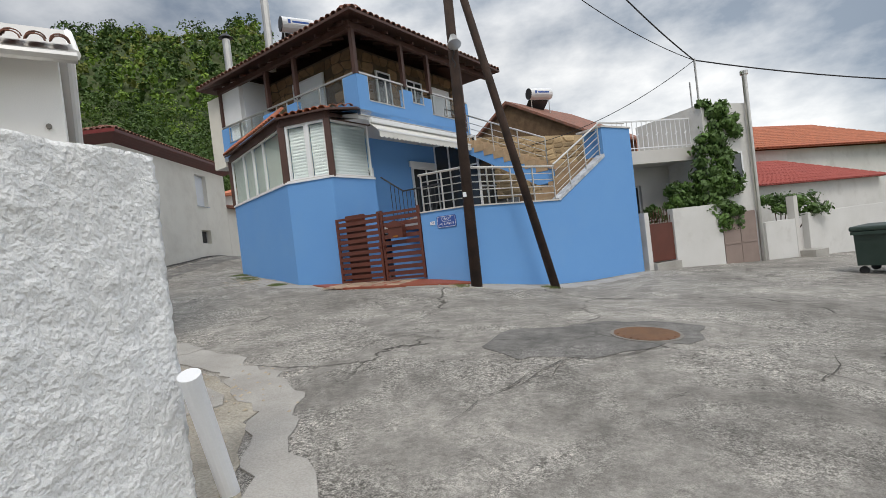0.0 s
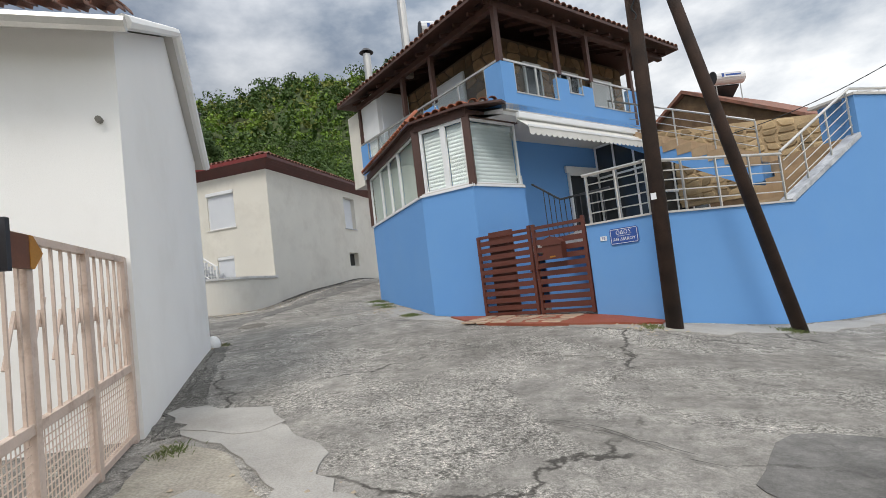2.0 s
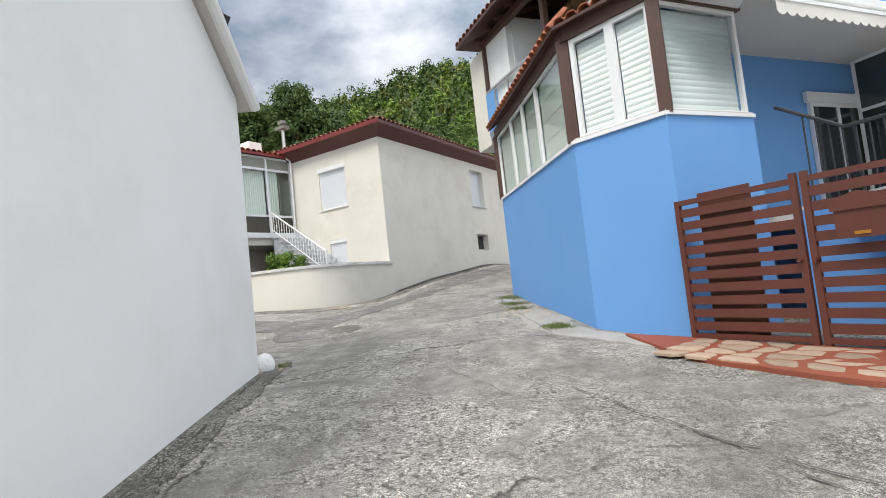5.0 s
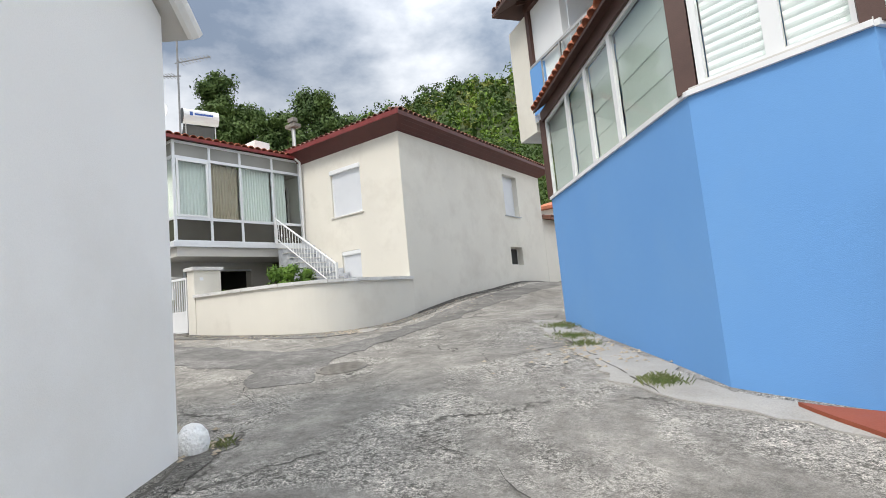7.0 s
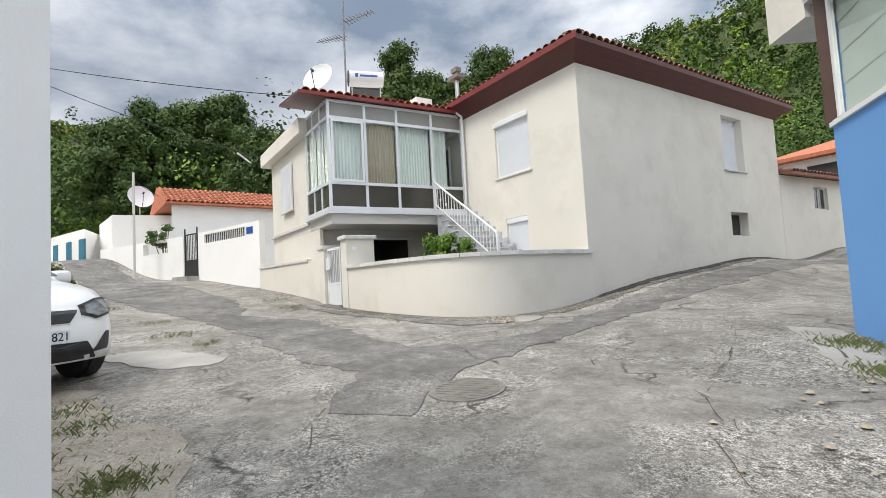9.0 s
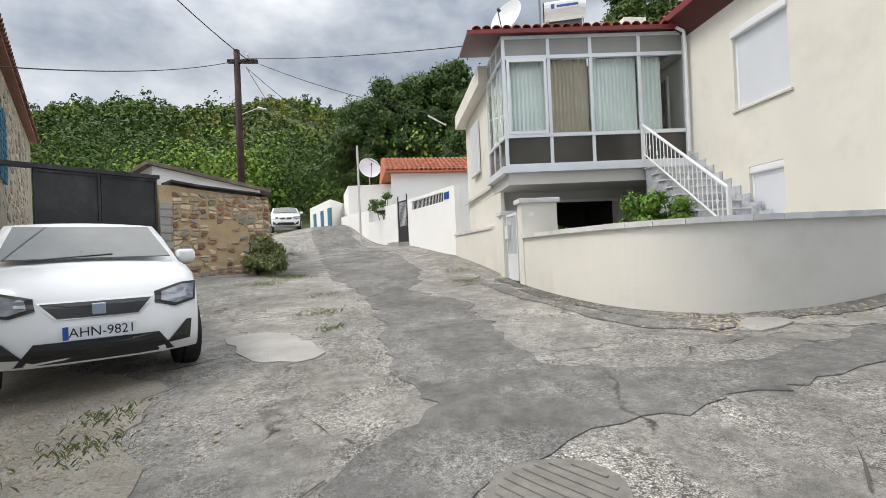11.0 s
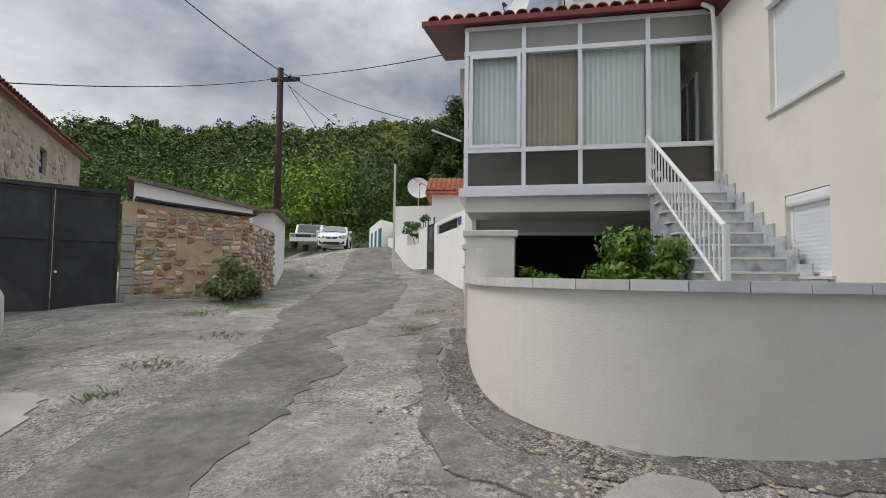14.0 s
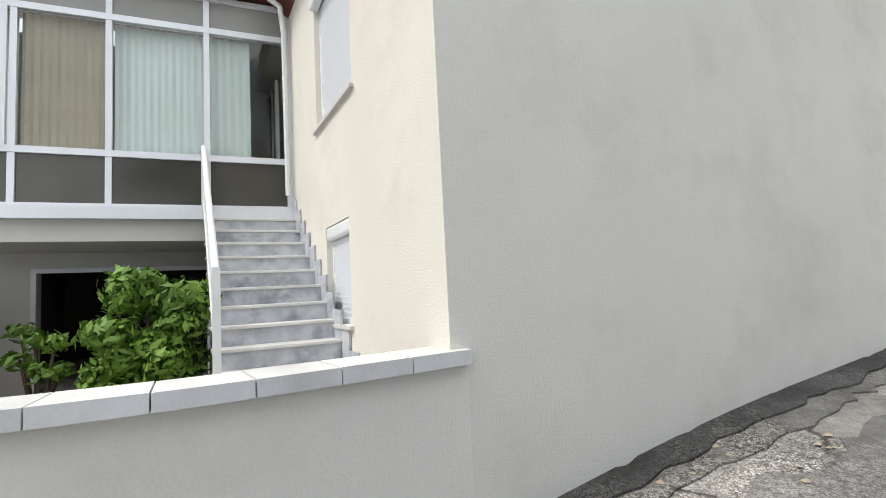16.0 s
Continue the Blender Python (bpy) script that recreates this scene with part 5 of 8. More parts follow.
court = thing("entry_court", (-0.8, 13.4, 0.7), "blue painted entry court wall behind the gate", "wall")
part("wall", B(0.3, 1.6, 0, 0.2, 0.6, 2.2, along((-1.7, 14.5), (0.1, 13.2))), M_BLUE, court)


# ---- timber pole with its strut and lamp ----
pole = thing("utility_pole", (0.64, 10.83, 0.3), "dark brown timber utility pole with a leaning strut", "utility pole")
part("pole", R((0.64, 10.83, 0.2), (0.76, 10.66, 9.4), 0.125, 14, 0.095), M_POLE, pole, smooth=True)
part("strut", R((2.56, 11.70, 0.1), (0.86, 10.72, 7.7), 0.105, 14, 0.085), M_POLE, pole, smooth=True)
part("lamp_bracket", R((0.70, 10.72, 5.85), (0.72, 10.48, 5.75), 0.02, 6), M_DARKMETAL, pole)
lampb = bmesh.new()
rod(lampb, (0.725, 10.55, 5.85), (0.73, 10.44, 5.62), 0.06, 12, 0.15)
part("lamp_shade", lampb, M_STEEL, pole)
bm = bmesh.new()
for j in range(14):
    z = 5.2 + 0.05 * j
    rod(bm, (0.69 + 0.03 * math.sin(j * 1.3), 10.56, z), (0.69 + 0.03 * math.sin(j * 1.3 + 1.3), 10.56, z + 0.055), 0.012, 6)
part("coiled_cable", bm, M_WIRE, pole)
part("tag", B(0.56, 0.64, 10.675, 10.69, 2.45, 2.55), M_SIGNWHITE, pole)

# ---- cream house: main block ----
cream = thing("cream_house", (-16.5, 22.0, 1.6), "two-storey cream stucco house with dark red eaves and roller shutters", "house")
fm = along((-16.65, 19.2), (-12.24, 19.2))
sm = along((-12.24, 19.2), (-12.24, 28.9))
w1 = (1.48, 2.79, 4.77, 6.27)
w2 = (1.75, 2.57, 2.66, 3.64)
bm = bmesh.new()
wall(bm, fm, 4.41, 0.9, 6.9, 0.3, [w1, w2])
part("front_wall", bm, M_CREAM, cream)
w3, w4 = (6.25, 7.45, 4.9, 6.55), (6.35, 7.35, 2.94, 3.65)
bm = bmesh.new()
wall(bm, along((-12.24, 19.5), (-12.24, 28.9)), 9.4, 0.9, 6.9, 0.3, [(a - 0.3, b - 0.3, c, d) for a, b, c, d in (w3, w4)])
part("side_wall", bm, M_CREAM, cream)
part("back_wall", B(-22.9, -12.54, 28.6, 28.9, 0.9, 6.9), M_CREAM, cream)
for mm_, w in ((fm, w1), (fm, w2)):
    f = window(cream, mm_, w[0], w[1], w[2], w[3], M_PVC, (), M_SHUTTER, 0.06, 0.05, 0.04, M_GREYW, M_SHUTTER)
part("shutter_box", B(w2[0], w2[1], 0.0, 0.13, 3.50, 3.64, fm, bevel=0.03), M_PVC, cream)
part("shutter_box", B(w1[0] - 0.02, w1[1] + 0.02, -0.05, 0.05, 6.16, 6.30, fm, bevel=0.02), M_PVC, cream)
window(cream, sm, w3[0], w3[1], w3[2], w3[3], M_PVC, (), M_SHUTTER, 0.2, 0.05, 0.05, M_MARBLE, M_SHUTTER)
# the small lower window's pane has the room's shade as its colour
window(cream, sm, w4[0], w4[1], w4[2], w4[3], M_GREYW, (), M_INSIDE_SHADE, 0.22, 0.05)
# eaves and hip roof
bm = bmesh.new()
ring0 = [(-16.9, 19.2), (-12.24, 19.2), (-12.24, 28.9), (-16.9, 28.9)]
ring1 = [(-17.2, 18.78), (-11.82, 18.78), (-11.82, 29.4), (-17.2, 29.4)]
a = [bm.verts.new((x, y, 6.86)) for x, y in ring0]
b = [bm.verts.new((x, y, 7.16)) for x, y in ring1]
c = [bm.verts.new((x, y, 7.28)) for x, y in ring1]
t0 = [bm.verts.new((-14.6, 21.4, 8.25)), bm.verts.new((-14.6, 26.8, 8.25))]
for k in range(4):
    bm.faces.new((a[k], a[(k + 1) % 4], b[(k + 1) % 4], b[k]))
    bm.faces.new((b[k], b[(k + 1) % 4], c[(k + 1) % 4], c[k]))
bm.faces.new((c[0], c[1], t0[0]))
bm.faces.new((c[1], c[2], t0[1], t0[0]))
bm.faces.new((c[2], c[3], t0[1]))
bm.faces.new((c[3], c[0], t0[0], t0[1]))
bm.faces.new(a[::-1])
cream_roof = part("roof", bm, M_EAVE, cream)
for j in range(3):
    z = 6.92 + 0.085 * j
    o = 0.06 + 0.12 * j
    part("eave_board", B(-0.05, 9.9 + o, -o - 0.03, -o, z, z + 0.05, sm), M_EAVE, cream)
part("verge_board", B(-16.9 + 16.65, 4.41 + 0.44, -0.46, -0.42, 7.16, 7.30, fm), M_REDFASCIA, cream)
# left block
part("left_block_wall", prism(bmesh.new(), [(-23.0, 15.25), (-18.85, 15.2), (-18.85, 19.3), (-16.68, 19.3), (-16.68, 28.6), (-23.0, 28.6)], 3.73, 6.55), M_CREAM, cream)
part("left_block_wall", prism(bmesh.new(), [(-23.0, 15.25), (-20.95, 15.23), (-20.95, 28.6), (-23.0, 28.6)], 0.9, 3.729), M_CREAM, cream)
part("left_block_wall", prism(bmesh.new(), [(-20.95, 15.23), (-18.1, 15.2), (-18.1, 15.29), (-20.95, 15.33)], 0.9, 3.729), M_CREAM, cream)
part("parapet_band", prism(bmesh.new(), [(-23.35, 14.95), (-18.7, 14.9), (-18.7, 19.0), (-16.95, 19.0), (-16.95, 28.6), (-23.35, 28.6)], 6.56, 7.0), M_CREAM, cream)
part("awning_pole", R((-23.3, 14.6, 6.72), (-22.0, 13.9, 6.68), 0.03, 8), M_PVC, cream)
part("string_course", B(-23.05, -18.86, 15.13, 15.2, 3.9, 3.98), M_GREYW, cream)
lw = along((-23.0, 15.2), (-18.85, 15.2))
f = window(cream, lw @ Matrix.Translation((0, -0.06, 0)), 1.5, 2.6, 4.6, 6.1, M_PVC, (), M_SHUTTER, 0.0, 0.05, 0.03, M_GREYW, M_SHUTTER)
# glazed enclosure on its slab
G0, G1 = (-16.98, 15.1), (-16.65, 19.2)
em = along(G0, G1)
el = span(G0, G1)
part("enclosure_slab", prism(bmesh.new(), [(-16.92, 15.02), (-16.58, 19.2), (-18.85, 19.2), (-18.9, 15.05)], 3.98, 4.13), M_ALU, cream)
part("slab_underside", prism(bmesh.new(), [(-17.02, 15.15), (-16.72, 19.2), (-18.85, 19.2), (-18.85, 15.2)], 3.72, 3.979), M_GREYW, cream)
part("porch_wall", (lambda b: wall(b, along((-18.4, 15.3), (-18.4, 19.2)), 3.9, 0.9, 3.72, 0.3, [(0.75, 3.0, 1.2, 3.46)]))(bmesh.new()), M_GREYW, cream)
# room panels behind the porch opening, shade put into their colour
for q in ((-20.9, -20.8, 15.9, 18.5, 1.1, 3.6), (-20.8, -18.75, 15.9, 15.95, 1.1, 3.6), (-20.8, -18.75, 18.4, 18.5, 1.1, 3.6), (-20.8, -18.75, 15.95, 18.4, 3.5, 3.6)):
    part("porch_room_panel", B(*q), M_INSIDE_SHADE, cream)
part("porch_frame", (lambda b: (box(b, 0.70, 0.76, -0.03, 0.05, 1.2, 3.5, along((-18.4, 15.3), (-18.4, 19.2))), box(b, 0.76, 3.0, -0.03, 0.05, 3.44, 3.5, along((-18.4, 15.3), (-18.4, 19.2))))[0])(bmesh.new()), M_ALU, cream)
for q in (0.035, 1.03, 1.97, 3.06, el - 0.035):
    part("enclosure_post", B(q - 0.035, q + 0.035, 0, 0.07, 4.13, 6.98, em), M_ALU, cream)
for z0, z1 in ((4.75, 4.83), (6.48, 6.56), (6.93, 7.0), (4.13, 4.17)):
    part("enclosure_rail", B(0, el, -0.008, 0.078, z0, z1, em), M_ALU, cream)
secs = (0.07, 0.995), (1.065, 1.935), (2.005, 3.025), (3.095, el - 0.07)
for i, (a, b) in enumerate(secs):
    part("lower_panel", B(a, b, 0.03, 0.04, 4.17, 4.75, em), M_DARKPANEL, cream)
    part("transom_panel", B(a, b, 0.03, 0.04, 6.56, 6.93, em), M_FROST, cream)
    part("pane", B(a, b, 0.03, 0.036, 4.83, 6.48, em), M_GLASS, cream).visible_shadow = False
    if i == 0:
        part("sash", (lambda q: [box(q, *k, em) for k in ((a + 0.02, a + 0.08, -0.02, 0.02, 4.83, 6.48), (b - 0.08, b - 0.02, -0.02, 0.02, 4.83, 6.48), (a + 0.08, b - 0.08, -0.02, 0.02, 4.83, 4.89), (a + 0.08, b - 0.08, -0.02, 0.02, 6.42, 6.48))] and q)(bmesh.new()), M_PVC, cream)
    c0, c1 = (a, b) if i < 3 else (a, a + 0.5)
    k = int((c1 - c0) / 0.085)
    bm = bmesh.new()
    for j in range(k):
        x = c0 + (c1 - c0) * j / k
        w = (c1 - c0) / k
        profile(bm, [(x, 0.16), (x + w * 0.5, 0.13 + 0.05 * (i != 1)), (x + w, 0.16), (x + w, 0.165), (x + w * 0.5, 0.135 + 0.05 * (i != 1)), (x, 0.165)], 4.5, 6.5, em @ Matrix(((1, 0, 0, 0), (0, 0, 1, 0), (0, 1, 0, 0), (0, 0, 0, 1))))
    part("curtain", bm, M_CURTAIN2 if i == 1 else M_CURTAIN, cream)
part("inner_wall", B(-18.84, -18.7, 15.25, 19.2, 4.13, 6.6), M_CREAM, cream)
window(cream, along((-16.75, 19.17), (-18.7, 19.17)) @ Matrix.Rotation(0, 4, 'Z') @ Matrix.Translation((0, 0.0, 0)), 0.5, 1.3, 4.2, 6.2, M_GREYW, (0.9,), M_DARKGLASS, 0.03, 0.05, name="inner_door")
# enclosure's return
rm = along((-18.85, 15.12), G0)
rl = span((-18.85, 15.12), G0)
bm = bmesh.new()
for s in (0.03, 0.65, 1.25, rl - 0.03):
    box(bm, s - 0.03, s + 0.03, 0, 0.06, 4.13, 6.98, rm)
part("enclosure_return", bm, M_ALU, cream)
for z0, z1 in ((4.75, 4.83), (6.48, 6.56), (6.93, 7.0)):
    part("enclosure_rail", B(0, rl - 0.002, -0.006, 0.066, z0, z1, rm), M_ALU, cream)
for a, b in ((0.06, 0.62), (0.68, 1.22), (1.28, rl - 0.06)):
    part("lower_panel", B(a, b, 0.025, 0.035, 4.17, 4.75, rm), M_DARKPANEL, cream)
    part("transom_panel", B(a, b, 0.025, 0.035, 6.56, 6.93, rm), M_FROST, cream)
    part("pane", B(a, b, 0.025, 0.031, 4.83, 6.48, rm), M_GLASS, cream).visible_shadow = False
    part("curtain", B(a, b, 0.12, 0.13, 4.6, 6.5, rm), M_CURTAIN, cream)
# enclosure roof
bm = bmesh.new()
profile(bm, [(-0.75, 7.0), (el - 0.02, 7.0), (el - 0.02, 7.09), (-0.75, 7.09)], -0.17, -0.11, em)
part("red_fascia", bm, M_REDFASCIA, cream)
bm = bmesh.new()
profile(bm, [(-0.11, 7.02), (2.2, 7.42), (2.2, 7.50), (-0.11, 7.08)], -0.75, el - 0.03, em @ Matrix(((0, 1, 0, 0), (1, 0, 0, 0), (0, 0, 1, 0), (0, 0, 0, 1))))
enc_roof = part("enclosure_roof", bm, M_EAVE, cream)
bm = bmesh.new()
for a, b in (((-16.55, 18.9, 7.05), (-16.45, 19.05, 6.9)), ((-16.45, 19.05, 6.9), (-16.5, 19.1, 6.55)), ((-16.5, 19.1, 6.55), (-16.55, 19.12, 4.3))):
    rod(bm, a, b, 0.035, 8)
part("downpipe", bm, M_PVC, cream)
# marble stair and railing
for k in range(1, 14):
    x0 = -16.62 + 0.25 * (k - 1)
    z = 4.13 - 0.178 * k
    st = part("stair_step", B(x0, x0 + 0.25, 18.12, 19.19, 1.2, z - 0.03), M_MARBLE, cream)
    part("skirting", B(x0, x0 + 0.25, 19.175, 19.194, z + 0.001, z + 0.27), M_MARBLE, cream)
    part("tread", B(x0 - 0.001, x0 + 0.275, 18.08, 19.192, z - 0.029, z, bevel=0.006), M_COPING, cream)
rail = part("stair_rail", R((-16.62, 18.1, 4.90), (-14.0, 18.1, 3.16), 0.03, 10), M_PVC, cream)
part("bottom_rail", R((-16.62, 18.1, 4.26), (-14.0, 18.1, 2.48), 0.02, 8), M_PVC, cream)
part("newel", B(-16.66, -16.60, 18.07, 18.13, 4.1, 4.92), M_PVC, cream)
part("newel", B(-14.03, -13.97, 18.07, 18.13, 2.2, 3.2), M_PVC, cream)
for j in range(19):
    x = -16.5 + j * 0.13
    z = 4.90 - (x + 16.62) * 0.664
    part("baluster", R((x, 18.1, z - 0.64), (x, 18.1, z), 0.011, 6), M_PVC, cream)
    if j % 2:
        part("collar", R((x, 18.1, z - 0.42), (x, 18.1, z - 0.34), 0.024, 6), M_PVC, cream)

# ---- cream garden wall, coping, piers, white gate ----
curve = [(-12.234, 19.3), (-12.08, 17.8), (-12.2, 16.75), (-12.58, 16.05), (-13.3, 15.62), (-14.5, 15.38), (-16.35, 15.22)]


def catmull(pts, n):
    out = []
    for i in range(len(pts) - 1):
        p0, p1, p2, p3 = (Vector(pts[max(0, i - 1)]), Vector(pts[i]), Vector(pts[i + 1]), Vector(pts[min(len(pts) - 1, i + 2)]))
        for j in range(n):
            t = j / n
            out.append(0.5 * (2 * p1 + (p2 - p0) * t + (2 * p0 - 5 * p1 + 4 * p2 - p3) * t * t + (3 * p1 - p0 - 3 * p2 + p3) * t ** 3))
    out.append(Vector(pts[-1]))
    return out


line = catmull(curve, 6)


def offset(line, d):
    out = []
    for i, p in enumerate(line):
        t = (line[min(i + 1, len(line) - 1)] - line[max(i - 1, 0)]).normalized()
        out.append(p + Vector((t.y, -t.x)) * d)
    return out


gw = thing("garden_wall", (-12.6, 16.2, 1.3), "low cream stucco garden wall rounding the corner, with marble coping", "wall")
inner, outer = offset(line, 0.2), line
bm = bmesh.new()
prism(bm, [tuple(p) for p in outer] + [tuple(p) for p in inner[::-1]], 0.8, 2.52)
part("wall", bm, M_CREAM, gw)
acc = [0.0]
for p, q in zip(line[:-1], line[1:]):
    acc.append(acc[-1] + (q - p).length)


def at_len(s):
    for i in range(len(line) - 1):
        if acc[i + 1] >= s or i == len(line) - 2:
            t_ = (line[i + 1] - line[i]).normalized()
            return line[i] + t_ * (s - acc[i]), Vector((t_.y, -t_.x))


n_slab = int(acc[-1] / 0.37)
for k in range(n_slab):
    s0, s1 = acc[-1] * k / n_slab + 0.004, acc[-1] * (k + 1) / n_slab - 0.004
    ring = []
    for s in (s0, (s0 + s1) / 2, s1):
        p, nn = at_len(s)
        ring.append(tuple(p - nn * 0.055))
    for s in (s1, (s0 + s1) / 2, s0):
        p, nn = at_len(s)
        ring.append(tuple(p + nn * 0.27))
    part("coping_slab", prism(bmesh.new(), ring, 2.521, 2.60 + random.uniform(-0.003, 0.003)), M_COPING, gw)
part("pier", B(-16.66, -16.3, 15.2, 15.95, 1.1, 3.24), M_CREAM, gw)
part("pier_cap", B(-16.72, -16.24, 15.14, 16.01, 3.241, 3.34, bevel=0.015), M_COPING, gw)
part("pier", B(-17.98, -17.6, 15.1, 15.5, 1.1, 3.1), M_CREAM, gw)
part("pier_cap", B(-18.03, -17.55, 15.05, 15.55, 3.101, 3.2, bevel=0.015), M_COPING, gw)
lw2 = along((-23.1, 14.75), (-17.98, 15.2))
part("wall", B(0, span((-23.1, 14.75), (-17.98, 15.2)), 0, 0.2, 1.2, 2.86, lw2), M_CREAM, gw)
part("coping_slab", B(0, 4.2, -0.04, 0.24, 2.861, 2.93, lw2), M_COPING, gw)
part("number_plate", B(-16.298, -16.29, 15.35, 15.45, 2.98, 3.06), M_SIGNWHITE, gw)
wg = thing("garden_gate", (-17.1, 15.2, 1.6), "white painted steel garden gate with vertical bars", "gate")
gm2 = along((-17.58, 15.18), (-16.68, 15.18))
bm = bmesh.new()
for q in ((0, 0.05, 0, 0.04, 1.62, 3.1), (0.85, 0.9, 0, 0.04, 1.62, 3.1), (0.05, 0.85, 0, 0.04, 1.62, 1.68), (0.05, 0.85, 0, 0.04, 3.04, 3.1), (0.05, 0.85, 0.003, 0.037, 2.15, 2.2)):
    box(bm, *q, gm2)
part("gate_frame", bm, M_PVC, wg)
part("lower_panel", B(0.05, 0.85, 0.012, 0.03, 1.68, 2.15, gm2), M_PVC, wg)
for j in range(6):
    part("bar", B(0.14 + j * 0.12, 0.165 + j * 0.12, 0.008, 0.033, 2.2, 3.04, gm2), M_PVC, wg)
part("letter_box", B(0.06, 0.32, -0.06, 0.0, 2.55, 2.85, gm2), M_PVC, wg)

# ---- on the cream roof ----
def dish(at, r, facing, label):
    d = thing("satellite_dish", at, label, "satellite dish")
    m = Matrix.Translation((0, 0, 1.0)) @ Vector(facing).to_track_quat('Z', 'Y').to_matrix().to_4x4()
    bm = bmesh.new()
    n, rings = 20, 4
    prev = None
    for k in range(rings + 1):
        rr = r * k / rings
        cur = [bm.verts.new((rr * math.cos(2 * math.pi * i / n), rr * math.sin(2 * math.pi * i / n), 0.28 * rr * rr / r)) for i in range(n)] if k else [bm.verts.new((0, 0, 0))]
        if k == 1:
            for i in range(n):
                bm.faces.new((prev[0], cur[i], cur[(i + 1) % n]))
        elif k > 1:
            for i in range(n):
                bm.faces.new((prev[i], cur[i], cur[(i + 1) % n], prev[(i + 1) % n]))
        prev = cur
    r_ = bmesh.ops.extrude_face_region(bm, geom=bm.faces[:])
    bmesh.ops.translate(bm, vec=(0, 0, -0.015), verts=[v for v in r_["geom"] if isinstance(v, bmesh.types.BMVert)])
    bm.transform(m)
    part("reflector", bm, M_SIGNWHITE, d, local=True)
    tip = m @ Vector((0, 0, r * 0.95))
    part("feed_arm", R(m @ Vector((0, -r, 0.2 * r)), tip, 0.014, 6), M_DARKMETAL, d, local=True)
    part("feed_horn", R(tip, m @ Vector((0, 0, r * 0.75)), 0.04, 8), M_DARKMETAL, d, local=True)
    part("mast", R((0, 0, 0), m @ Vector((0, 0, -0.03)), 0.03, 8), M_STEEL, d, local=True)
    return d


dish((-20.3, 16.2, 7.95), 0.55, (0.55, -0.75, 0.35), "large white satellite dish on the flat roof")
dish((-34.6, 11.6, 6.25), 0.62, (0.8, 0.25, 0.3), "large white satellite dish on a low roof")


def heater(at, turn, label):
    h = thing("solar_water_heater", at, label, "water heater", "solar water heaters", turn)
    part("tank", R((-0.6, 0.35, 1.15), (0.6, 0.35, 1.15), 0.27, 16), M_MARBLEDOT, h, local=True, smooth=False)
    part("tank_end", R((0.6, 0.35, 1.15), (0.63, 0.35, 1.15), 0.275, 16), M_DARKMETAL, h, local=True)
    part("label_plate", B(-0.42, 0.42, 0.622, 0.628, 1.08, 1.26), M_SIGNWHITE, h, local=True)
    part("maker_mark", B(0.30, 0.40, 0.629, 0.633, 1.1, 1.24), M_SIGNBLUE, h, local=True)
    part("lettering", B(-0.38, 0.24, 0.629, 0.633, 1.13, 1.2), M_SIGNBLUE, h, local=True)
    bm = bmesh.new()
    profile(bm, [(-0.85, 0.12), (0.2, 0.85), (0.2, 0.91), (-0.85, 0.18)], -0.55, 0.55, Matrix(((0, 1, 0, 0), (1, 0, 0, 0), (0, 0, 1, 0), (0, 0, 0, 1))))
    part("collector", bm, M_DARKGLASS, h, local=True)
    for x in (-0.5, 0.5):
        part("leg", R((x, 0.35, 0), (x, 0.35, 1.0), 0.02, 6), M_STEEL, h, local=True)
        part("leg", R((x, -0.8, 0), (x, -0.8, 0.2), 0.02, 6), M_STEEL, h, local=True)
    return h


heater((-20.9, 18.1, 8.25), -108, "white solar water heater with a tank on the flat roof")
heater((-4.7, 19.2, 9.2), -150, "white solar water heater above the tiled roof")
heater((5.5, 24.9, 7.15), -160, "white solar water heater on a far roof")
ant = thing("tv_antenna", (-20.5, 17.2, 7.0), "tall thin television antenna mast on the roof", "antenna")
part("mast", R((-20.5, 17.2, 6.9), (-20.5, 17.2, 12.6), 0.035, 8), M_GALV, ant)
for z, ang, n in ((11.25, 35, 9), (10.75, -150, 8)):
    a = Vector((math.cos(radians(ang)), math.sin(radians(ang)), 0.1))
    s = Vector((-a.y, a.x, 0))
    c = Vector((-20.5, 17.2, z))
    part("boom", R(c - a * 0.1, c + a * 1.2, 0.022, 6), M_GALV, ant)
    for j in range(n):
        q = c + a * (0.1 + j * 0.13)
        part("element", R(q - s * (0.24 - j * 0.012), q + s * (0.24 - j * 0.012), 0.014, 5), M_GALV, ant)
chm = thing("chimney", (-18.5, 18.9, 7.0), "low white rendered chimney", "chimney")
part("shaft", B(-18.8, -18.2, 18.6, 19.2, 6.9, 8.05), M_WHITE, chm)
fl = thing("flue", (-17.4, 19.66, 7.3), "metal flue with a boxy cowl", "flue")
part("pipe", R((-17.4, 19.66, 7.2), (-17.4, 19.66, 8.6), 0.07, 10), M_STEEL, fl)
part("cowl", B(-17.65, -17.15, 19.5, 19.8, 8.5, 8.62), M_IRON, fl)
part("cowl_top", B(-17.55, -17.25, 19.55, 19.75, 8.72, 8.86), M_IRON, fl)

# ---- neighbour up the lane ----
nb = thing("cream_outbuilding", (-14.5, 32.0, 2.4), "low cream outbuilding with a small window and tiled roof", "house")
part("wall", (lambda b: wall(b, along((-12.24, 28.92), (-11.6, 38)), 9.1, 1.2, 5.0, 0.3, [(2.2, 3.2, 3.9, 4.7)]))(bmesh.new()), M_CREAM, nb)
window(nb, along((-12.24, 28.92), (-11.6, 38)), 2.2, 3.2, 3.9, 4.7, M_GREYW, (2.7,), M_DARKGLASS, 0.1, 0.05)
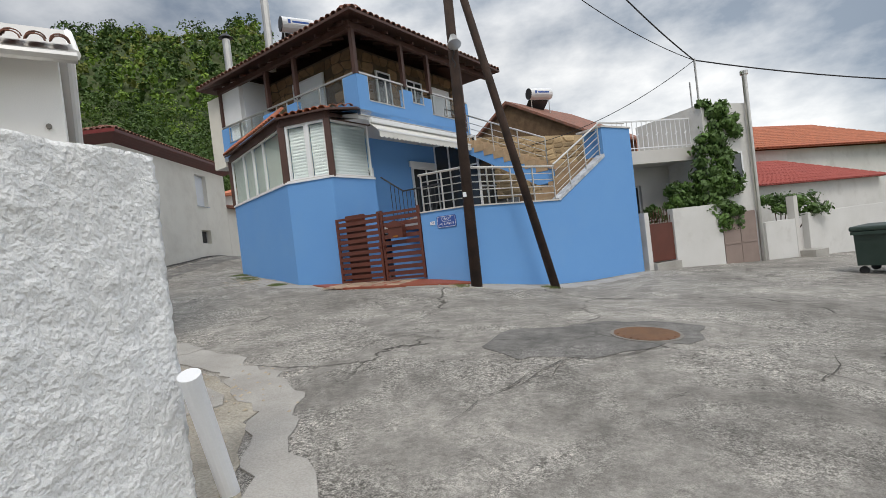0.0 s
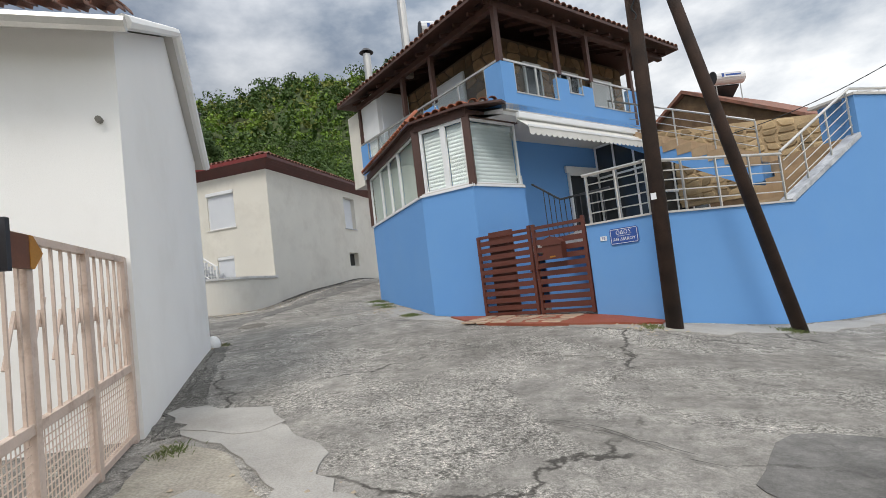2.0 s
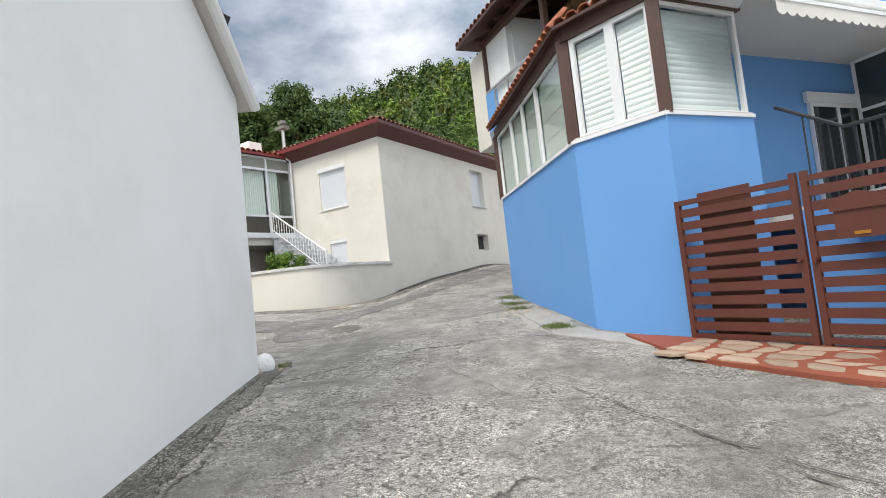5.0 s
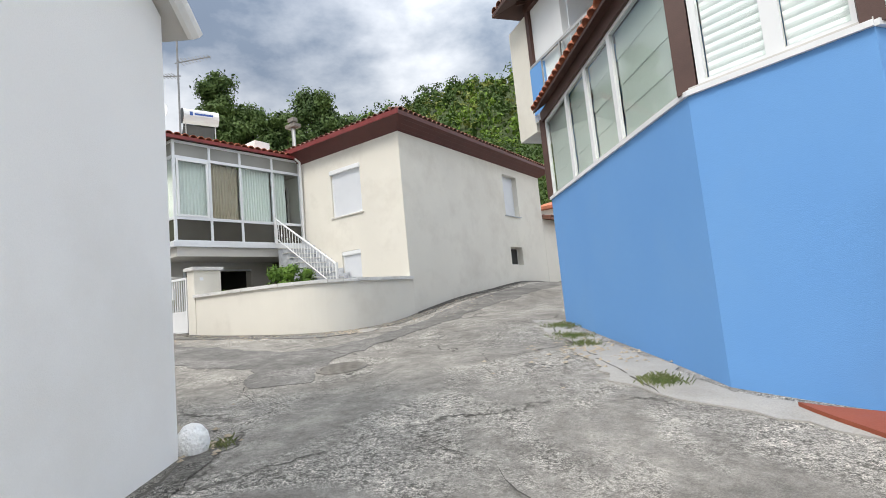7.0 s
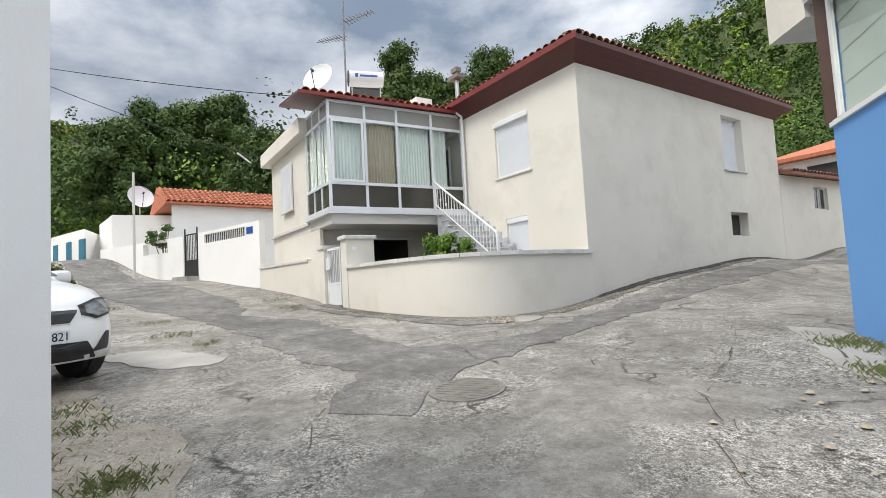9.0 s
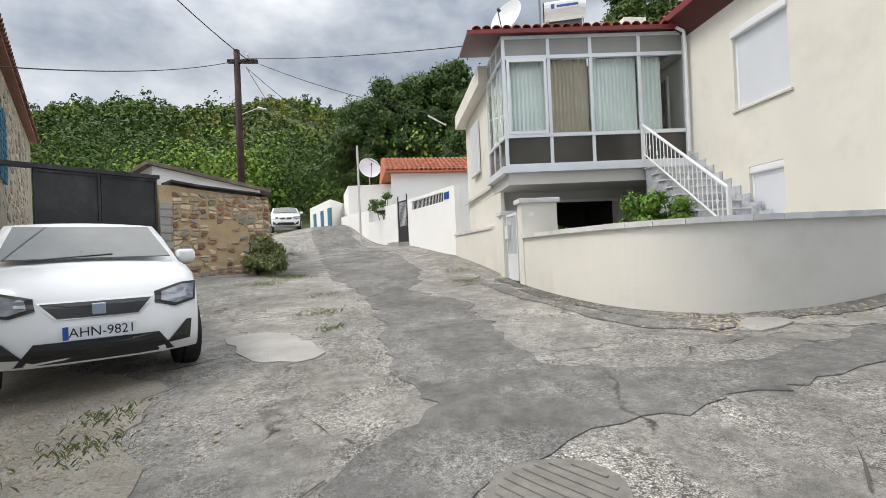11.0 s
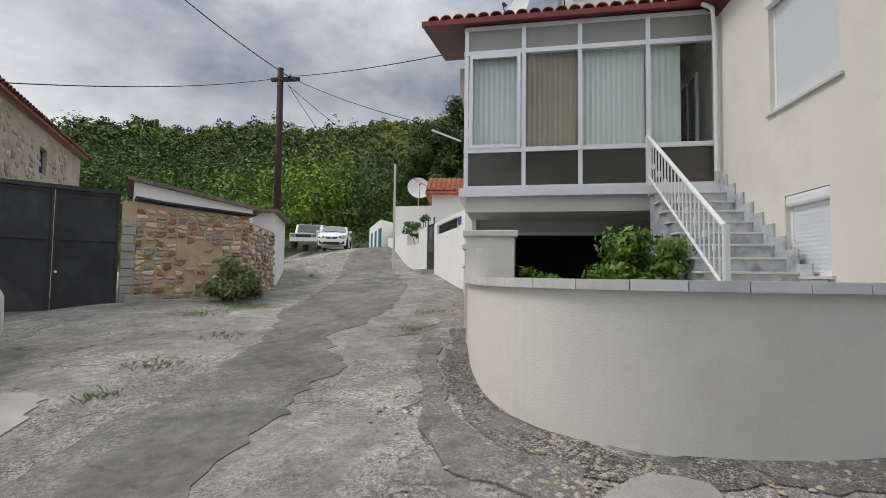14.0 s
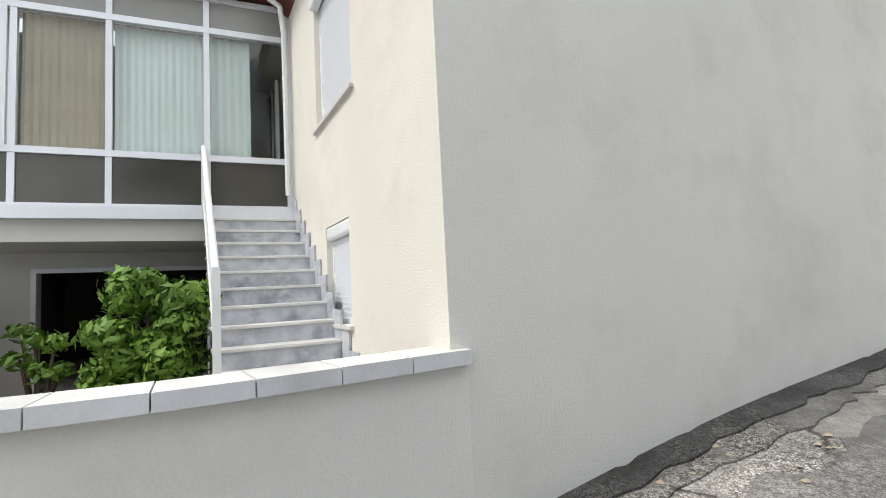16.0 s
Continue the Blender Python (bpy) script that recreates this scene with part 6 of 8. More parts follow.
part("street_plate", B(4.6, 5.1, -0.02, -0.004, 4.3, 4.6, along((-12.24, 28.92), (-11.6, 38))), M_SIGNBLUE, nb)
nb_roof = part("roof", (lambda b: profile(b, [(-0.4, 4.95), (5, 6.0), (5, 6.1), (-0.4, 5.05)], 0, 9.4, along((-12.24, 28.95), (-11.6, 38)) @ Matrix(((0, 1, 0, 0), (1, 0, 0, 0), (0, 0, 1, 0), (0, 0, 0, 1))) @ Matrix.Identity(4)))(bmesh.new()), M_TILE_OLD, nb)
fb = thing("red_roofed_house", (-14.0, 46.0, 4.0), "far white house with a red tiled roof and dark balcony", "house")
part("wall", B(-18, -9.5, 42, 50, 2.0, 7.6), M_WHITE, fb)
part("roof", (lambda b: prism(b, [(-18.6, 41.4), (-8.9, 41.4), (-8.9, 50.6), (-18.6, 50.6)], 7.6, 7.8))(bmesh.new()), M_TILE, fb)
bm = bmesh.new()
v4 = [bm.verts.new(p) for p in ((-18.6, 41.4, 7.8), (-8.9, 41.4, 7.8), (-8.9, 50.6, 7.8), (-18.6, 50.6, 7.8))]
t2 = [bm.verts.new((-15.5, 46, 9.2)), bm.verts.new((-12, 46, 9.2))]
for q in ((v4[0], v4[1], t2[1], t2[0]), (v4[1], v4[2], t2[1]), (v4[2], v4[3], t2[0], t2[1]), (v4[3], v4[0], t2[0])):
    bm.faces.new(q)
part("roof_top", bm, M_TILE, fb)
# dark block on the solid wall, painted shade of the balcony recess
part("balcony_shade_block", B(-16, -11, 41.9, 42.3, 5.6, 7.2), M_INSIDE_SHADE, fb)
# ---- white walls and houses further along the lane ----
ww = thing("white_boundary_wall", (-25.2, 13.9, 2.3), "whitewashed boundary wall with a black railing let into it", "wall")
wm2 = along((-27.4, 13.35), (-23.12, 14.78))
wlen = span((-27.4, 13.35), (-23.12, 14.78))
bm = bmesh.new()
wall(bm, wm2, wlen, 1.2, 4.62, 0.22, [(0.5, 3.6, 4.15, 4.5)])
part("wall", bm, M_WHITE, ww)
for j in range(22):
    part("bar", B(0.52 + j * 0.14, 0.545 + j * 0.14, 0.08, 0.11, 4.152, 4.498, wm2), M_DARKMETAL, ww)
part("street_plate", B(3.7, 4.1, -0.02, -0.004, 4.2, 4.45, wm2), M_SIGNBLUE, ww)
bgp = thing("iron_gate", (-27.9, 13.1, 2.7), "black wrought iron garden gate", "gate")
bm = bmesh.new()
gm3 = along((-28.4, 12.95), (-27.45, 13.33))
part("gate_frame", (lambda b: (box(b, 0, 0.05, 0, 0.04, 2.75, 4.9, gm3), box(b, 0.95, 1.0, 0, 0.04, 2.75, 4.9, gm3), box(b, 0.05, 0.95, 0, 0.04, 3.5, 3.55, gm3), box(b, 0.05, 0.95, 0, 0.04, 4.6, 4.65, gm3))[0])(bm), M_DARKMETAL, bgp)
part("sheet", B(0.05, 0.95, 0.01, 0.03, 2.78, 3.5, gm3), M_DARKMETAL, bgp)
for j in range(7):
    part("bar", B(0.1 + j * 0.125, 0.12 + j * 0.125, 0.01, 0.03, 3.55, 4.6, gm3), M_DARKMETAL, bgp)
part("step", B(-0.1, 1.1, -0.5, 0.1, 2.2, 2.86, gm3), M_CONCRETE, bgp)
wh2 = thing("white_cottage", (-31.5, 12.5, 2.8), "low whitewashed cottage behind the boundary wall", "house")
wm3 = along((-35.0, 9.9), (-28.45, 12.92))
bm = bmesh.new()
wall(bm, wm3, span((-35.0, 9.9), (-28.45, 12.92)), 1.8, 4.6, 0.25, [(4.0, 6.0, 4.0, 4.5)])
part("wall", bm, M_WHITE, wh2)
part("terrace_block", prism(bmesh.new(), [(-34.4, 10.4), (-34.05, 13.2), (-38.2, 13.4), (-38.5, 9.8)], 1.8, 6.3), M_WHITE, wh2)
part("house_block", prism(bmesh.new(), [(-31.3, 12.75), (-31.7, 18.7), (-36.6, 18.7), (-36.2, 13.25)], 1.8, 6.55), M_WHITE, wh2)
cot_roof = part("roof", (lambda b: profile(b, [(-0.35, 6.5), (2.4, 7.65), (5.2, 6.5), (5.2, 6.42), (-0.35, 6.42)], -0.3, 6.2, along((-31.3, 12.75), (-31.7, 18.7)) @ Matrix(((0, 1, 0, 0), (1, 0, 0, 0), (0, 0, 1, 0), (0, 0, 0, 1)))))(bmesh.new()), M_TILE, wh2)
part("upper_block", B(-25.5, -23.0, 16.0, 20, 1.8, 7.4), M_WHITE, wh2)
wh3 = thing("white_house", (-38, 9.5, 3.4), "small far white house with blue doors", "house")
part("wall", prism(bmesh.new(), [(-41.5, 7.2), (-36.2, 9.2), (-38.6, 9.7), (-42.5, 11)], 2.0, 5.8), M_WHITE, wh3)
for s in (1.2, 3.2, 5.0):
    part("door", B(s, s + 0.7, -0.04, 0.05, 3.4, 5.3, along((-41.5, 7.2), (-36.2, 9.2))), M_TEAL, wh3)
lp = thing("lamp_post", (-30.2, 11.2, 3.0), "plain grey metal post by the lane", "post")
part("post", R((-30.2, 11.2, 2.7), (-30.2, 11.2, 7.6), 0.05, 8), M_GREYW, lp)

# ---- far timber pole with a lamp arm ----
up = thing("utility_pole", (-29.6, 6.0, 3.0), "brown timber utility pole with a street lamp arm", "utility pole")
part("pole", R((-29.6, 6.0, 2.6), (-29.3, 6.1, 11.8), 0.17, 12, 0.13), M_POLE, up, smooth=True)
part("crossbar", B(-29.35, -29.2, 5.7, 7.0, 11.2, 11.35), M_POLE, up)
part("lamp_arm", R((-29.4, 6.1, 8.9), (-29.15, 7.0, 9.15), 0.025, 6), M_STEEL, up)
part("lamp_head", R((-29.15, 6.95, 9.14), (-29.1, 7.35, 9.05), 0.07, 8, 0.04), M_STEEL, up)
for z in (11.5, 11.6):
    part("insulator", R((-29.2, 6.6, 11.35), (-29.2, 6.6, z), 0.05, 8), M_SIGNWHITE, up)

# ---- stone house, annex, black gate, rubble wall ----
HC = (-16.6, 5.0)
HD = (-26.0, -0.4)
sh = thing("stone_house", (-20.0, 1.0, 1.9), "old mud-rendered stone house with tiled eave and blue shutters", "house")
hm = along(HC, HD)
hl = span(HC, HD)
hn_ = Vector((HC[1] - HD[1], -(HC[0] - HD[0]), 0)).normalized()
H2 = (HC[0] + hn_.x * 6, HC[1] + hn_.y * 6)
hg = along(H2, HC)
bm = bmesh.new()
wall(bm, hm, hl, 1.0, 6.95, 0.5, [(1.35, 2.35, 4.35, 5.95), (6.2, 6.9, 5.6, 6.4)])
stone_side = part("side_wall", bm, M_MUD, sh)
bm = bmesh.new()
profile(bm, [(0, 1.0), (5.98, 1.0), (5.98, 6.95), (3.0, 8.6), (0, 6.95)], 0.002, 0.5, hg)
stone_gable = part("gable_wall", bm, M_MUD, sh)
w = window(sh, hm, 1.35, 2.35, 4.35, 5.95, M_TEAL, (1.85,), M_DARKGLASS, 0.12, 0.07)
for a in (1.22, 1.95):
    leaf = part("shutter_leaf", B(a, a + 0.5, -0.06, -0.02, 4.3, 5.95, hm), M_TEAL, w)
    for j in range(9):
        part("louvre", B(a + 0.07, a + 0.43, -0.075, -0.06, 4.45 + j * 0.16, 4.53 + j * 0.16, hm), M_TEAL, leaf)
window(sh, hm, 6.2, 6.9, 5.6, 6.4, M_TEAL, (), M_DARKGLASS, 0.1, 0.06)
bm = bmesh.new()
profile(bm, [(-0.2, 7.0), (3.0, 8.7), (3.0, 8.78), (-0.2, 7.08)], -0.4, hl + 0.3, hm @ Matrix(((0, 1, 0, 0), (1, 0, 0, 0), (0, 0, 1, 0), (0, 0, 0, 1))))
sh_roof = part("roof", bm, M_TILE_OLD, sh)
part("wire_bracket", R(hg @ Vector((5.9, -0.05, 6.3)), hg @ Vector((5.9, -0.05, 3.6)), 0.02, 6), M_SIGNWHITE, sh)
an = thing("white_annex", (-15.8, 4.4, 1.4), "small whitewashed annex with a tiled eave", "house")
am_ = along((-13.2, 1.0), (-15.9, 5.35))
bm = bmesh.new()
prism(bm, [(-13.2, 1.0), (-15.9, 5.35), (-16.5, 4.9), (-19, 1.0), (-17, -2)][::-1], 0.8, 4.55)
part("wall", bm, M_WHITE, an)
bm = bmesh.new()
box(bm, -0.1, span((-13.2, 1.0), (-15.9, 5.35)) + 0.15, -0.22, 1.5, 4.56, 4.66, am_)
an_roof = part("roof", bm, M_TILE_OLD, an)

mg = thing("sheet_metal_gate", (-18.4, 6.0, 1.8), "tall weathered black sheet-metal gate", "gate")
mm_ = along((-19.28, 6.81), (-17.45, 5.2)) @ Matrix.Rotation(0, 4, 'Z')
gl2 = span((-19.28, 6.81), (-17.45, 5.2))
for a, b in ((0.0, gl2 * 0.5 - 0.01), (gl2 * 0.5 + 0.01, gl2)):
    leaf = part("gate_leaf", B(a, b, -0.02, 0.02, 1.75, 4.42, mm_), M_BLACKGATE, mg)
    bm = bmesh.new()
    for q in ((a, a + 0.05, 0.02, 0.05, 1.75, 4.42), (b - 0.05, b, 0.02, 0.05, 1.75, 4.42), (a + 0.05, b - 0.05, 0.02, 0.05, 3.3, 3.36), (a + 0.05, b - 0.05, 0.02, 0.05, 4.36, 4.42)):
        box(bm, *q, mm_)
    part("stiffener", bm, M_BLACKGATE, leaf)
part("lintel", B(-0.05, gl2 + 0.6, -0.1, 0.1, 4.43, 4.52, mm_), M_BLACKGATE, mg)
part("lock", R(mm_ @ Vector((1.15, 0.05, 2.6)), mm_ @ Vector((1.15, 0.08, 2.6)), 0.03, 8), M_SIGNWHITE, mg)

rw = thing("rubble_wall", (-20.2, 7.9, 1.9), "old rubble stone wall in earth mortar, broken along the top", "wall")
RA, RB, RC = (-19.32, 6.85), (-21.2, 9.05), (-24.6, 8.2)
rm1, rm2 = along(RA, RB), along(RB, RC)
rl1, rl2 = span(RA, RB), span(RC, RB)
wall_a = part("wall_core", (lambda b: profile(b, [(0, 1.3), (rl1, 1.3), (rl1, 4.12), (rl1 * 0.5, 4.2), (0.35, 4.3), (0, 4.3)], 0.0, 0.42, rm1))(bmesh.new()), M_MORTAR, rw)
wall_b = part("wall_core", B(0.0, rl2, 0.01, 0.42, 1.3, 4.0, rm2), M_MORTAR, rw)
for j in range(11):
    part("quoin", B(0.0, 0.24 + 0.05 * (j % 2), -0.05, 0.3, 1.7 + 0.2 * j, 1.885 + 0.2 * j, rm1, bevel=0.012), M_CONCRETE, rw, "pale block pier beside the gate")
part("cap_sheet", (lambda b: profile(b, [(0.25, 4.38), (0.9, 4.30), (rl1 * 0.6, 4.25), (rl1 + 0.15, 4.17), (rl1 + 0.15, 4.21), (rl1 * 0.6, 4.29), (0.9, 4.35), (0.25, 4.43)], -0.14, 0.6, rm1))(bmesh.new()), M_BLACKGATE, rw)
part("block", B(0.1, 0.75, -0.3, -0.06, 1.75, 2.06, rm1, bevel=0.02), M_CONCRETE, rw)
part("board", B(0.5, 2.6, -0.38, -0.22, 1.86, 1.96, rm1, bevel=0.01), M_CONCRETE, rw, "pale timber lying at the wall foot")
lt = thing("lean_to", (-22.5, 6.5, 2.2), "white rendered lean-to with a sloping tiled roof", "shed")
LA, LBk = (-20.5, 6.2), (-22.35, 8.55)
lm2 = along(LA, LBk)
ll2 = span(LA, LBk)
part("wall", (lambda b: profile(b, [(0, 1.6), (ll2, 1.6), (ll2, 4.5), (0, 5.0)], 0.0, 3.0, lm2))(bmesh.new()), M_WHITE, lt)
lt_roof = part("roof", (lambda b: profile(b, [(-0.15, 5.03), (ll2 + 0.3, 4.45), (ll2 + 0.3, 4.55), (-0.15, 5.13)], -0.12, 3.2, lm2))(bmesh.new()), M_ROOFGREY, lt)
part("side_wall", prism(bmesh.new(), [(-24.65, 8.15), (-28.2, 7.0), (-27.6, 5.0), (-24.2, 6.0)], 1.8, 4.7), M_WHITE, lt)
part("side_roof", prism(bmesh.new(), [(-24.4, 8.4), (-28.5, 7.1), (-27.8, 4.8), (-24.0, 5.8)], 4.701, 4.8), M_ROOFGREY, lt)

# ---- right side: grey house with a vine, gate, garage; red roofs beyond ----
NA, NB = (6.12, 14.9), (10.7, 16.5)
nm = along(NA, NB)
gh = thing("grey_house", (8.5, 17.0, -0.2), "pale grey two-storey house with a railed roof terrace", "house")
part("upper_wall", (lambda b: wall(b, along((5.6, 16.6), (9.0, 17.75)), 3.6, -0.8, 3.6, 0.3, [(0.7, 1.5, 0.6, 2.7), (2.6, 3.3, 1.7, 2.7)]))(bmesh.new()), M_GREYW, gh)
window(gh, along((5.6, 16.6), (9.0, 17.75)), 0.7, 1.5, 0.6, 2.7, M_PVC, (), M_DARKGLASS, 0.1, 0.05, name="door")
window(gh, along((5.6, 16.6), (9.0, 17.75)), 2.6, 3.3, 1.7, 2.7, M_PVC, (), M_DARKGLASS, 0.02, 0.07)
part("terrace_slab", prism(bmesh.new(), [(5.6, 15.6), (8.9, 16.45), (9.3, 20), (5.6, 20)], 3.3, 3.72), M_GREYW, gh)
part("side_block", (lambda b: wall(b, along((8.75, 15.95), (10.75, 16.65)), 2.1, -0.8, 5.0, 3.0, []))(bmesh.new()), M_OLDWHITE, gh)
window(gh, along((8.75, 15.95), (10.75, 16.65)) @ Matrix.Translation((0, -0.06, 0)), 1.0, 1.5, 2.3, 3.4, M_PVC, (), M_DARKGLASS, 0.0, 0.06)
tr = thing("terrace_railing", (7.2, 15.9, 3.72), "white wrought iron terrace railing", "railing")
for p, q in (((5.65, 15.65), (8.85, 16.5)),):
    mm2 = along(p, q)
    ll = span(p, q)
    part("top_rail", B(0, ll, 0, 0.04, 4.66, 4.7, mm2), M_PVC, tr)
    part("bottom_rail", B(0, ll, 0, 0.04, 3.8, 3.83, mm2), M_PVC, tr)
    for j in range(18):
        x = 0.1 + j * (ll - 0.2) / 17
        part("bar", R(mm2 @ Vector((x, 0.02, 3.72)), mm2 @ Vector((x, 0.02, 4.66)), 0.012, 5), M_PVC, tr)
        if j % 2:
            part("scroll", R(mm2 @ Vector((x - 0.05, 0.02, 4.2)), mm2 @ Vector((x + 0.05, 0.02, 4.28)), 0.012, 5), M_PVC, tr)
fw = thing("front_wall", (8.0, 15.4, -0.1), "white rendered front garden wall with a brown sheet gate", "wall")
part("pier", B(0.0, 0.16, 0, 0.25, -0.6, 1.72, nm), M_OLDWHITE, fw)
part("wall", B(1.1, 3.05, 0, 0.22, -0.8, 1.75, nm), M_OLDWHITE, fw)
part("step", B(0.16, 1.1, -0.15, 0.3, -0.6, 0.16, nm), M_CONCRETE, fw)
sgate = thing("sheet_gate", tuple(nm @ Vector((0.6, 0.05, 0.2))), "brown painted sheet-metal garden gate with an arched scroll top", "gate")
part("leaf", B(0.18, 1.08, 0.05, 0.09, 0.2, 1.35, nm), M_GATE, sgate)
bm = bmesh.new()
for j in range(9):
    x = 0.22 + j * 0.1
    rod(bm, nm @ Vector((x, 0.07, 1.35)), nm @ Vector((x, 0.07, 1.55 + 0.28 * math.sin(math.pi * (j + 0.5) / 9))), 0.01, 5)
part("scroll_top", bm, M_GATE, sgate)
gd = thing("garage_door", tuple(nm @ Vector((3.8, 0.1, -0.3))), "faded brown sheet-metal double garage door", "door")
for a, b in ((3.1, 3.82), (3.84, 4.55)):
    leaf = part("door_leaf", B(a, b, 0.02, 0.07, -0.6, 1.42, nm), mat("faded_brown_sheet", (0.30, 0.23, 0.2), (0.25, 0.19, 0.165), 1.5, 0.6, grain=0.04, stain=(0.2, 0.13, 0.1), stain_amt=0.5) if a < 3.5 else bpy.data.materials["faded_brown_sheet"], gd)
    part("stiffener", B(a + 0.03, b - 0.03, 0.0, 0.02, 0.4, 0.45, nm), bpy.data.materials["faded_brown_sheet"], leaf)
fp = thing("flue", tuple(nm @ Vector((4.65, 0, -0.3))), "tall steel flue pipe running up the house corner", "flue")
part("pipe", R(nm @ Vector((4.68, -0.02, -0.5)), nm @ Vector((4.68, -0.02, 5.9)), 0.075, 12), M_STEEL, fp)
part("cowl", R(nm @ Vector((4.68, -0.02, 5.9)), nm @ Vector((4.68, -0.02, 6.02)), 0.12, 12), M_STEEL, fp)
mast = thing("cable_mast", tuple(nm @ Vector((3.3, 0.6, 3.7))), "thin grey steel mast holding the cables", "mast")
part("mast", R(nm @ Vector((3.3, 0.6, 3.5)), nm @ Vector((3.3, 0.6, 6.65)), 0.035, 8), M_STEEL, mast)
part("mast", R(nm @ Vector((3.1, 0.7, 3.5)), nm @ Vector((3.1, 0.7, 5.9)), 0.025, 8), M_STEEL, mast)
vine = thing("climbing_vine", tuple(nm @ Vector((3.0, 0.3, 0))), "green climbing vine hanging over the wall and house corner", "vine")
cs = []
rng = random.Random(5)
for j in range(76):
    z = 1.0 + 4.0 * j / 75
    x = 3.25 + 0.25 * math.sin(j * 0.9) + rng.uniform(-0.42, 0.42) + (0.3 if z > 4 else 0)
    p = nm @ Vector((x, 0.05 + rng.uniform(-0.1, 0.25), z))
    cs.append((p.x, p.y, p.z, rng.uniform(0.16, 0.34)))
ob = hung("foliage", leaf_mesh("vine_leaves", cs, 0.095, 0.8, 150, M_VINE), None)
ob.parent = vine
ob.matrix_parent_inverse = vine.matrix_basis.inverted()
part("stem", R(nm @ Vector((3.1, 0.15, -0.3)), nm @ Vector((3.3, 0.2, 4.4)), 0.04, 7), M_BARK, vine)
shb = thing("shrub", tuple(nm @ Vector((2.0, 0.6, 0))), "dark reddish-green shrub behind the front wall", "shrub")
cs = []
for j in range(22):
    p = nm @ Vector((rng.uniform(1.0, 3.0), rng.uniform(0.35, 0.9), rng.uniform(1.3, 2.45)))
    cs.append((p.x, p.y, p.z, rng.uniform(0.15, 0.3)))
ob = hung("foliage", leaf_mesh("shrub_leaves", cs, 0.075, 0.8, 130, M_VINE), None)
ob.parent = shb
ob.matrix_parent_inverse = shb.matrix_basis.inverted()
part("stem", R(nm @ Vector((2.0, 0.6, -0.3)), nm @ Vector((2.0, 0.6, 2.0)), 0.03, 7), M_BARK, shb)
rw2 = thing("white_boundary_wall", (13.5, 18.2, -0.4), "weathered white boundary wall with a narrow gateway", "wall")
m3 = along((10.9, 16.7), (19.0, 20.6))
part("wall", B(0.0, 1.7, 0, 0.22, -1.2, 0.95, m3), M_OLDWHITE, rw2)
part("wall", B(2.5, 9.0, 0, 0.22, -1.4, 1.1, m3), M_OLDWHITE, rw2)
part("gate_pier", B(1.72, 1.95, 0, 0.25, -1.2, 1.75, m3), M_GREYW, rw2)
part("step", B(1.8, 2.6, -0.5, 0.2, -1.2, -0.2, m3), M_CONCRETE, rw2)
lowh = thing("red_roofed_cottage", (16.0, 22.0, -0.5), "low white cottage under a red hipped roof", "house")
part("wall", prism(bmesh.new(), [(12.0, 19.4), (21.0, 23.6), (18.5, 29), (9.5, 24.8)], -1.5, 2.3), M_OLDWHITE, lowh)
bm = bmesh.new()
v4 = [bm.verts.new(p) for p in ((11.6, 18.9, 2.3), (21.6, 23.5, 2.3), (18.8, 29.5, 2.3), (8.9, 24.9, 2.3))]
t2 = [bm.verts.new((13.0, 23.3, 3.7)), bm.verts.new((17.5, 25.4, 3.7))]
for q in ((v4[0], v4[1], t2[1], t2[0]), (v4[1], v4[2], t2[1]), (v4[2], v4[3], t2[0], t2[1]), (v4[3], v4[0], t2[0])):
    bm.faces.new(q)
low_roof = part("roof", bm, mat("red_sheet_tile", (0.36, 0.075, 0.055), (0.29, 0.06, 0.045), 2, 0.7, grain=0.05, bscale=20), lowh)
bigh = thing("red_tiled_house", (22, 32, -0.5), "larger white house with an orange-red tiled roof", "house")
part("wall", prism(bmesh.new(), [(12.5, 25.5), (32, 33), (29, 42), (9.5, 34)], -1.5, 4.6), M_OLDWHITE, bigh)
bm = bmesh.new()
v4 = [bm.verts.new(p) for p in ((11.8, 24.8, 4.6), (32.8, 32.6, 4.6), (29.2, 42.6, 4.6), (8.6, 34.4, 4.6))]
t2 = [bm.verts.new((13.5, 30.9, 6.9)), bm.verts.new((27.5, 36.4, 6.9))]
for q in ((v4[0], v4[1], t2[1], t2[0]), (v4[1], v4[2], t2[1]), (v4[2], v4[3], t2[0], t2[1]), (v4[3], v4[0], t2[0])):
    bm.faces.new(q)
big_roof = part("roof", bm, M_TILE, bigh)


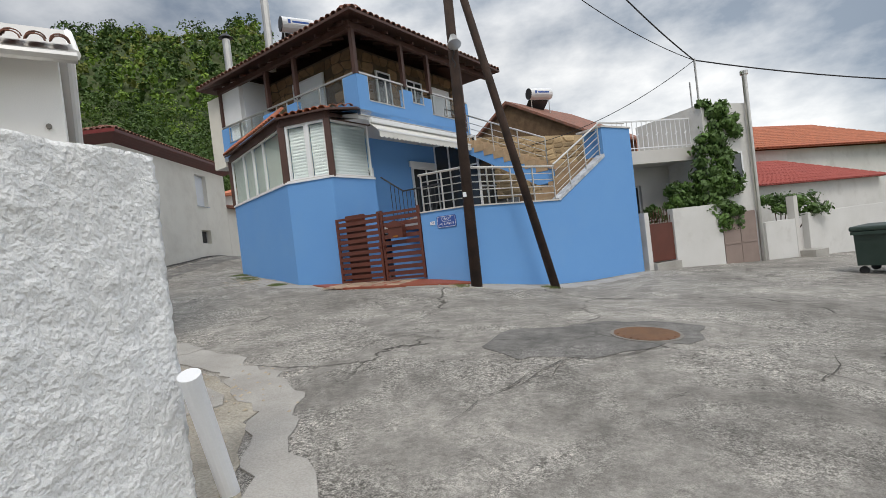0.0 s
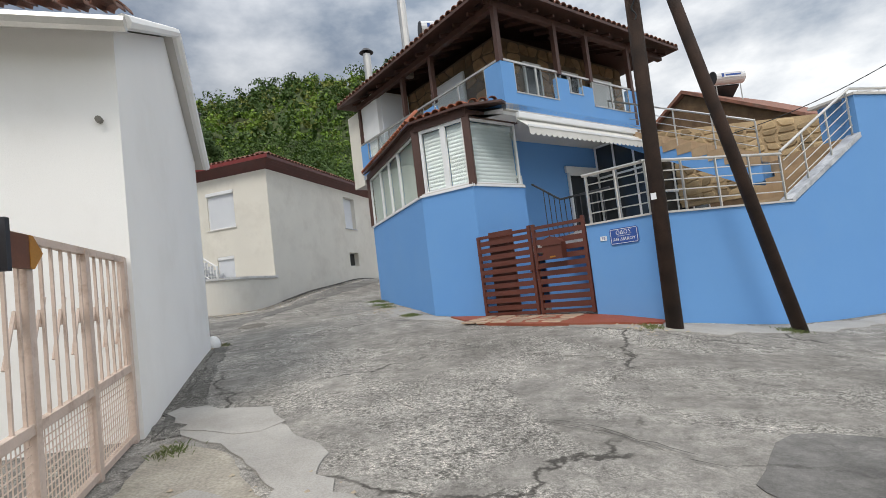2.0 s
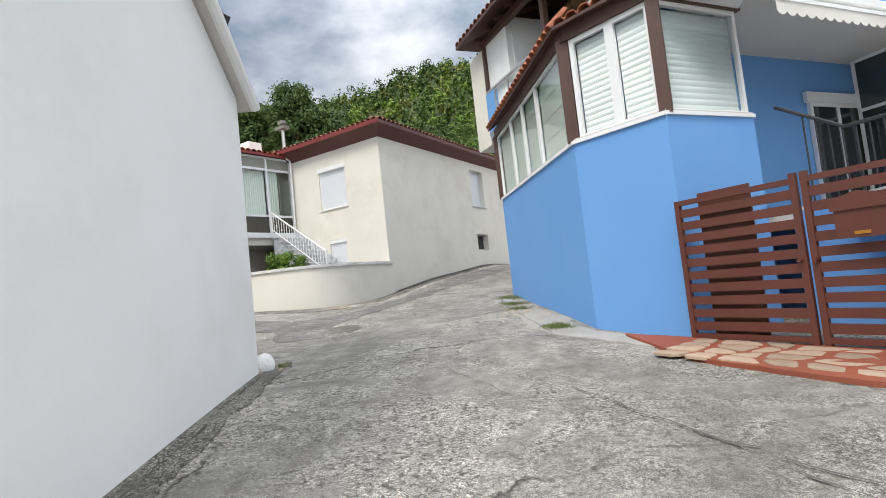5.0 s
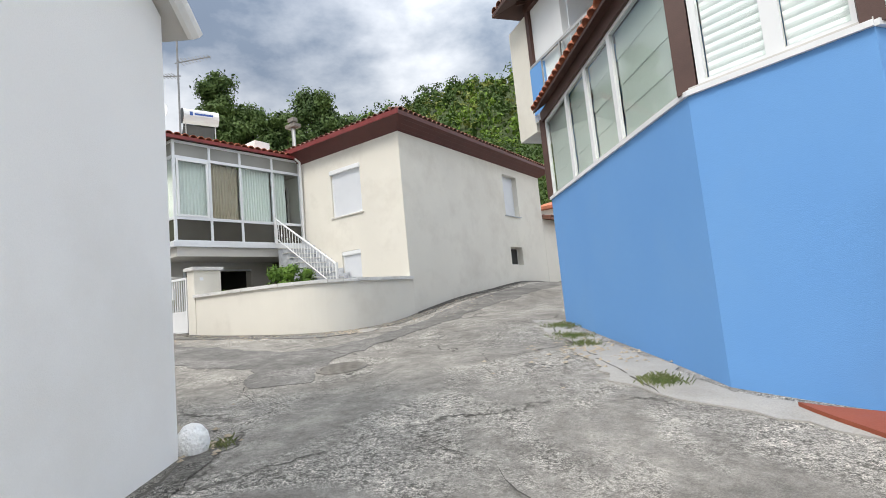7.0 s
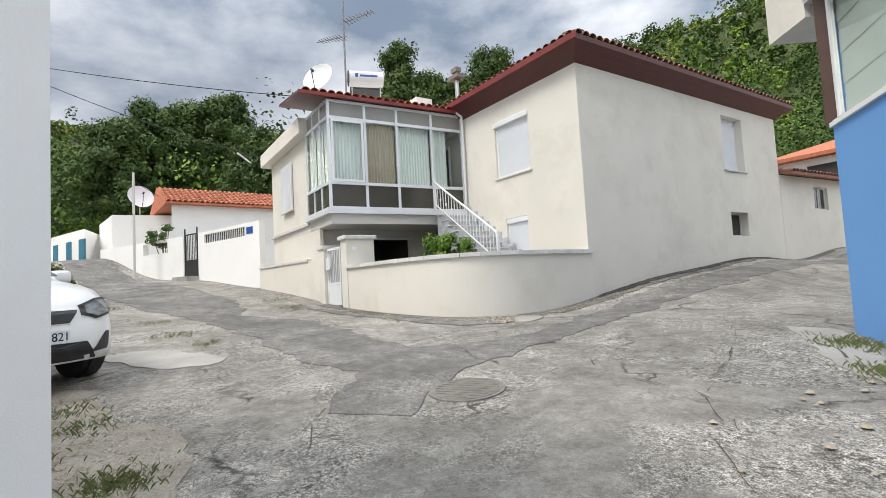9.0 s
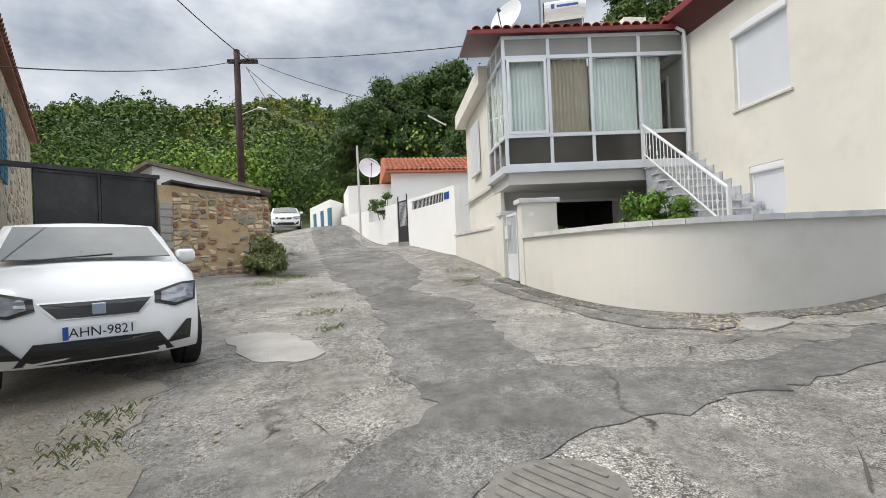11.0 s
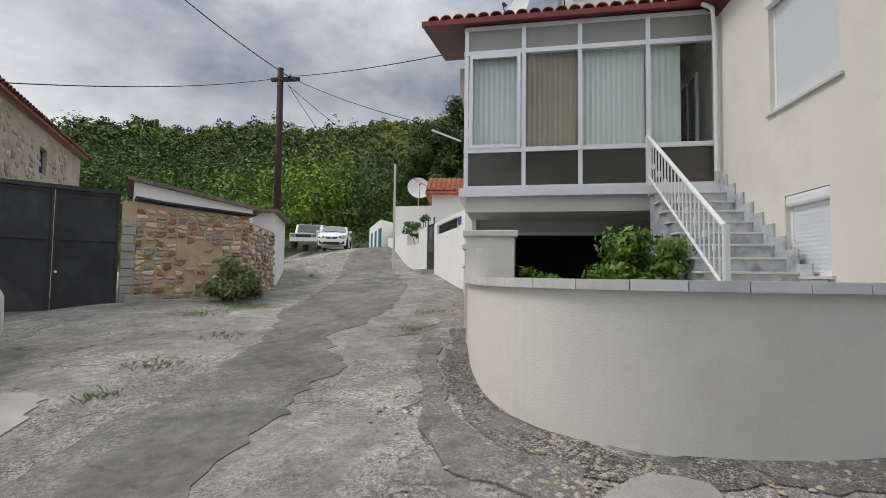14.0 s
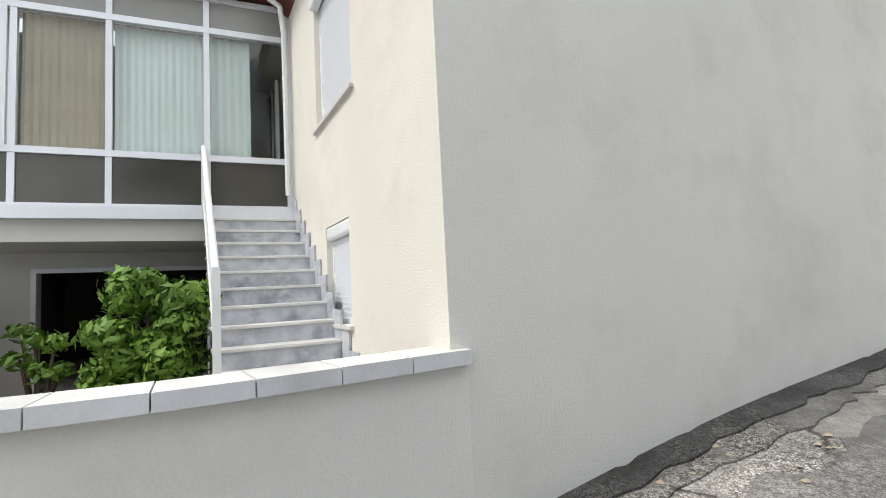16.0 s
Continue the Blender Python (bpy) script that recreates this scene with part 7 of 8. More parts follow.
def ribbed_slope(name, parent, material, a, b, c, d, step, r):
    """Rows of round tiles up one slope: eave from a to b, ridge from d to c, cut off along the hips; one joined mesh."""
    a, b, c, d = Vector(a), Vector(b), Vector(c), Vector(d)
    e, ln = (b - a).normalized(), (b - a).length
    s0, s1 = (d - a).dot(e), (c - a).dot(e)
    up = (d - a) - e * s0
    nrm = up.cross(e).normalized()
    if nrm.z < 0:
        nrm = -nrm
    bm = bmesh.new()
    for i in range(int(ln / step)):
        s = (i + 0.5) * step
        f = min(1.0, s / max(s0, 0.01), (ln - s) / max(ln - s1, 0.01))
        p, q = a + e * s, a + e * s + up * f
        k = max(1, int(up.length * f / 0.42))
        for j in range(k):
            rings = []
            for t, rr in ((j / k, r), ((j + 1) / k, r * 0.84)):
                m_ = p.lerp(q, t)
                rings.append([bm.verts.new(m_ + e * (rr * math.cos(math.pi * w / 4)) + nrm * (rr * 0.8 * math.sin(math.pi * w / 4) + 0.01)) for w in range(5)])
            for w in range(4):
                bm.faces.new((rings[0][w], rings[0][w + 1], rings[1][w + 1], rings[1][w]))
    ob = part(name, bm, material, parent)
    ob["kind"] = "stuff"
    return ob


ribbed_slope("roof_tiles", bigh, M_TILE, (11.8, 24.8, 4.62), (32.8, 32.6, 4.62), (27.5, 36.4, 6.92), (13.5, 30.9, 6.92), 0.30, 0.14)
ribbed_slope("roof_tiles", lowh, bpy.data.materials["red_sheet_tile"], (11.6, 18.9, 2.31), (21.6, 23.5, 2.31), (17.5, 25.4, 3.71), (13.0, 23.3, 3.71), 0.22, 0.07)
bh = thing("brown_roofed_house", (5.2, 23.5, 0), "pale stone house with a weathered brown tiled roof", "house")
bh_m = along((3.8, 24.0), (6.6, 21.2))
bm = bmesh.new()
profile(bm, [(-3.6, -1.0), (3.6, -1.0), (3.6, 5.78), (0.0, 7.82), (-3.6, 5.78)], 0.2, 6.0, bh_m)
part("wall", bm, M_CLAD, bh)
for pts in ([(0.0, 8.0), (4.1, 5.6), (4.1, 5.48), (0.0, 7.86)], [(0.0, 8.0), (-4.1, 5.6), (-4.1, 5.48), (0.0, 7.86)]):
    bm = bmesh.new()
    profile(bm, pts, 0.0, 6.2, bh_m)
    part("roof", bm, M_TILE_OLD, bh)

dm = thing("dumpster", (10.7, 12.0, ground(10.4, 11.9)), "dark green plastic wheeled dumpster with a hazard-striped corner", "dumpster", "", 35)
bm = bmesh.new()
profile(bm, [(-0.55, 0.22), (0.55, 0.22), (0.66, 1.05), (-0.66, 1.05)], -0.45, 0.45)
part("body", bm, M_DUMP, dm, local=True)
part("lid", B(-0.72, 0.72, -0.5, 0.52, 1.06, 1.18, bevel=0.04), M_DUMP, dm, local=True)
part("rim", B(-0.71, 0.71, -0.49, 0.49, 0.98, 1.055), M_DUMP, dm, local=True)
for x in (-0.45, 0.45):
    for y in (-0.35, 0.35):
        part("wheel", R((x - 0.03, y, 0.1), (x + 0.03, y, 0.1), 0.1, 12), M_TYRE, dm, local=True)
for j in range(4):
    part("stripe", B(-0.64, -0.5, -0.462, -0.455, 0.45 + j * 0.12, 0.5 + j * 0.12), M_SIGNWHITE if j % 2 else M_REDPAINT, dm, local=True)


# ---- parked cars ----
def hatchback(at, turn, label, material=M_CARWHITE, plate=False, scale=(1, 1, 1)):
    """A small five-door car, its nose to +x, standing on z = 0."""
    car = thing("car", at, label, "car", "parked cars", turn)
    car.matrix_basis = car.matrix_basis @ Matrix.Diagonal((*scale, 1))
    W_ = 0.89
    side = [(-2.0, 0.32), (-1.99, 0.62), (-1.95, 0.92), (-1.84, 1.05), (-1.62, 1.32), (-1.36, 1.42), (-0.9, 1.455), (-0.4, 1.46), (0.05, 1.42), (0.4, 1.28), (0.95, 1.0), (1.3, 0.95), (1.62, 0.88), (1.84, 0.78), (1.97, 0.66), (2.03, 0.50), (2.04, 0.34), (1.98, 0.22), (1.7, 0.19), (-1.8, 0.2)]
    nose = [(0.22, 1.98), (0.34, 2.04), (0.50, 2.03), (0.66, 1.97), (0.78, 1.84), (0.88, 1.62), (0.95, 1.3)]

    def shape(x, z, k):
        w = W_ * (1.0 if z < 0.92 else 1.0 - 0.36 * (z - 0.92)) * (1.0 - 0.05 * max(0.0, 0.55 - z))
        f = 1 - 0.115 * abs(k) ** 3.2 if x > 0.9 else (1 - 0.05 * abs(k) ** 3 if x < -0.9 else 1.0)
        t = 1.0 - 0.12 * max(0.0, x - 1.45) - 0.10 * max(0.0, -x - 1.6)
        crown = 0.03 * (1 - k * k) if 0.7 < z else 0.0
        return (x * f, k * w * t, z + crown)

    def skin(k, z, out=0.012):
        x = float(np.interp(z, [p[0] for p in nose], [p[1] for p in nose]))
        p = Vector(shape(x, z, k))
        return p + Vector((1.0, 0.35 * k, 0.25)).normalized() * out

    def panel(name, pts, mt, thick=0.03, out=0.012, parent=car):
        """A panel let into the nose, given by its outline in width and height."""
        bm = bmesh.new()
        o_ = []
        for a, b in zip(pts, pts[1:] + pts[:1]):
            for s in (0, 0.25, 0.5, 0.75):
                o_.append((a[0] + (b[0] - a[0]) * s, a[1] + (b[1] - a[1]) * s))
        c = (sum(p[0] for p in o_) / len(o_), sum(p[1] for p in o_) / len(o_))
        r0 = [bm.verts.new(skin(k, z, out)) for k, z in o_]
        r1 = [bm.verts.new(skin(c[0] + (k - c[0]) * 0.5, c[1] + (z - c[1]) * 0.5, out)) for k, z in o_]
        rb = [bm.verts.new(skin(k, z, out - thick)) for k, z in o_]
        cc = bm.verts.new(skin(*c, out))
        n = len(o_)
        for q in range(n):
            w = (q + 1) % n
            bm.faces.new((r0[q], r0[w], r1[w], r1[q]))
            bm.faces.new((r1[q], r1[w], cc))
            bm.faces.new((rb[q], rb[w], r0[w], r0[q]))
        return part(name, bm, mt, parent, local=True)

    bm = bmesh.new()
    rings = [[bm.verts.new(shape(x, z, k)) for x, z in side] for k in (-1.0, -0.97, -0.85, -0.6, -0.3, 0.0, 0.3, 0.6, 0.85, 0.97, 1.0)]
    for q in (0, -1):
        for v in rings[q]:
            v.co.z = 0.6 + (v.co.z - 0.6) * 0.93
            v.co.x *= 0.985
    n = len(side)
    for a, b in zip(rings[:-1], rings[1:]):
        for i in range(n):
            bm.faces.new((a[i], a[(i + 1) % n], b[(i + 1) % n], b[i]))
    bm.faces.new(rings[0])
    bm.faces.new(rings[-1][::-1])
    part("body", bm, material, car, local=True, smooth=True)
    for sgn in (-1, 1):
        tilt = Matrix.Translation((0, sgn * (W_ - 0.05), 0)) @ Matrix.Translation((0, 0, 1.02)) @ Matrix.Rotation(sgn * 0.34, 4, 'X') @ Matrix.Translation((0, 0, -1.02))
        for pts in ([(-1.45, 1.04), (-0.47, 1.02), (-0.47, 1.37), (-1.15, 1.34)], [(-0.40, 1.02), (0.78, 0.985), (0.25, 1.29), (-0.40, 1.37)]):
            part("side_window", (lambda b: profile(b, pts, -0.02, 0.02, tilt))(bmesh.new()), M_DARKGLASS, car, local=True)
        for x in (-1.27, 1.27):
            part("wheel_arch", R((x, sgn * (W_ - 0.15), 0.34), (x, sgn * (W_ - 0.012 if x > 0 else W_ - 0.006), 0.34), 0.365, 26), M_BLACKPL, car, local=True)
            wh_ = part("wheel", R((x, sgn * (W_ - 0.20), 0.31), (x, sgn * (W_ + 0.006), 0.31), 0.315, 26), M_TYRE, car, local=True)
            part("rim", R((x, sgn * (W_ + 0.001), 0.31), (x, sgn * (W_ + 0.012), 0.31), 0.22, 20), M_BLACKPL, wh_, local=True)
            for j in range(10):
                a = 2 * math.pi * j / 10
                part("spoke", R((x, sgn * (W_ + 0.016), 0.31), (x + 0.212 * math.cos(a), sgn * (W_ + 0.012), 0.31 + 0.212 * math.sin(a)), 0.034, 5), M_RIM, wh_, local=True)
        part("mirror", B(0.52, 0.72, sgn * 0.86, sgn * 1.06, 0.99, 1.13, bevel=0.04), material, car, local=True, smooth=True)
        lamp = panel("headlight", [(sgn * 0.51, 0.645), (sgn * 0.72, 0.60), (sgn * 0.95, 0.635), (sgn * 0.985, 0.80), (sgn * 0.80, 0.785), (sgn * 0.52, 0.715)], M_BLACKPL, 0.03, 0.012)
        panel("reflector", [(sgn * 0.57, 0.655), (sgn * 0.72, 0.62), (sgn * 0.92, 0.65), (sgn * 0.95, 0.775), (sgn * 0.80, 0.765), (sgn * 0.58, 0.705)], M_LAMP, 0.02, 0.02, lamp)
        panel("fog_lamp_recess", [(sgn * 0.62, 0.29), (sgn * 0.88, 0.30), (sgn * 0.90, 0.47), (sgn * 0.84, 0.47)], M_BLACKPL, 0.02, 0.008)
        part("door_handle", B(-0.28, -0.08, sgn * 0.885, sgn * 0.905, 0.86, 0.89), material, car, local=True)
        part("door_seam", B(-0.45, -0.442, sgn * 0.884, sgn * 0.8925, 0.3, 0.98), M_BLACKPL, car, local=True)
    bm = bmesh.new()
    bm.faces.new([bm.verts.new(p) for p in ((0.985, -0.73, 1.03), (0.985, 0.73, 1.03), (0.30, 0.62, 1.368), (0.30, -0.62, 1.368))])
    bmesh.ops.translate(bm, vec=(0.022, 0, 0.03), verts=bm.verts)
    bmesh.ops.solidify(bm, geom=bm.faces[:], thickness=0.012)
    part("windscreen", bm, mat("windscreen_glass", (0.05, 0.06, 0.06), (0.09, 0.10, 0.10), 1.5, 0.02, grain=0.0, spec=0.8) if "windscreen_glass" not in bpy.data.materials else bpy.data.materials["windscreen_glass"], car, local=True)
    gr_ = panel("grille_surround", [(-0.36, 0.565), (0.36, 0.565), (0.50, 0.70), (-0.50, 0.70)], M_STEEL, 0.02, 0.010)
    panel("grille", [(-0.345, 0.575), (0.345, 0.575), (0.475, 0.69), (-0.475, 0.69)], M_BLACKPL, 0.02, 0.016, gr_)
    part("badge", B(2.0, 2.022, -0.05, 0.05, 0.59, 0.68, bevel=0.008), M_STEEL, car, local=True)
    panel("lower_intake", [(-0.70, 0.235), (0.70, 0.235), (0.54, 0.40), (-0.54, 0.40)], M_BLACKPL, 0.02, 0.008)
    if plate:
        pl = part("licence_plate", B(2.05, 2.062, -0.26, 0.26, 0.41, 0.52), M_SIGNWHITE, car, local=True)
        part("plate_band", B(2.0625, 2.064, -0.255, -0.215, 0.415, 0.515), M_SIGNBLUE, pl, local=True)
        words("AHN-9821", full(car) @ Matrix.Translation((2.064, 0.02, 0.462)) @ Matrix.Rotation(radians(90), 4, 'Z') @ Matrix.Rotation(radians(90), 4, 'X'), 0.105, M_BLACKPL, pl)
    part("wiper", R((1.03, -0.5, 1.045), (0.95, 0.2, 1.09), 0.008, 5), M_BLACKPL, car, local=True)
    return car


hatchback((-13.0, 8.65, ground(-13.0, 8.9) - 0.03), 32, "white hatchback parked nose out beside the lane", M_CARWHITE, True, (1.1, 1.05, 1.13))
hatchback((-36.0, 6.6, ground(-36.0, 6.6) - 0.02), 12, "small old white car parked far up the lane", scale=(0.92, 0.92, 0.95))


def pickup(at, turn):
    c = thing("pickup", at, "white pickup truck parked far up the lane", "car", "parked cars", turn)
    bm = bmesh.new()
    profile(bm, [(-2.4, 0.45), (2.4, 0.45), (2.4, 0.95), (1.2, 1.05), (0.7, 1.65), (-0.5, 1.7), (-0.6, 1.0), (-2.4, 1.0)], -0.85, 0.85)
    part("body", bm, M_CARWHITE, c, local=True)
    part("windscreen", (lambda b: profile(b, [(1.17, 1.1), (1.22, 1.1), (0.75, 1.62), (0.7, 1.62)], -0.7, 0.7))(bmesh.new()), M_DARKGLASS, c, local=True)
    for sgn in (-1, 1):
        part("side_window", B(-0.4, 0.75, sgn * 0.851, sgn * 0.86, 1.1, 1.6), M_DARKGLASS, c, local=True)
        for x in (-1.5, 1.5):
            part("wheel", R((x, sgn * 0.65, 0.35), (x, sgn * 0.88, 0.35), 0.35, 16), M_TYRE, c, local=True)
        part("headlight", B(2.38, 2.42, sgn * 0.55, sgn * 0.8, 0.7, 0.88), M_LAMP, c, local=True)
    part("grille", B(2.39, 2.42, -0.5, 0.5, 0.7, 0.88), M_BLACKPL, c, local=True)


pickup((-40.6, 3.5, ground(-40.6, 3.5)), 8)


# ---- manhole covers ----
def manhole(x, y, r, material, label):
    m_ = thing("manhole_cover", (x, y, ground(x, y)), label, "manhole cover")
    gx = (ground(x + 0.3, y) - ground(x - 0.3, y)) / 0.6
    gy = (ground(x, y + 0.3) - ground(x, y - 0.3)) / 0.6
    m_.matrix_basis = Matrix.Translation((x, y, ground(x, y) + 0.008)) @ Vector((-gx, -gy, 1)).to_track_quat('Z', 'Y').to_matrix().to_4x4()
    part("rim", R((0, 0, -0.05), (0, 0, 0.008), r, 32), M_IRON, m_, local=True)
    part("lid", R((0, 0, 0.0), (0, 0, 0.014), r * 0.9, 32), material, m_, local=True)
    for j in range(-4, 5):
        h = math.sqrt(max(0.01, (r * 0.82) ** 2 - (j * r * 0.19) ** 2))
        part("rib", B(-h, h, j * r * 0.19 - 0.012, j * r * 0.19 + 0.012, 0.0145, 0.022), material, m_, local=True)


manhole(-8.75, 13.2, 0.36, M_IRON, "round worn cast iron manhole cover in the lane")
manhole(2.35, 6.05, 0.42, M_RUST, "round rusty manhole cover in a dark patch")

# ---- plants ----
def shrub(name, at, balls, leaf, count, material, label, category="shrub", stem=True):
    t_ = thing(name, at, label, category)
    ob = hung("foliage", leaf_mesh(name + "_leaves", balls, leaf, 0.8, count, material), t_)
    ob.matrix_parent_inverse = t_.matrix_basis.inverted()
    if stem:
        for j, (x, y, z, r) in enumerate(balls[::max(1, len(balls) // 5)]):
            part("stem", R((at[0], at[1], at[2] - 0.05), (x, y, z), 0.018, 6), M_BARK, t_)
    return t_


rng = random.Random(11)
shrub("lemon_bush", (-15.5, 17.5, 1.6), [(-15.5 + rng.uniform(-0.4, 0.4), 17.55 + rng.uniform(-0.42, 0.36), rng.uniform(2.1, 3.15), rng.uniform(0.16, 0.28)) for _ in range(36)], 0.052, 260, M_LEAF, "leafy green citrus bush in the front yard")
shrub("potted_plant", (-16.9, 16.4, 1.6), [(-16.9 + rng.uniform(-0.2, 0.2), 16.4 + rng.uniform(-0.2, 0.2), rng.uniform(2.2, 2.75), 0.14) for _ in range(7)], 0.06, 60, M_LEAF, "small green potted plant in the yard", "plant")
shrub("wild_shrub", (-20.3, 8.9, 1.95), [(-20.4 + rng.uniform(-0.75, 0.6), 9.1 + rng.uniform(-0.5, 0.4), 2.1 + abs(rng.gauss(0, 0.35)), rng.uniform(0.18, 0.32)) for _ in range(30)], 0.05, 260, M_WEED, "wild grey-green shrub at the foot of the rubble wall")
shrub("vine_pergola_plant", (12.6, 18.6, -0.3), [(11.4 + rng.uniform(0, 2.6), 17.6 + rng.uniform(0.2, 1.6), 1.3 + rng.uniform(-0.3, 0.5), 0.3) for _ in range(22)], 0.09, 80, M_VINE, "green vine sprawling behind the white wall")
shrub("climbing_rose", (-30.6, 12.4, 3.0), [(-30.6 + rng.uniform(-0.9, 0.9), 12.0 + rng.uniform(-0.2, 0.6), 4.6 + rng.uniform(-0.2, 0.7), 0.2) for _ in range(14)], 0.08, 60, M_VINE, "straggling climber over the white wall")


def tufts(name, spots, label, material=M_WEED, h=0.12):
    vs, fs = [], []
    r_ = random.Random(3)
    for x, y, n, s in spots:
        for _ in range(n):
            px, py = x + r_.gauss(0, s), y + r_.gauss(0, s)
            z = ground(px, py)
            a = r_.uniform(0, 6.28)
            hh = h * r_.uniform(0.5, 1.3)
            dx, dy = math.cos(a), math.sin(a)
            k = len(vs)
            vs += [(px - dy * 0.003, py + dx * 0.003, z), (px + dy * 0.003, py - dx * 0.003, z), (px + dx * hh * 0.3 + dy * 0.003, py + dy * hh * 0.3, z + hh * 0.6), (px + dx * hh * 0.8, py + dy * hh * 0.8, z + hh * 0.85)]
            fs.append((k, k + 1, k + 2, k + 3))
    me = bpy.data.meshes.new(name)
    me.from_pydata(vs, [], fs)
    me.materials.append(material)
    return tagged(new(name, me), label, "weeds", "", "stuff")


tufts("weeds", [(-8.7, 10.45, 420, 0.13), (-9.3, 9.8, 200, 0.16), (-10.1, 10.25, 160, 0.14), (-9.8, 9.2, 260, 0.25), (-10.7, 10.1, 120, 0.12), (-4.6, 13.45, 480, 0.1), (-6.3, 15.7, 360, 0.15), (-5.9, 15.1, 240, 0.1), (-6.9, 16.7, 420, 0.15),
                (-13.2, 11.6, 70, 0.12), (-14.4, 11.3, 110, 0.2), (-17.5, 14.2, 120, 0.2), (-19.2, 14.3, 120, 0.2), (-16.3, 11.2, 90, 0.2), (-18.2, 9.6, 240, 0.25), (-19.5, 9.9, 600, 0.3), (0.3, 10.7, 180, 0.1), (2.4, 11.6, 180, 0.1), (-3.9, 5.9, 120, 0.08), (-7.4, 10.6, 90, 0.05)],
      "tufts of dry green weeds at the road edges", M_WEED, 0.06)


def pebbles(name, spots, label, material):
    vs, fs = [], []
    r_ = random.Random(8)
    for x, y, n, s, size in spots:
        for _ in range(n):
            px, py = x + r_.gauss(0, s), y + r_.gauss(0, s)
            z = ground(px, py) + 0.015
            q = size * r_.uniform(0.4, 1.4)
            k = len(vs)
            ring = [(px + q * math.cos(a) * r_.uniform(0.7, 1.2), py + q * math.sin(a) * r_.uniform(0.7, 1.2), z) for a in (0, 1.25, 2.5, 3.8, 5.0)]
            vs += ring + [(px + q * 0.2, py, z + q * 0.6)]
            fs += [(k + i, k + (i + 1) % 5, k + 5) for i in range(5)]
    me = bpy.data.meshes.new(name)
    me.from_pydata(vs, [], fs)
    me.materials.append(material)
    return tagged(new(name, me), label, "stones", "", "stuff")


pebbles("loose_stones", [(-9.4, 9.6, 900, 0.6, 0.018), (-10.6, 9.4, 600, 0.6, 0.018), (-2.5, 4.6, 160, 0.5, 0.02), (-11.8, 16.2, 200, 0.35, 0.025), (-12.0, 20.5, 160, 0.9, 0.025), (-12.05, 18.0, 120, 0.5, 0.025), (-5.6, 14.6, 120, 0.5, 0.03), (0.2, 10.8, 60, 0.3, 0.03), (-13.5, 15.3, 140, 0.6, 0.022), (-15.5, 15.0, 120, 0.6, 0.022), (-7.5, 10.5, 40, 0.15, 0.03)],
        "loose gravel and broken stones at the road edges", M_STONE)


def pine(at, h, spread, seed, label, lean=0.0):
    t_ = thing("pine_tree", at, label, "tree", "pines behind the houses")
    r_ = random.Random(seed)
    x, y, z = at
    top = Vector((x + lean, y, z + h * 0.93))
    part("trunk", R((x, y, z - 0.5), top, 0.22, 10, 0.06), M_BARK, t_, smooth=True)
    balls = []
    for j in range(int(32 * spread)):
        s = r_.uniform(0.45, 1.0)
        a = r_.uniform(0, 6.28)
        rad = spread * (1.15 - 0.75 * (s - 0.45) / 0.55) * r_.uniform(0.35, 1.0)
        b = Vector((x + lean * s + rad * math.cos(a), y + rad * math.sin(a), z + h * s + r_.uniform(-0.3, 0.3)))
        if j % 3 == 0:
            part("limb", R((x + lean * s * 0.9, y, z + h * s * 0.86), b, 0.05, 6, 0.02), M_BARK, t_)
        balls.append((b.x, b.y, b.z, r_.uniform(0.55, 1.05)))
    ob = hung("crown", leaf_mesh("pine_crown", balls, 0.15, 0.9, 270, M_PINE), t_)
    ob.matrix_parent_inverse = t_.matrix_basis.inverted()


for i, (x, y, top, s) in enumerate(((-38.1, 28.9, 20.0, 2.6), (-36.8, 31.2, 17.9, 2.8), (-32.3, 33.8, 18.3, 2.8), (-30.8, 35.5, 16.4, 2.8), (-35.3, 33.3, 17.4, 2.6), (-50.1, 18.8, 18.4, 3.6), (-50.8, 13.3, 17.2, 3.6), (-50.6, 16.1, 17.6, 3.6), (-45.8, 20.3, 14.4, 3.2), (-48.9, 10.5, 14.6, 3.2))):
    g0 = ground(x, y)
    pine((x, y, g0), max(5.0, top - g0), s, 40 + i, "tall dark green pine behind the houses", 0.4)


# ---- woods on the hills ----
def crowns(rng, x, y, z, w, h, lumps, k, size):
    """The leaf sprays of one tree: lumps spread over an uneven crown, each lump a shell of small blades."""
    c = rng.normal(size=(lumps, 3))
    c /= np.linalg.norm(c, axis=1)[:, None]
    c = np.array((x, y, z + h * 0.58)) + c * np.array((w * 0.62, w * 0.62, h * 0.30)) * (0.5 + 0.5 * rng.random(lumps))[:, None]
    rad = w * (0.40 + 0.28 * rng.random(lumps))
    q = rng.integers(0, lumps, k)
    d = rng.normal(size=(k, 3))
    d[:, 2] += 0.55
    d /= np.linalg.norm(d, axis=1)[:, None]
    p = c[q] + d * (rad[q] * (0.72 + 0.4 * rng.random(k)))[:, None] * np.array((1, 1, 0.85))
    dj = d + 0.28 * rng.normal(size=(k, 3))
    a = np.cross(dj, rng.normal(size=(k, 3)))
    a /= np.linalg.norm(a, axis=1)[:, None] + 1e-9
    b = np.cross(a, dj)
    b /= np.linalg.norm(b, axis=1)[:, None] + 1e-9
    s = size * (0.6 + 0.8 * rng.random(k))[:, None]
    return np.stack([p - a * s, p + b * s * 0.7, p + a * s, p - b * s * 0.7], axis=1).reshape(-1, 3)


rng = np.random.default_rng(21)
quads = [[], [], []]
n_tree = 0
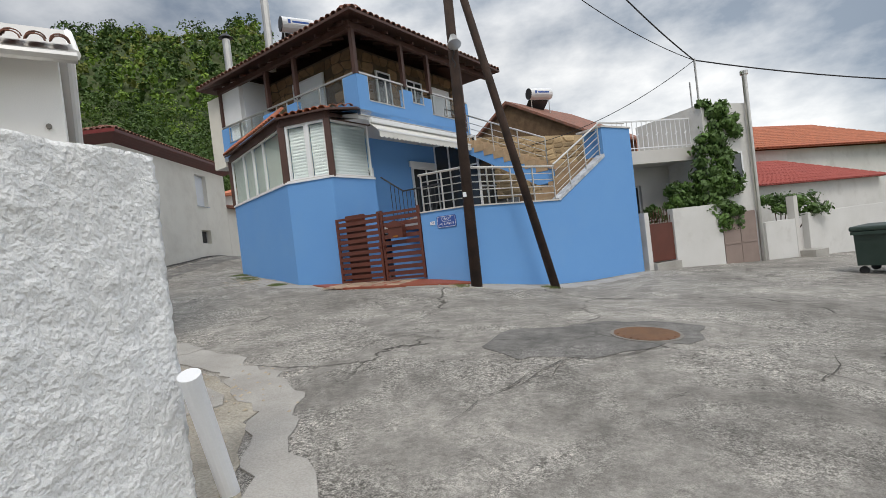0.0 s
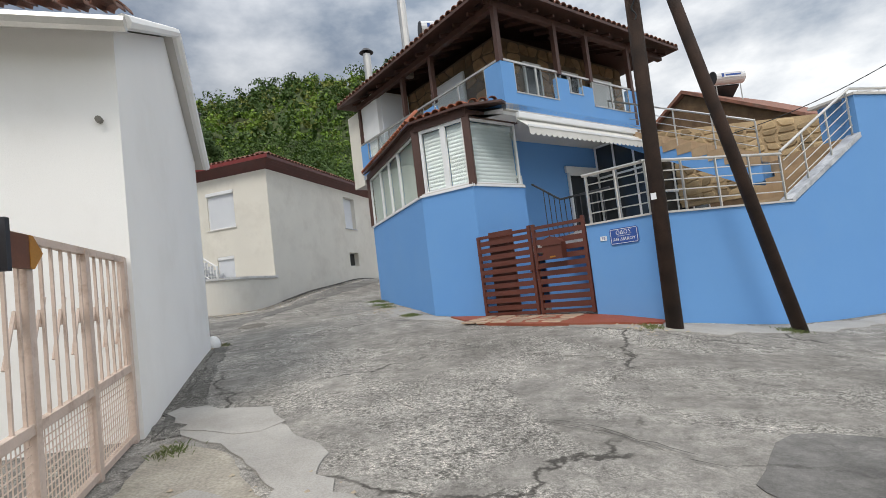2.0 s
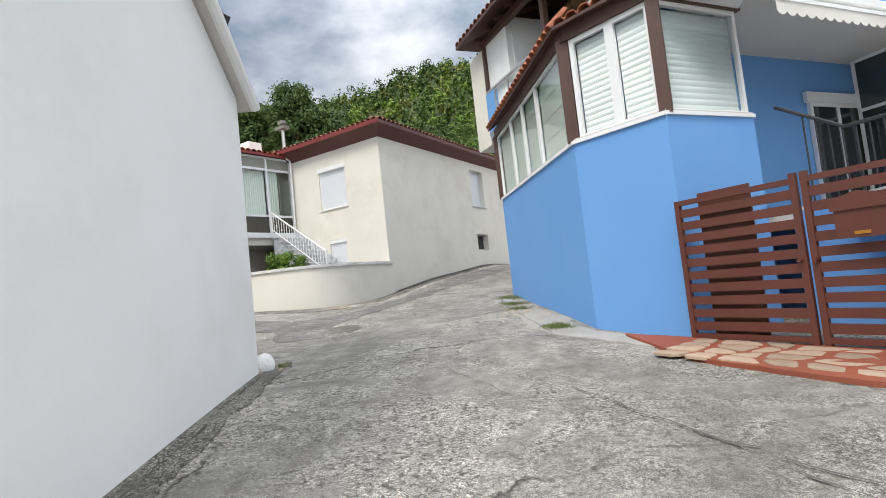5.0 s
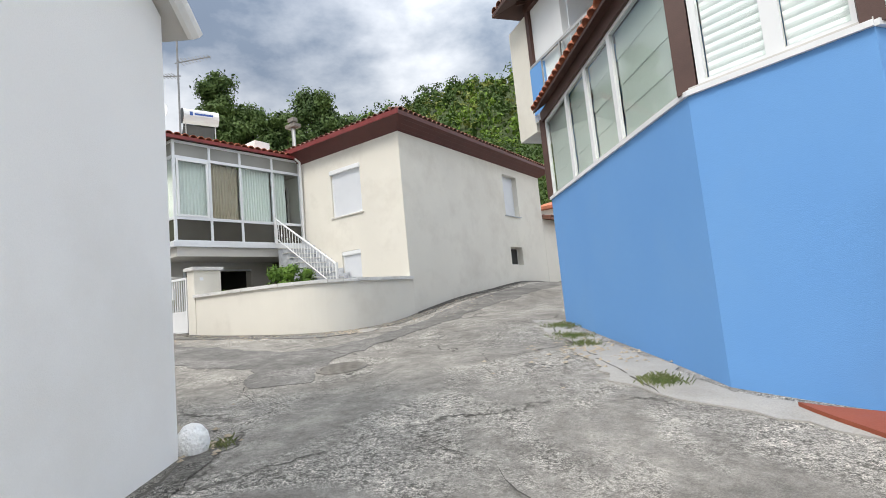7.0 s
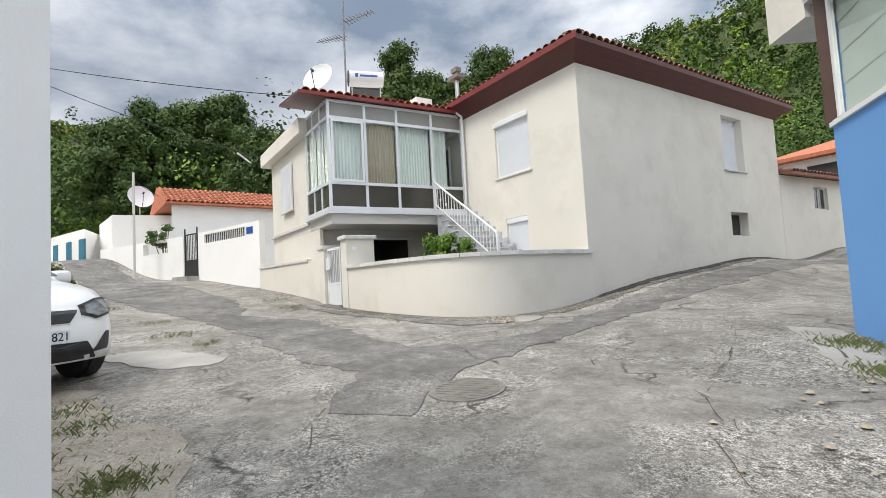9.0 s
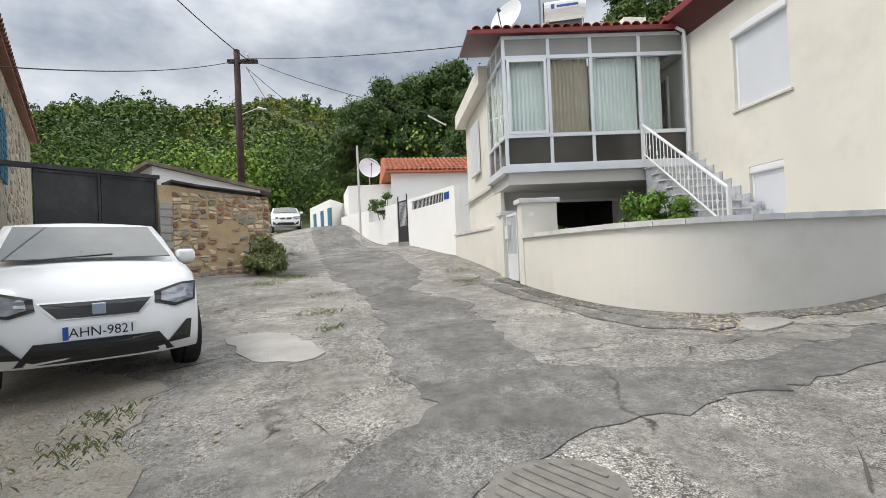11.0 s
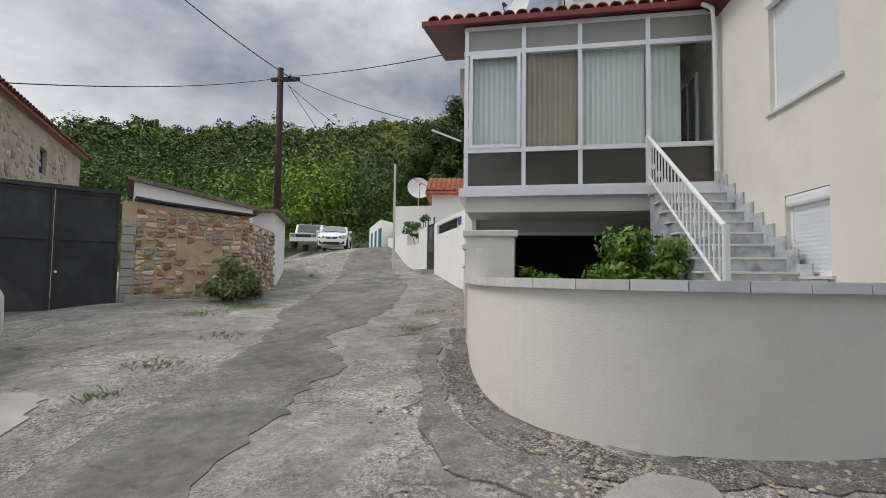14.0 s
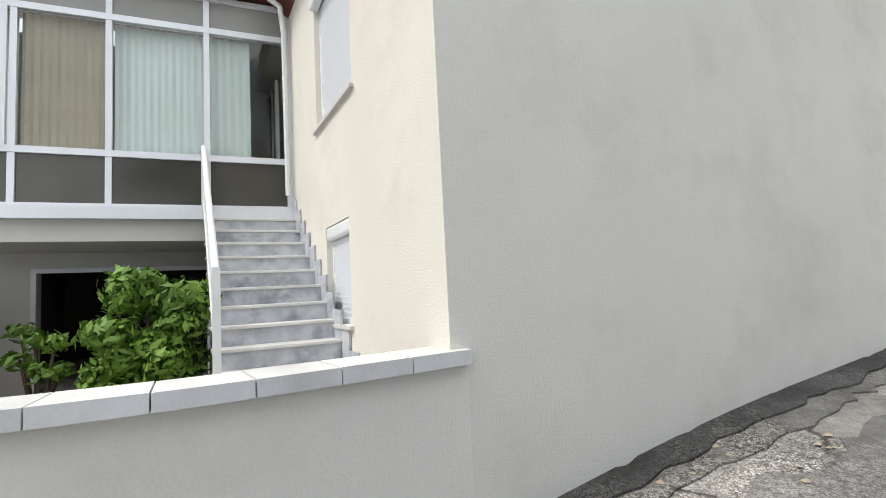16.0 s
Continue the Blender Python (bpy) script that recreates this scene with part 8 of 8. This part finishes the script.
while n_tree < 7600:
    az = radians(rng.uniform(3, 158))
    r = 33 + 312 * rng.random() ** 0.85
    x, y = -8 - r * math.sin(az), 12 + r * math.cos(az)
    if x > 16 or (r < 46 and (y < 19 and x > -46)) or (abs(x + 14) < 7 and y < 54):
        continue
    if r < 80 and rng.random() < 0.4:
        continue
    n_tree += 1
    stand = noise.noise((x * 0.022, y * 0.022, 3.0)) + 0.3 * noise.noise((x * 0.1, y * 0.1, 7.0)) + rng.normal() * 0.16
    stand += 0.3 if r < 62 else 0.0
    sort = 0 if stand < 0.10 else 1
    if r > 170 and rng.random() < (r - 170) / 170 or (r > 110 and stand > 0.40) or (r > 130 and 1.55 < az < 1.95 and rng.random() < 0.75):
        sort = 2
    h = (4.6 + 5.4 * rng.random() ** 1.4) * (1.2, 0.85, 0.6)[sort] * (1.3 if r < 80 else 1.1)
    w = h * rng.uniform(0.30, 0.46) * (1.0, 1.15, 1.3)[sort]
    lumps, k, size = (9, 560, 0.165) if r < 80 else (6, 150, 0.32) if r < 150 else (4, 40, 0.66)
    quads[sort].append(crowns(rng, x, y, ground(x, y) - 0.3, w, h, lumps, k, size))
for sort, (name, label) in enumerate((("pine_woods", "dark green pine woods covering the hills"), ("broadleaf_woods", "bright green broadleaf trees among the pines"), ("hillside_scrub", "yellow-green scrub on the upper slopes"))):
    allq = np.concatenate(quads[sort])
    me = bpy.data.meshes.new(name)
    nq = len(allq) // 4
    me.vertices.add(len(allq))
    me.vertices.foreach_set("co", allq.astype(np.float32).ravel())
    me.loops.add(nq * 4)
    me.loops.foreach_set("vertex_index", np.arange(nq * 4, dtype=np.int32))
    me.polygons.add(nq)
    me.polygons.foreach_set("loop_start", np.arange(nq, dtype=np.int32) * 4)
    me.update()
    me.materials.append(M_WOODS[sort])
    tagged(new(name, me), label, "woods", "", "stuff")

# ---- cables ----
top1 = (0.74, 10.68, 9.2)
mastp = nm @ Vector((3.3, 0.6, 6.6))
cable(top1, tuple(mastp), 0.5, 0.012)
cable((1.5, 9.5, 9.2), tuple(mastp), 0.3, 0.022)
cable(tuple(mastp), (30, 17.0, 4.5), 0.8, 0.022)
cable((3.5, 17.5, 4.6), tuple(mastp), 0.35, 0.012)
ptop = (-29.25, 6.5, 11.4)
cable(ptop, (-12.0, 2.0, 15.5), 0.9, 0.02)
cable(ptop, tuple(hg @ Vector((5.9, -0.05, 6.2))), 0.3, 0.014)
cable(ptop, (-23.2, 15.0, 6.9), 0.25, 0.014)
cable(ptop, (-20.0, 16.0, 8.2), 0.15, 0.014)
cable((-29.25, 6.5, 11.0), (-33.0, 12.5, 7.0), 0.3, 0.012)
cable((-29.25, 6.5, 11.0), (-36.0, 9.5, 6.0), 0.3, 0.012)

# ---- pieces: tiles, stones, flags ----
TL = tile_mesh("roof_tile", 0.42, 0.21, M_TILE)
TO = tile_mesh("roof_tile", 0.42, 0.21, M_TILE_OLD)


def slope_up(a, b, apex):
    a, b, apex = Vector(a), Vector(b), Vector(apex)
    e = (b - a).normalized()
    f = apex - a
    return f - e * f.dot(e)


apex = uv(3.45, 3.45, 9.32)
c0, c1, c3 = uv(*E0, 7.91), uv(*E1, 7.91), uv(*E3, 7.91)
lay_tiles(blue_roof, TO, c0, c1, slope_up(c0, c1, apex), 4, 0.36, 0.23, 0.36)
lay_tiles(blue_roof, TO, c0, c3, slope_up(c0, c3, apex), 4, 0.36, 0.23, 0.36)
for k in range(3):
    a, b = bay_roof_edges[k], bay_roof_edges[k + 1]
    h_ = hi_[k]
    lay_tiles(bay_roof, TL, a, b, slope_up(a, b, (h_[0], h_[1], HEAD + 0.52)), 1, 0.34, 0.215, 0.04)
ca, cb = (-11.82, 18.78, 7.29), (-11.82, 29.4, 7.29)
lay_tiles(cream_roof, TO, ca, cb, slope_up(ca, cb, (-14.6, 21.4, 8.27)), 3, 0.36, 0.23, 0.3)
ca, cb = (-17.2, 18.78, 7.29), (-11.82, 18.78, 7.29)
lay_tiles(cream_roof, TO, ca, cb, slope_up(ca, cb, (-14.6, 21.4, 8.27)), 3, 0.36, 0.23, 0.36)
ea, eb = em @ Vector((-0.75, -0.13, 7.10)), em @ Vector((el - 0.05, -0.13, 7.10))
lay_tiles(enc_roof, TL, ea, eb, em.to_3x3() @ Vector((0, 2.5, 0.41)), 5, 0.36, 0.22)
a, b = along((-31.3, 12.75), (-31.7, 18.7)) @ Vector((-0.3, -0.35, 6.52)), along((-31.3, 12.75), (-31.7, 18.7)) @ Vector((6.2, -0.35, 6.52))
lay_tiles(cot_roof, TL, a, b, along((-31.3, 12.75), (-31.7, 18.7)).to_3x3() @ Vector((0, 2.75, 1.15)), 7, 0.4, 0.24)
a, b = hm @ Vector((-0.4, -0.24, 7.09)), hm @ Vector((hl + 0.3, -0.24, 7.09))
lay_tiles(sh_roof, TO, a, b, hm.to_3x3() @ Vector((0, 3.45, 1.8)), 4, 0.38, 0.23)
a, b = am_ @ Vector((-0.1, -0.26, 4.66)), am_ @ Vector((5.2, -0.26, 4.66))
lay_tiles(an_roof, TO, a, b, am_.to_3x3() @ Vector((0, 1, 0.25)), 2, 0.38, 0.23)
a, b = wh(-0.45, -0.2, 4.34), wh(-0.45, 7.0, 4.34)
lay_tiles(white, TO, a, b, wd * 1.0 + Vector((0, 0, 0.48)), 2, 0.38, 0.23)
a, b = along((-12.24, 28.95), (-11.6, 38)) @ Vector((0, -0.4, 5.06)), along((-12.24, 28.95), (-11.6, 38)) @ Vector((9.2, -0.4, 5.06))
lay_tiles(nb_roof, TO, a, b, along((-12.24, 28.95), (-11.6, 38)).to_3x3() @ Vector((0, 5.4, 1.05)), 2, 0.38, 0.23)
pieces(stone_side, hm @ Matrix.Translation((0, 0, 2.2)), 9.0, 4.7, 0.33, 0.19, 0.05, 0.022, [M_STONE, M_STONE, M_STONEGREY], jit=0.42, bulge=0.6, skip=lambda x, z: 1.15 < x < 2.55 and 2.0 < z < 3.9 or random.random() < (0.85 if x < 2.6 else 0.5))
pieces(stone_gable, hg @ Matrix.Translation((1.5, 0, 3.9)), 4.45, 3.0, 0.33, 0.17, 0.05, 0.022, [M_STONE, M_STONEGREY, M_STONEGREY], jit=0.42, bulge=0.6, skip=lambda x, z: random.random() < 0.55)
pieces(wall_a, rm1 @ Matrix.Translation((0.27, 0, 1.75)), rl1 - 0.27, 2.4, 0.215, 0.115, 0.03, 0.05, [M_STONE, M_STONE, M_STONEGREY, M_STONERED], jit=0.42, bulge=0.5, skip=lambda x, z: random.random() < (0.5 if 0.7 < x < 1.9 and 0.5 < z < 1.7 else 0.06))
pieces(wall_b, rm2 @ Matrix.Translation((0, 0, 1.9)), rl2, 2.05, 0.26, 0.14, 0.03, 0.05, [M_STONE, M_STONE, M_STONEGREY, M_STONERED], jit=0.42, bulge=0.5, skip=lambda x, z: random.random() < 0.15)
upper = [o_ for o_ in blue.children if o_.name == "upper_wall"][0]
pieces(upper, UF @ Matrix.Translation((0, 0, 5.45)), 5.7, 2.5, 0.42, 0.30, 0.03, 0.04, M_CLAD, skip=lambda x, z: (0.75 < x < 1.75 and z < 2.1) or (2.25 < x < 3.45 and 0.75 < z < 2.1) or (3.75 < x < 5.15 and z < 2.1))
pieces(upper, UL @ Matrix.Translation((0, 0, 5.45)), 5.45, 2.5, 0.42, 0.30, 0.03, 0.04, M_CLAD, skip=lambda x, z: 2.4 < x < 4.4 and z < 2.25)
M_CLADPALE = mat("pale_stone_cladding", (0.50, 0.38, 0.22), (0.38, 0.27, 0.15), 4, 0.85, bump=0.5, bscale=40, grain=0.1, vary=0.35)
pieces(clad_wall, cw_m @ Matrix.Translation((0, 0, 3.0)), cwl, 2.4, 0.34, 0.2, 0.035, 0.04, M_CLADPALE, skip=lambda x, z: z > 2.36 - 0.9 * x / cwl)
ap = along((-2.95, 12.80), (-0.35, 11.55))
apron = [o_ for o_ in scene.objects if o_.name == "gate_apron"][0]
a0 = Vector((-2.62, 12.86, ground(-2.62, 12.86) + 0.05))
ax = (Vector((-0.62, 11.88, ground(-0.62, 11.88) + 0.05)) - a0).normalized()
az_ = (Vector((-1.55, 11.15, ground(-1.55, 11.15) + 0.05)) - Vector((-1.3, 12.2, ground(-1.3, 12.2) + 0.05))).normalized()
ay = az_.cross(ax).normalized()
if ay.z > 0:
    ay = -ay
apf = Matrix.Translation(a0) @ Matrix((ax, ay, ax.cross(ay) if ax.cross(ay).dot(az_) > 0 else -ax.cross(ay))).transposed().to_4x4()
pieces(apron, apf, 2.25, 1.0, 0.36, 0.25, 0.05, 0.012, M_FLAG, "flagstone", 0.4, None, 0.07, 0.002)


def crack(pts, w, seed):
    """A dirt-filled crack, its shade painted in with the dirt: a narrow, wandering ribbon let into the road."""
    line_ = rough_outline(pts + pts[::-1], 0.0, seed)[:max(2, len(rough_outline(pts + pts[::-1], 0.0, seed)) // 2)]
    bm = bmesh.new()
    prev = None
    r_ = random.Random(seed)
    for i, (x, y) in enumerate(line_):
        n1 = noise.noise_vector((x * 2.2, y * 2.2, seed)) * 0.10 + noise.noise_vector((x * 9, y * 9, seed)) * 0.035
        x, y = x + n1.x, y + n1.y
        q = 0.55 * w * (0.15 + r_.random() * 1.2) * min(1.0, 0.3 + 0.25 * min(i, len(line_) - 1 - i))
        dx, dy = (line_[min(i + 1, len(line_) - 1)][0] - line_[max(i - 1, 0)][0], line_[min(i + 1, len(line_) - 1)][1] - line_[max(i - 1, 0)][1])
        d_ = math.hypot(dx, dy) or 1
        cur = [bm.verts.new((x - dy / d_ * q, y + dx / d_ * q, ground(x, y) + 0.017)), bm.verts.new((x + dy / d_ * q, y - dx / d_ * q, ground(x, y) + 0.017))]
        if prev and r_.random() > 0.16:
            bm.faces.new((prev[0], cur[0], cur[1], prev[1]))
        prev = cur
    solid("road_crack", bm, M_CRACK, "wandering crack ribbon coloured for dirt and shade", "crack", "structure")


crack([(-2.92, 7.73), (-2.09, 7.22), (-1.34, 7.01), (-0.52, 6.62), (0.09, 6.19), (0.35, 6.06)], 0.014, 1)
crack([(-4.1, 10.15), (-3.15, 10.45), (-1.52, 9.26), (-0.22, 8.87), (1.01, 8.91), (2.46, 9.56), (4.44, 10.31)], 0.014, 2)
crack([(-0.04, 3.72), (0.16, 4.1), (0.43, 4.38), (0.84, 4.87), (1.2, 5.19), (1.86, 5.21), (2.73, 5.63)], 0.016, 3)
crack([(-0.17, 5.2), (0.22, 4.82), (0.84, 4.87)], 0.012, 4)
crack([(-2.95, 7.62), (-1.93, 7.05), (-0.8, 6.87), (0.26, 6.16)], 0.010, 5)
crack([(0.07, 4.32), (0.17, 4.08), (0.52, 4.55), (0.7, 4.71), (0.83, 4.54), (1.2, 5.2)], 0.014, 6)
crack([(-6.95, 11.68), (-5.13, 11.11), (-4.01, 10.39), (-3.52, 10.69), (-2.74, 10.13), (-1.9, 9.58), (-1.2, 9.3)], 0.012, 7)
crack([(-11.09, 10.79), (-10.42, 11.61), (-9.57, 12.26)], 0.012, 8)
crack([(-9.57, 12.2), (-8.85, 11.78), (-8.2, 11.44)], 0.016, 9)
crack([(-10.37, 14.89), (-10.57, 15.19), (-10.78, 15.3), (-10.88, 15.8), (-11.16, 16.18)], 0.02, 10)
crack([(-6.2, 13.0), (-7.0, 14.2), (-7.6, 15.8), (-8.3, 17.2), (-8.9, 19.0)], 0.010, 11)
crack([(-8.9, 15.0), (-8.2, 14.4), (-7.2, 14.3), (-6.4, 13.6)], 0.012, 12)
crack([(1.6, 3.9), (2.2, 4.3), (3.1, 4.2), (3.8, 4.9)], 0.012, 13)
# the same dirt-and-shade ribbons, laid along the wall feet
for pts, w_, sd in (([(-4.5, 13.0), (-5.3, 14.1), (-6.3, 15.4), (-7.5, 17.1)], 0.03, 21), ([(-12.3, 19.6), (-12.22, 21.3), (-12.2, 24.0), (-12.2, 28)], 0.04, 22), ([(-12.05, 17.6), (-12.15, 16.7), (-12.6, 15.95), (-13.4, 15.5), (-14.6, 15.25)], 0.03, 23), ([(-4.35, 6.2), (-5.4, 7.7), (-6.6, 9.3), (-7.5, 10.5)], 0.03, 24)):
    crack(pts, w_, sd)
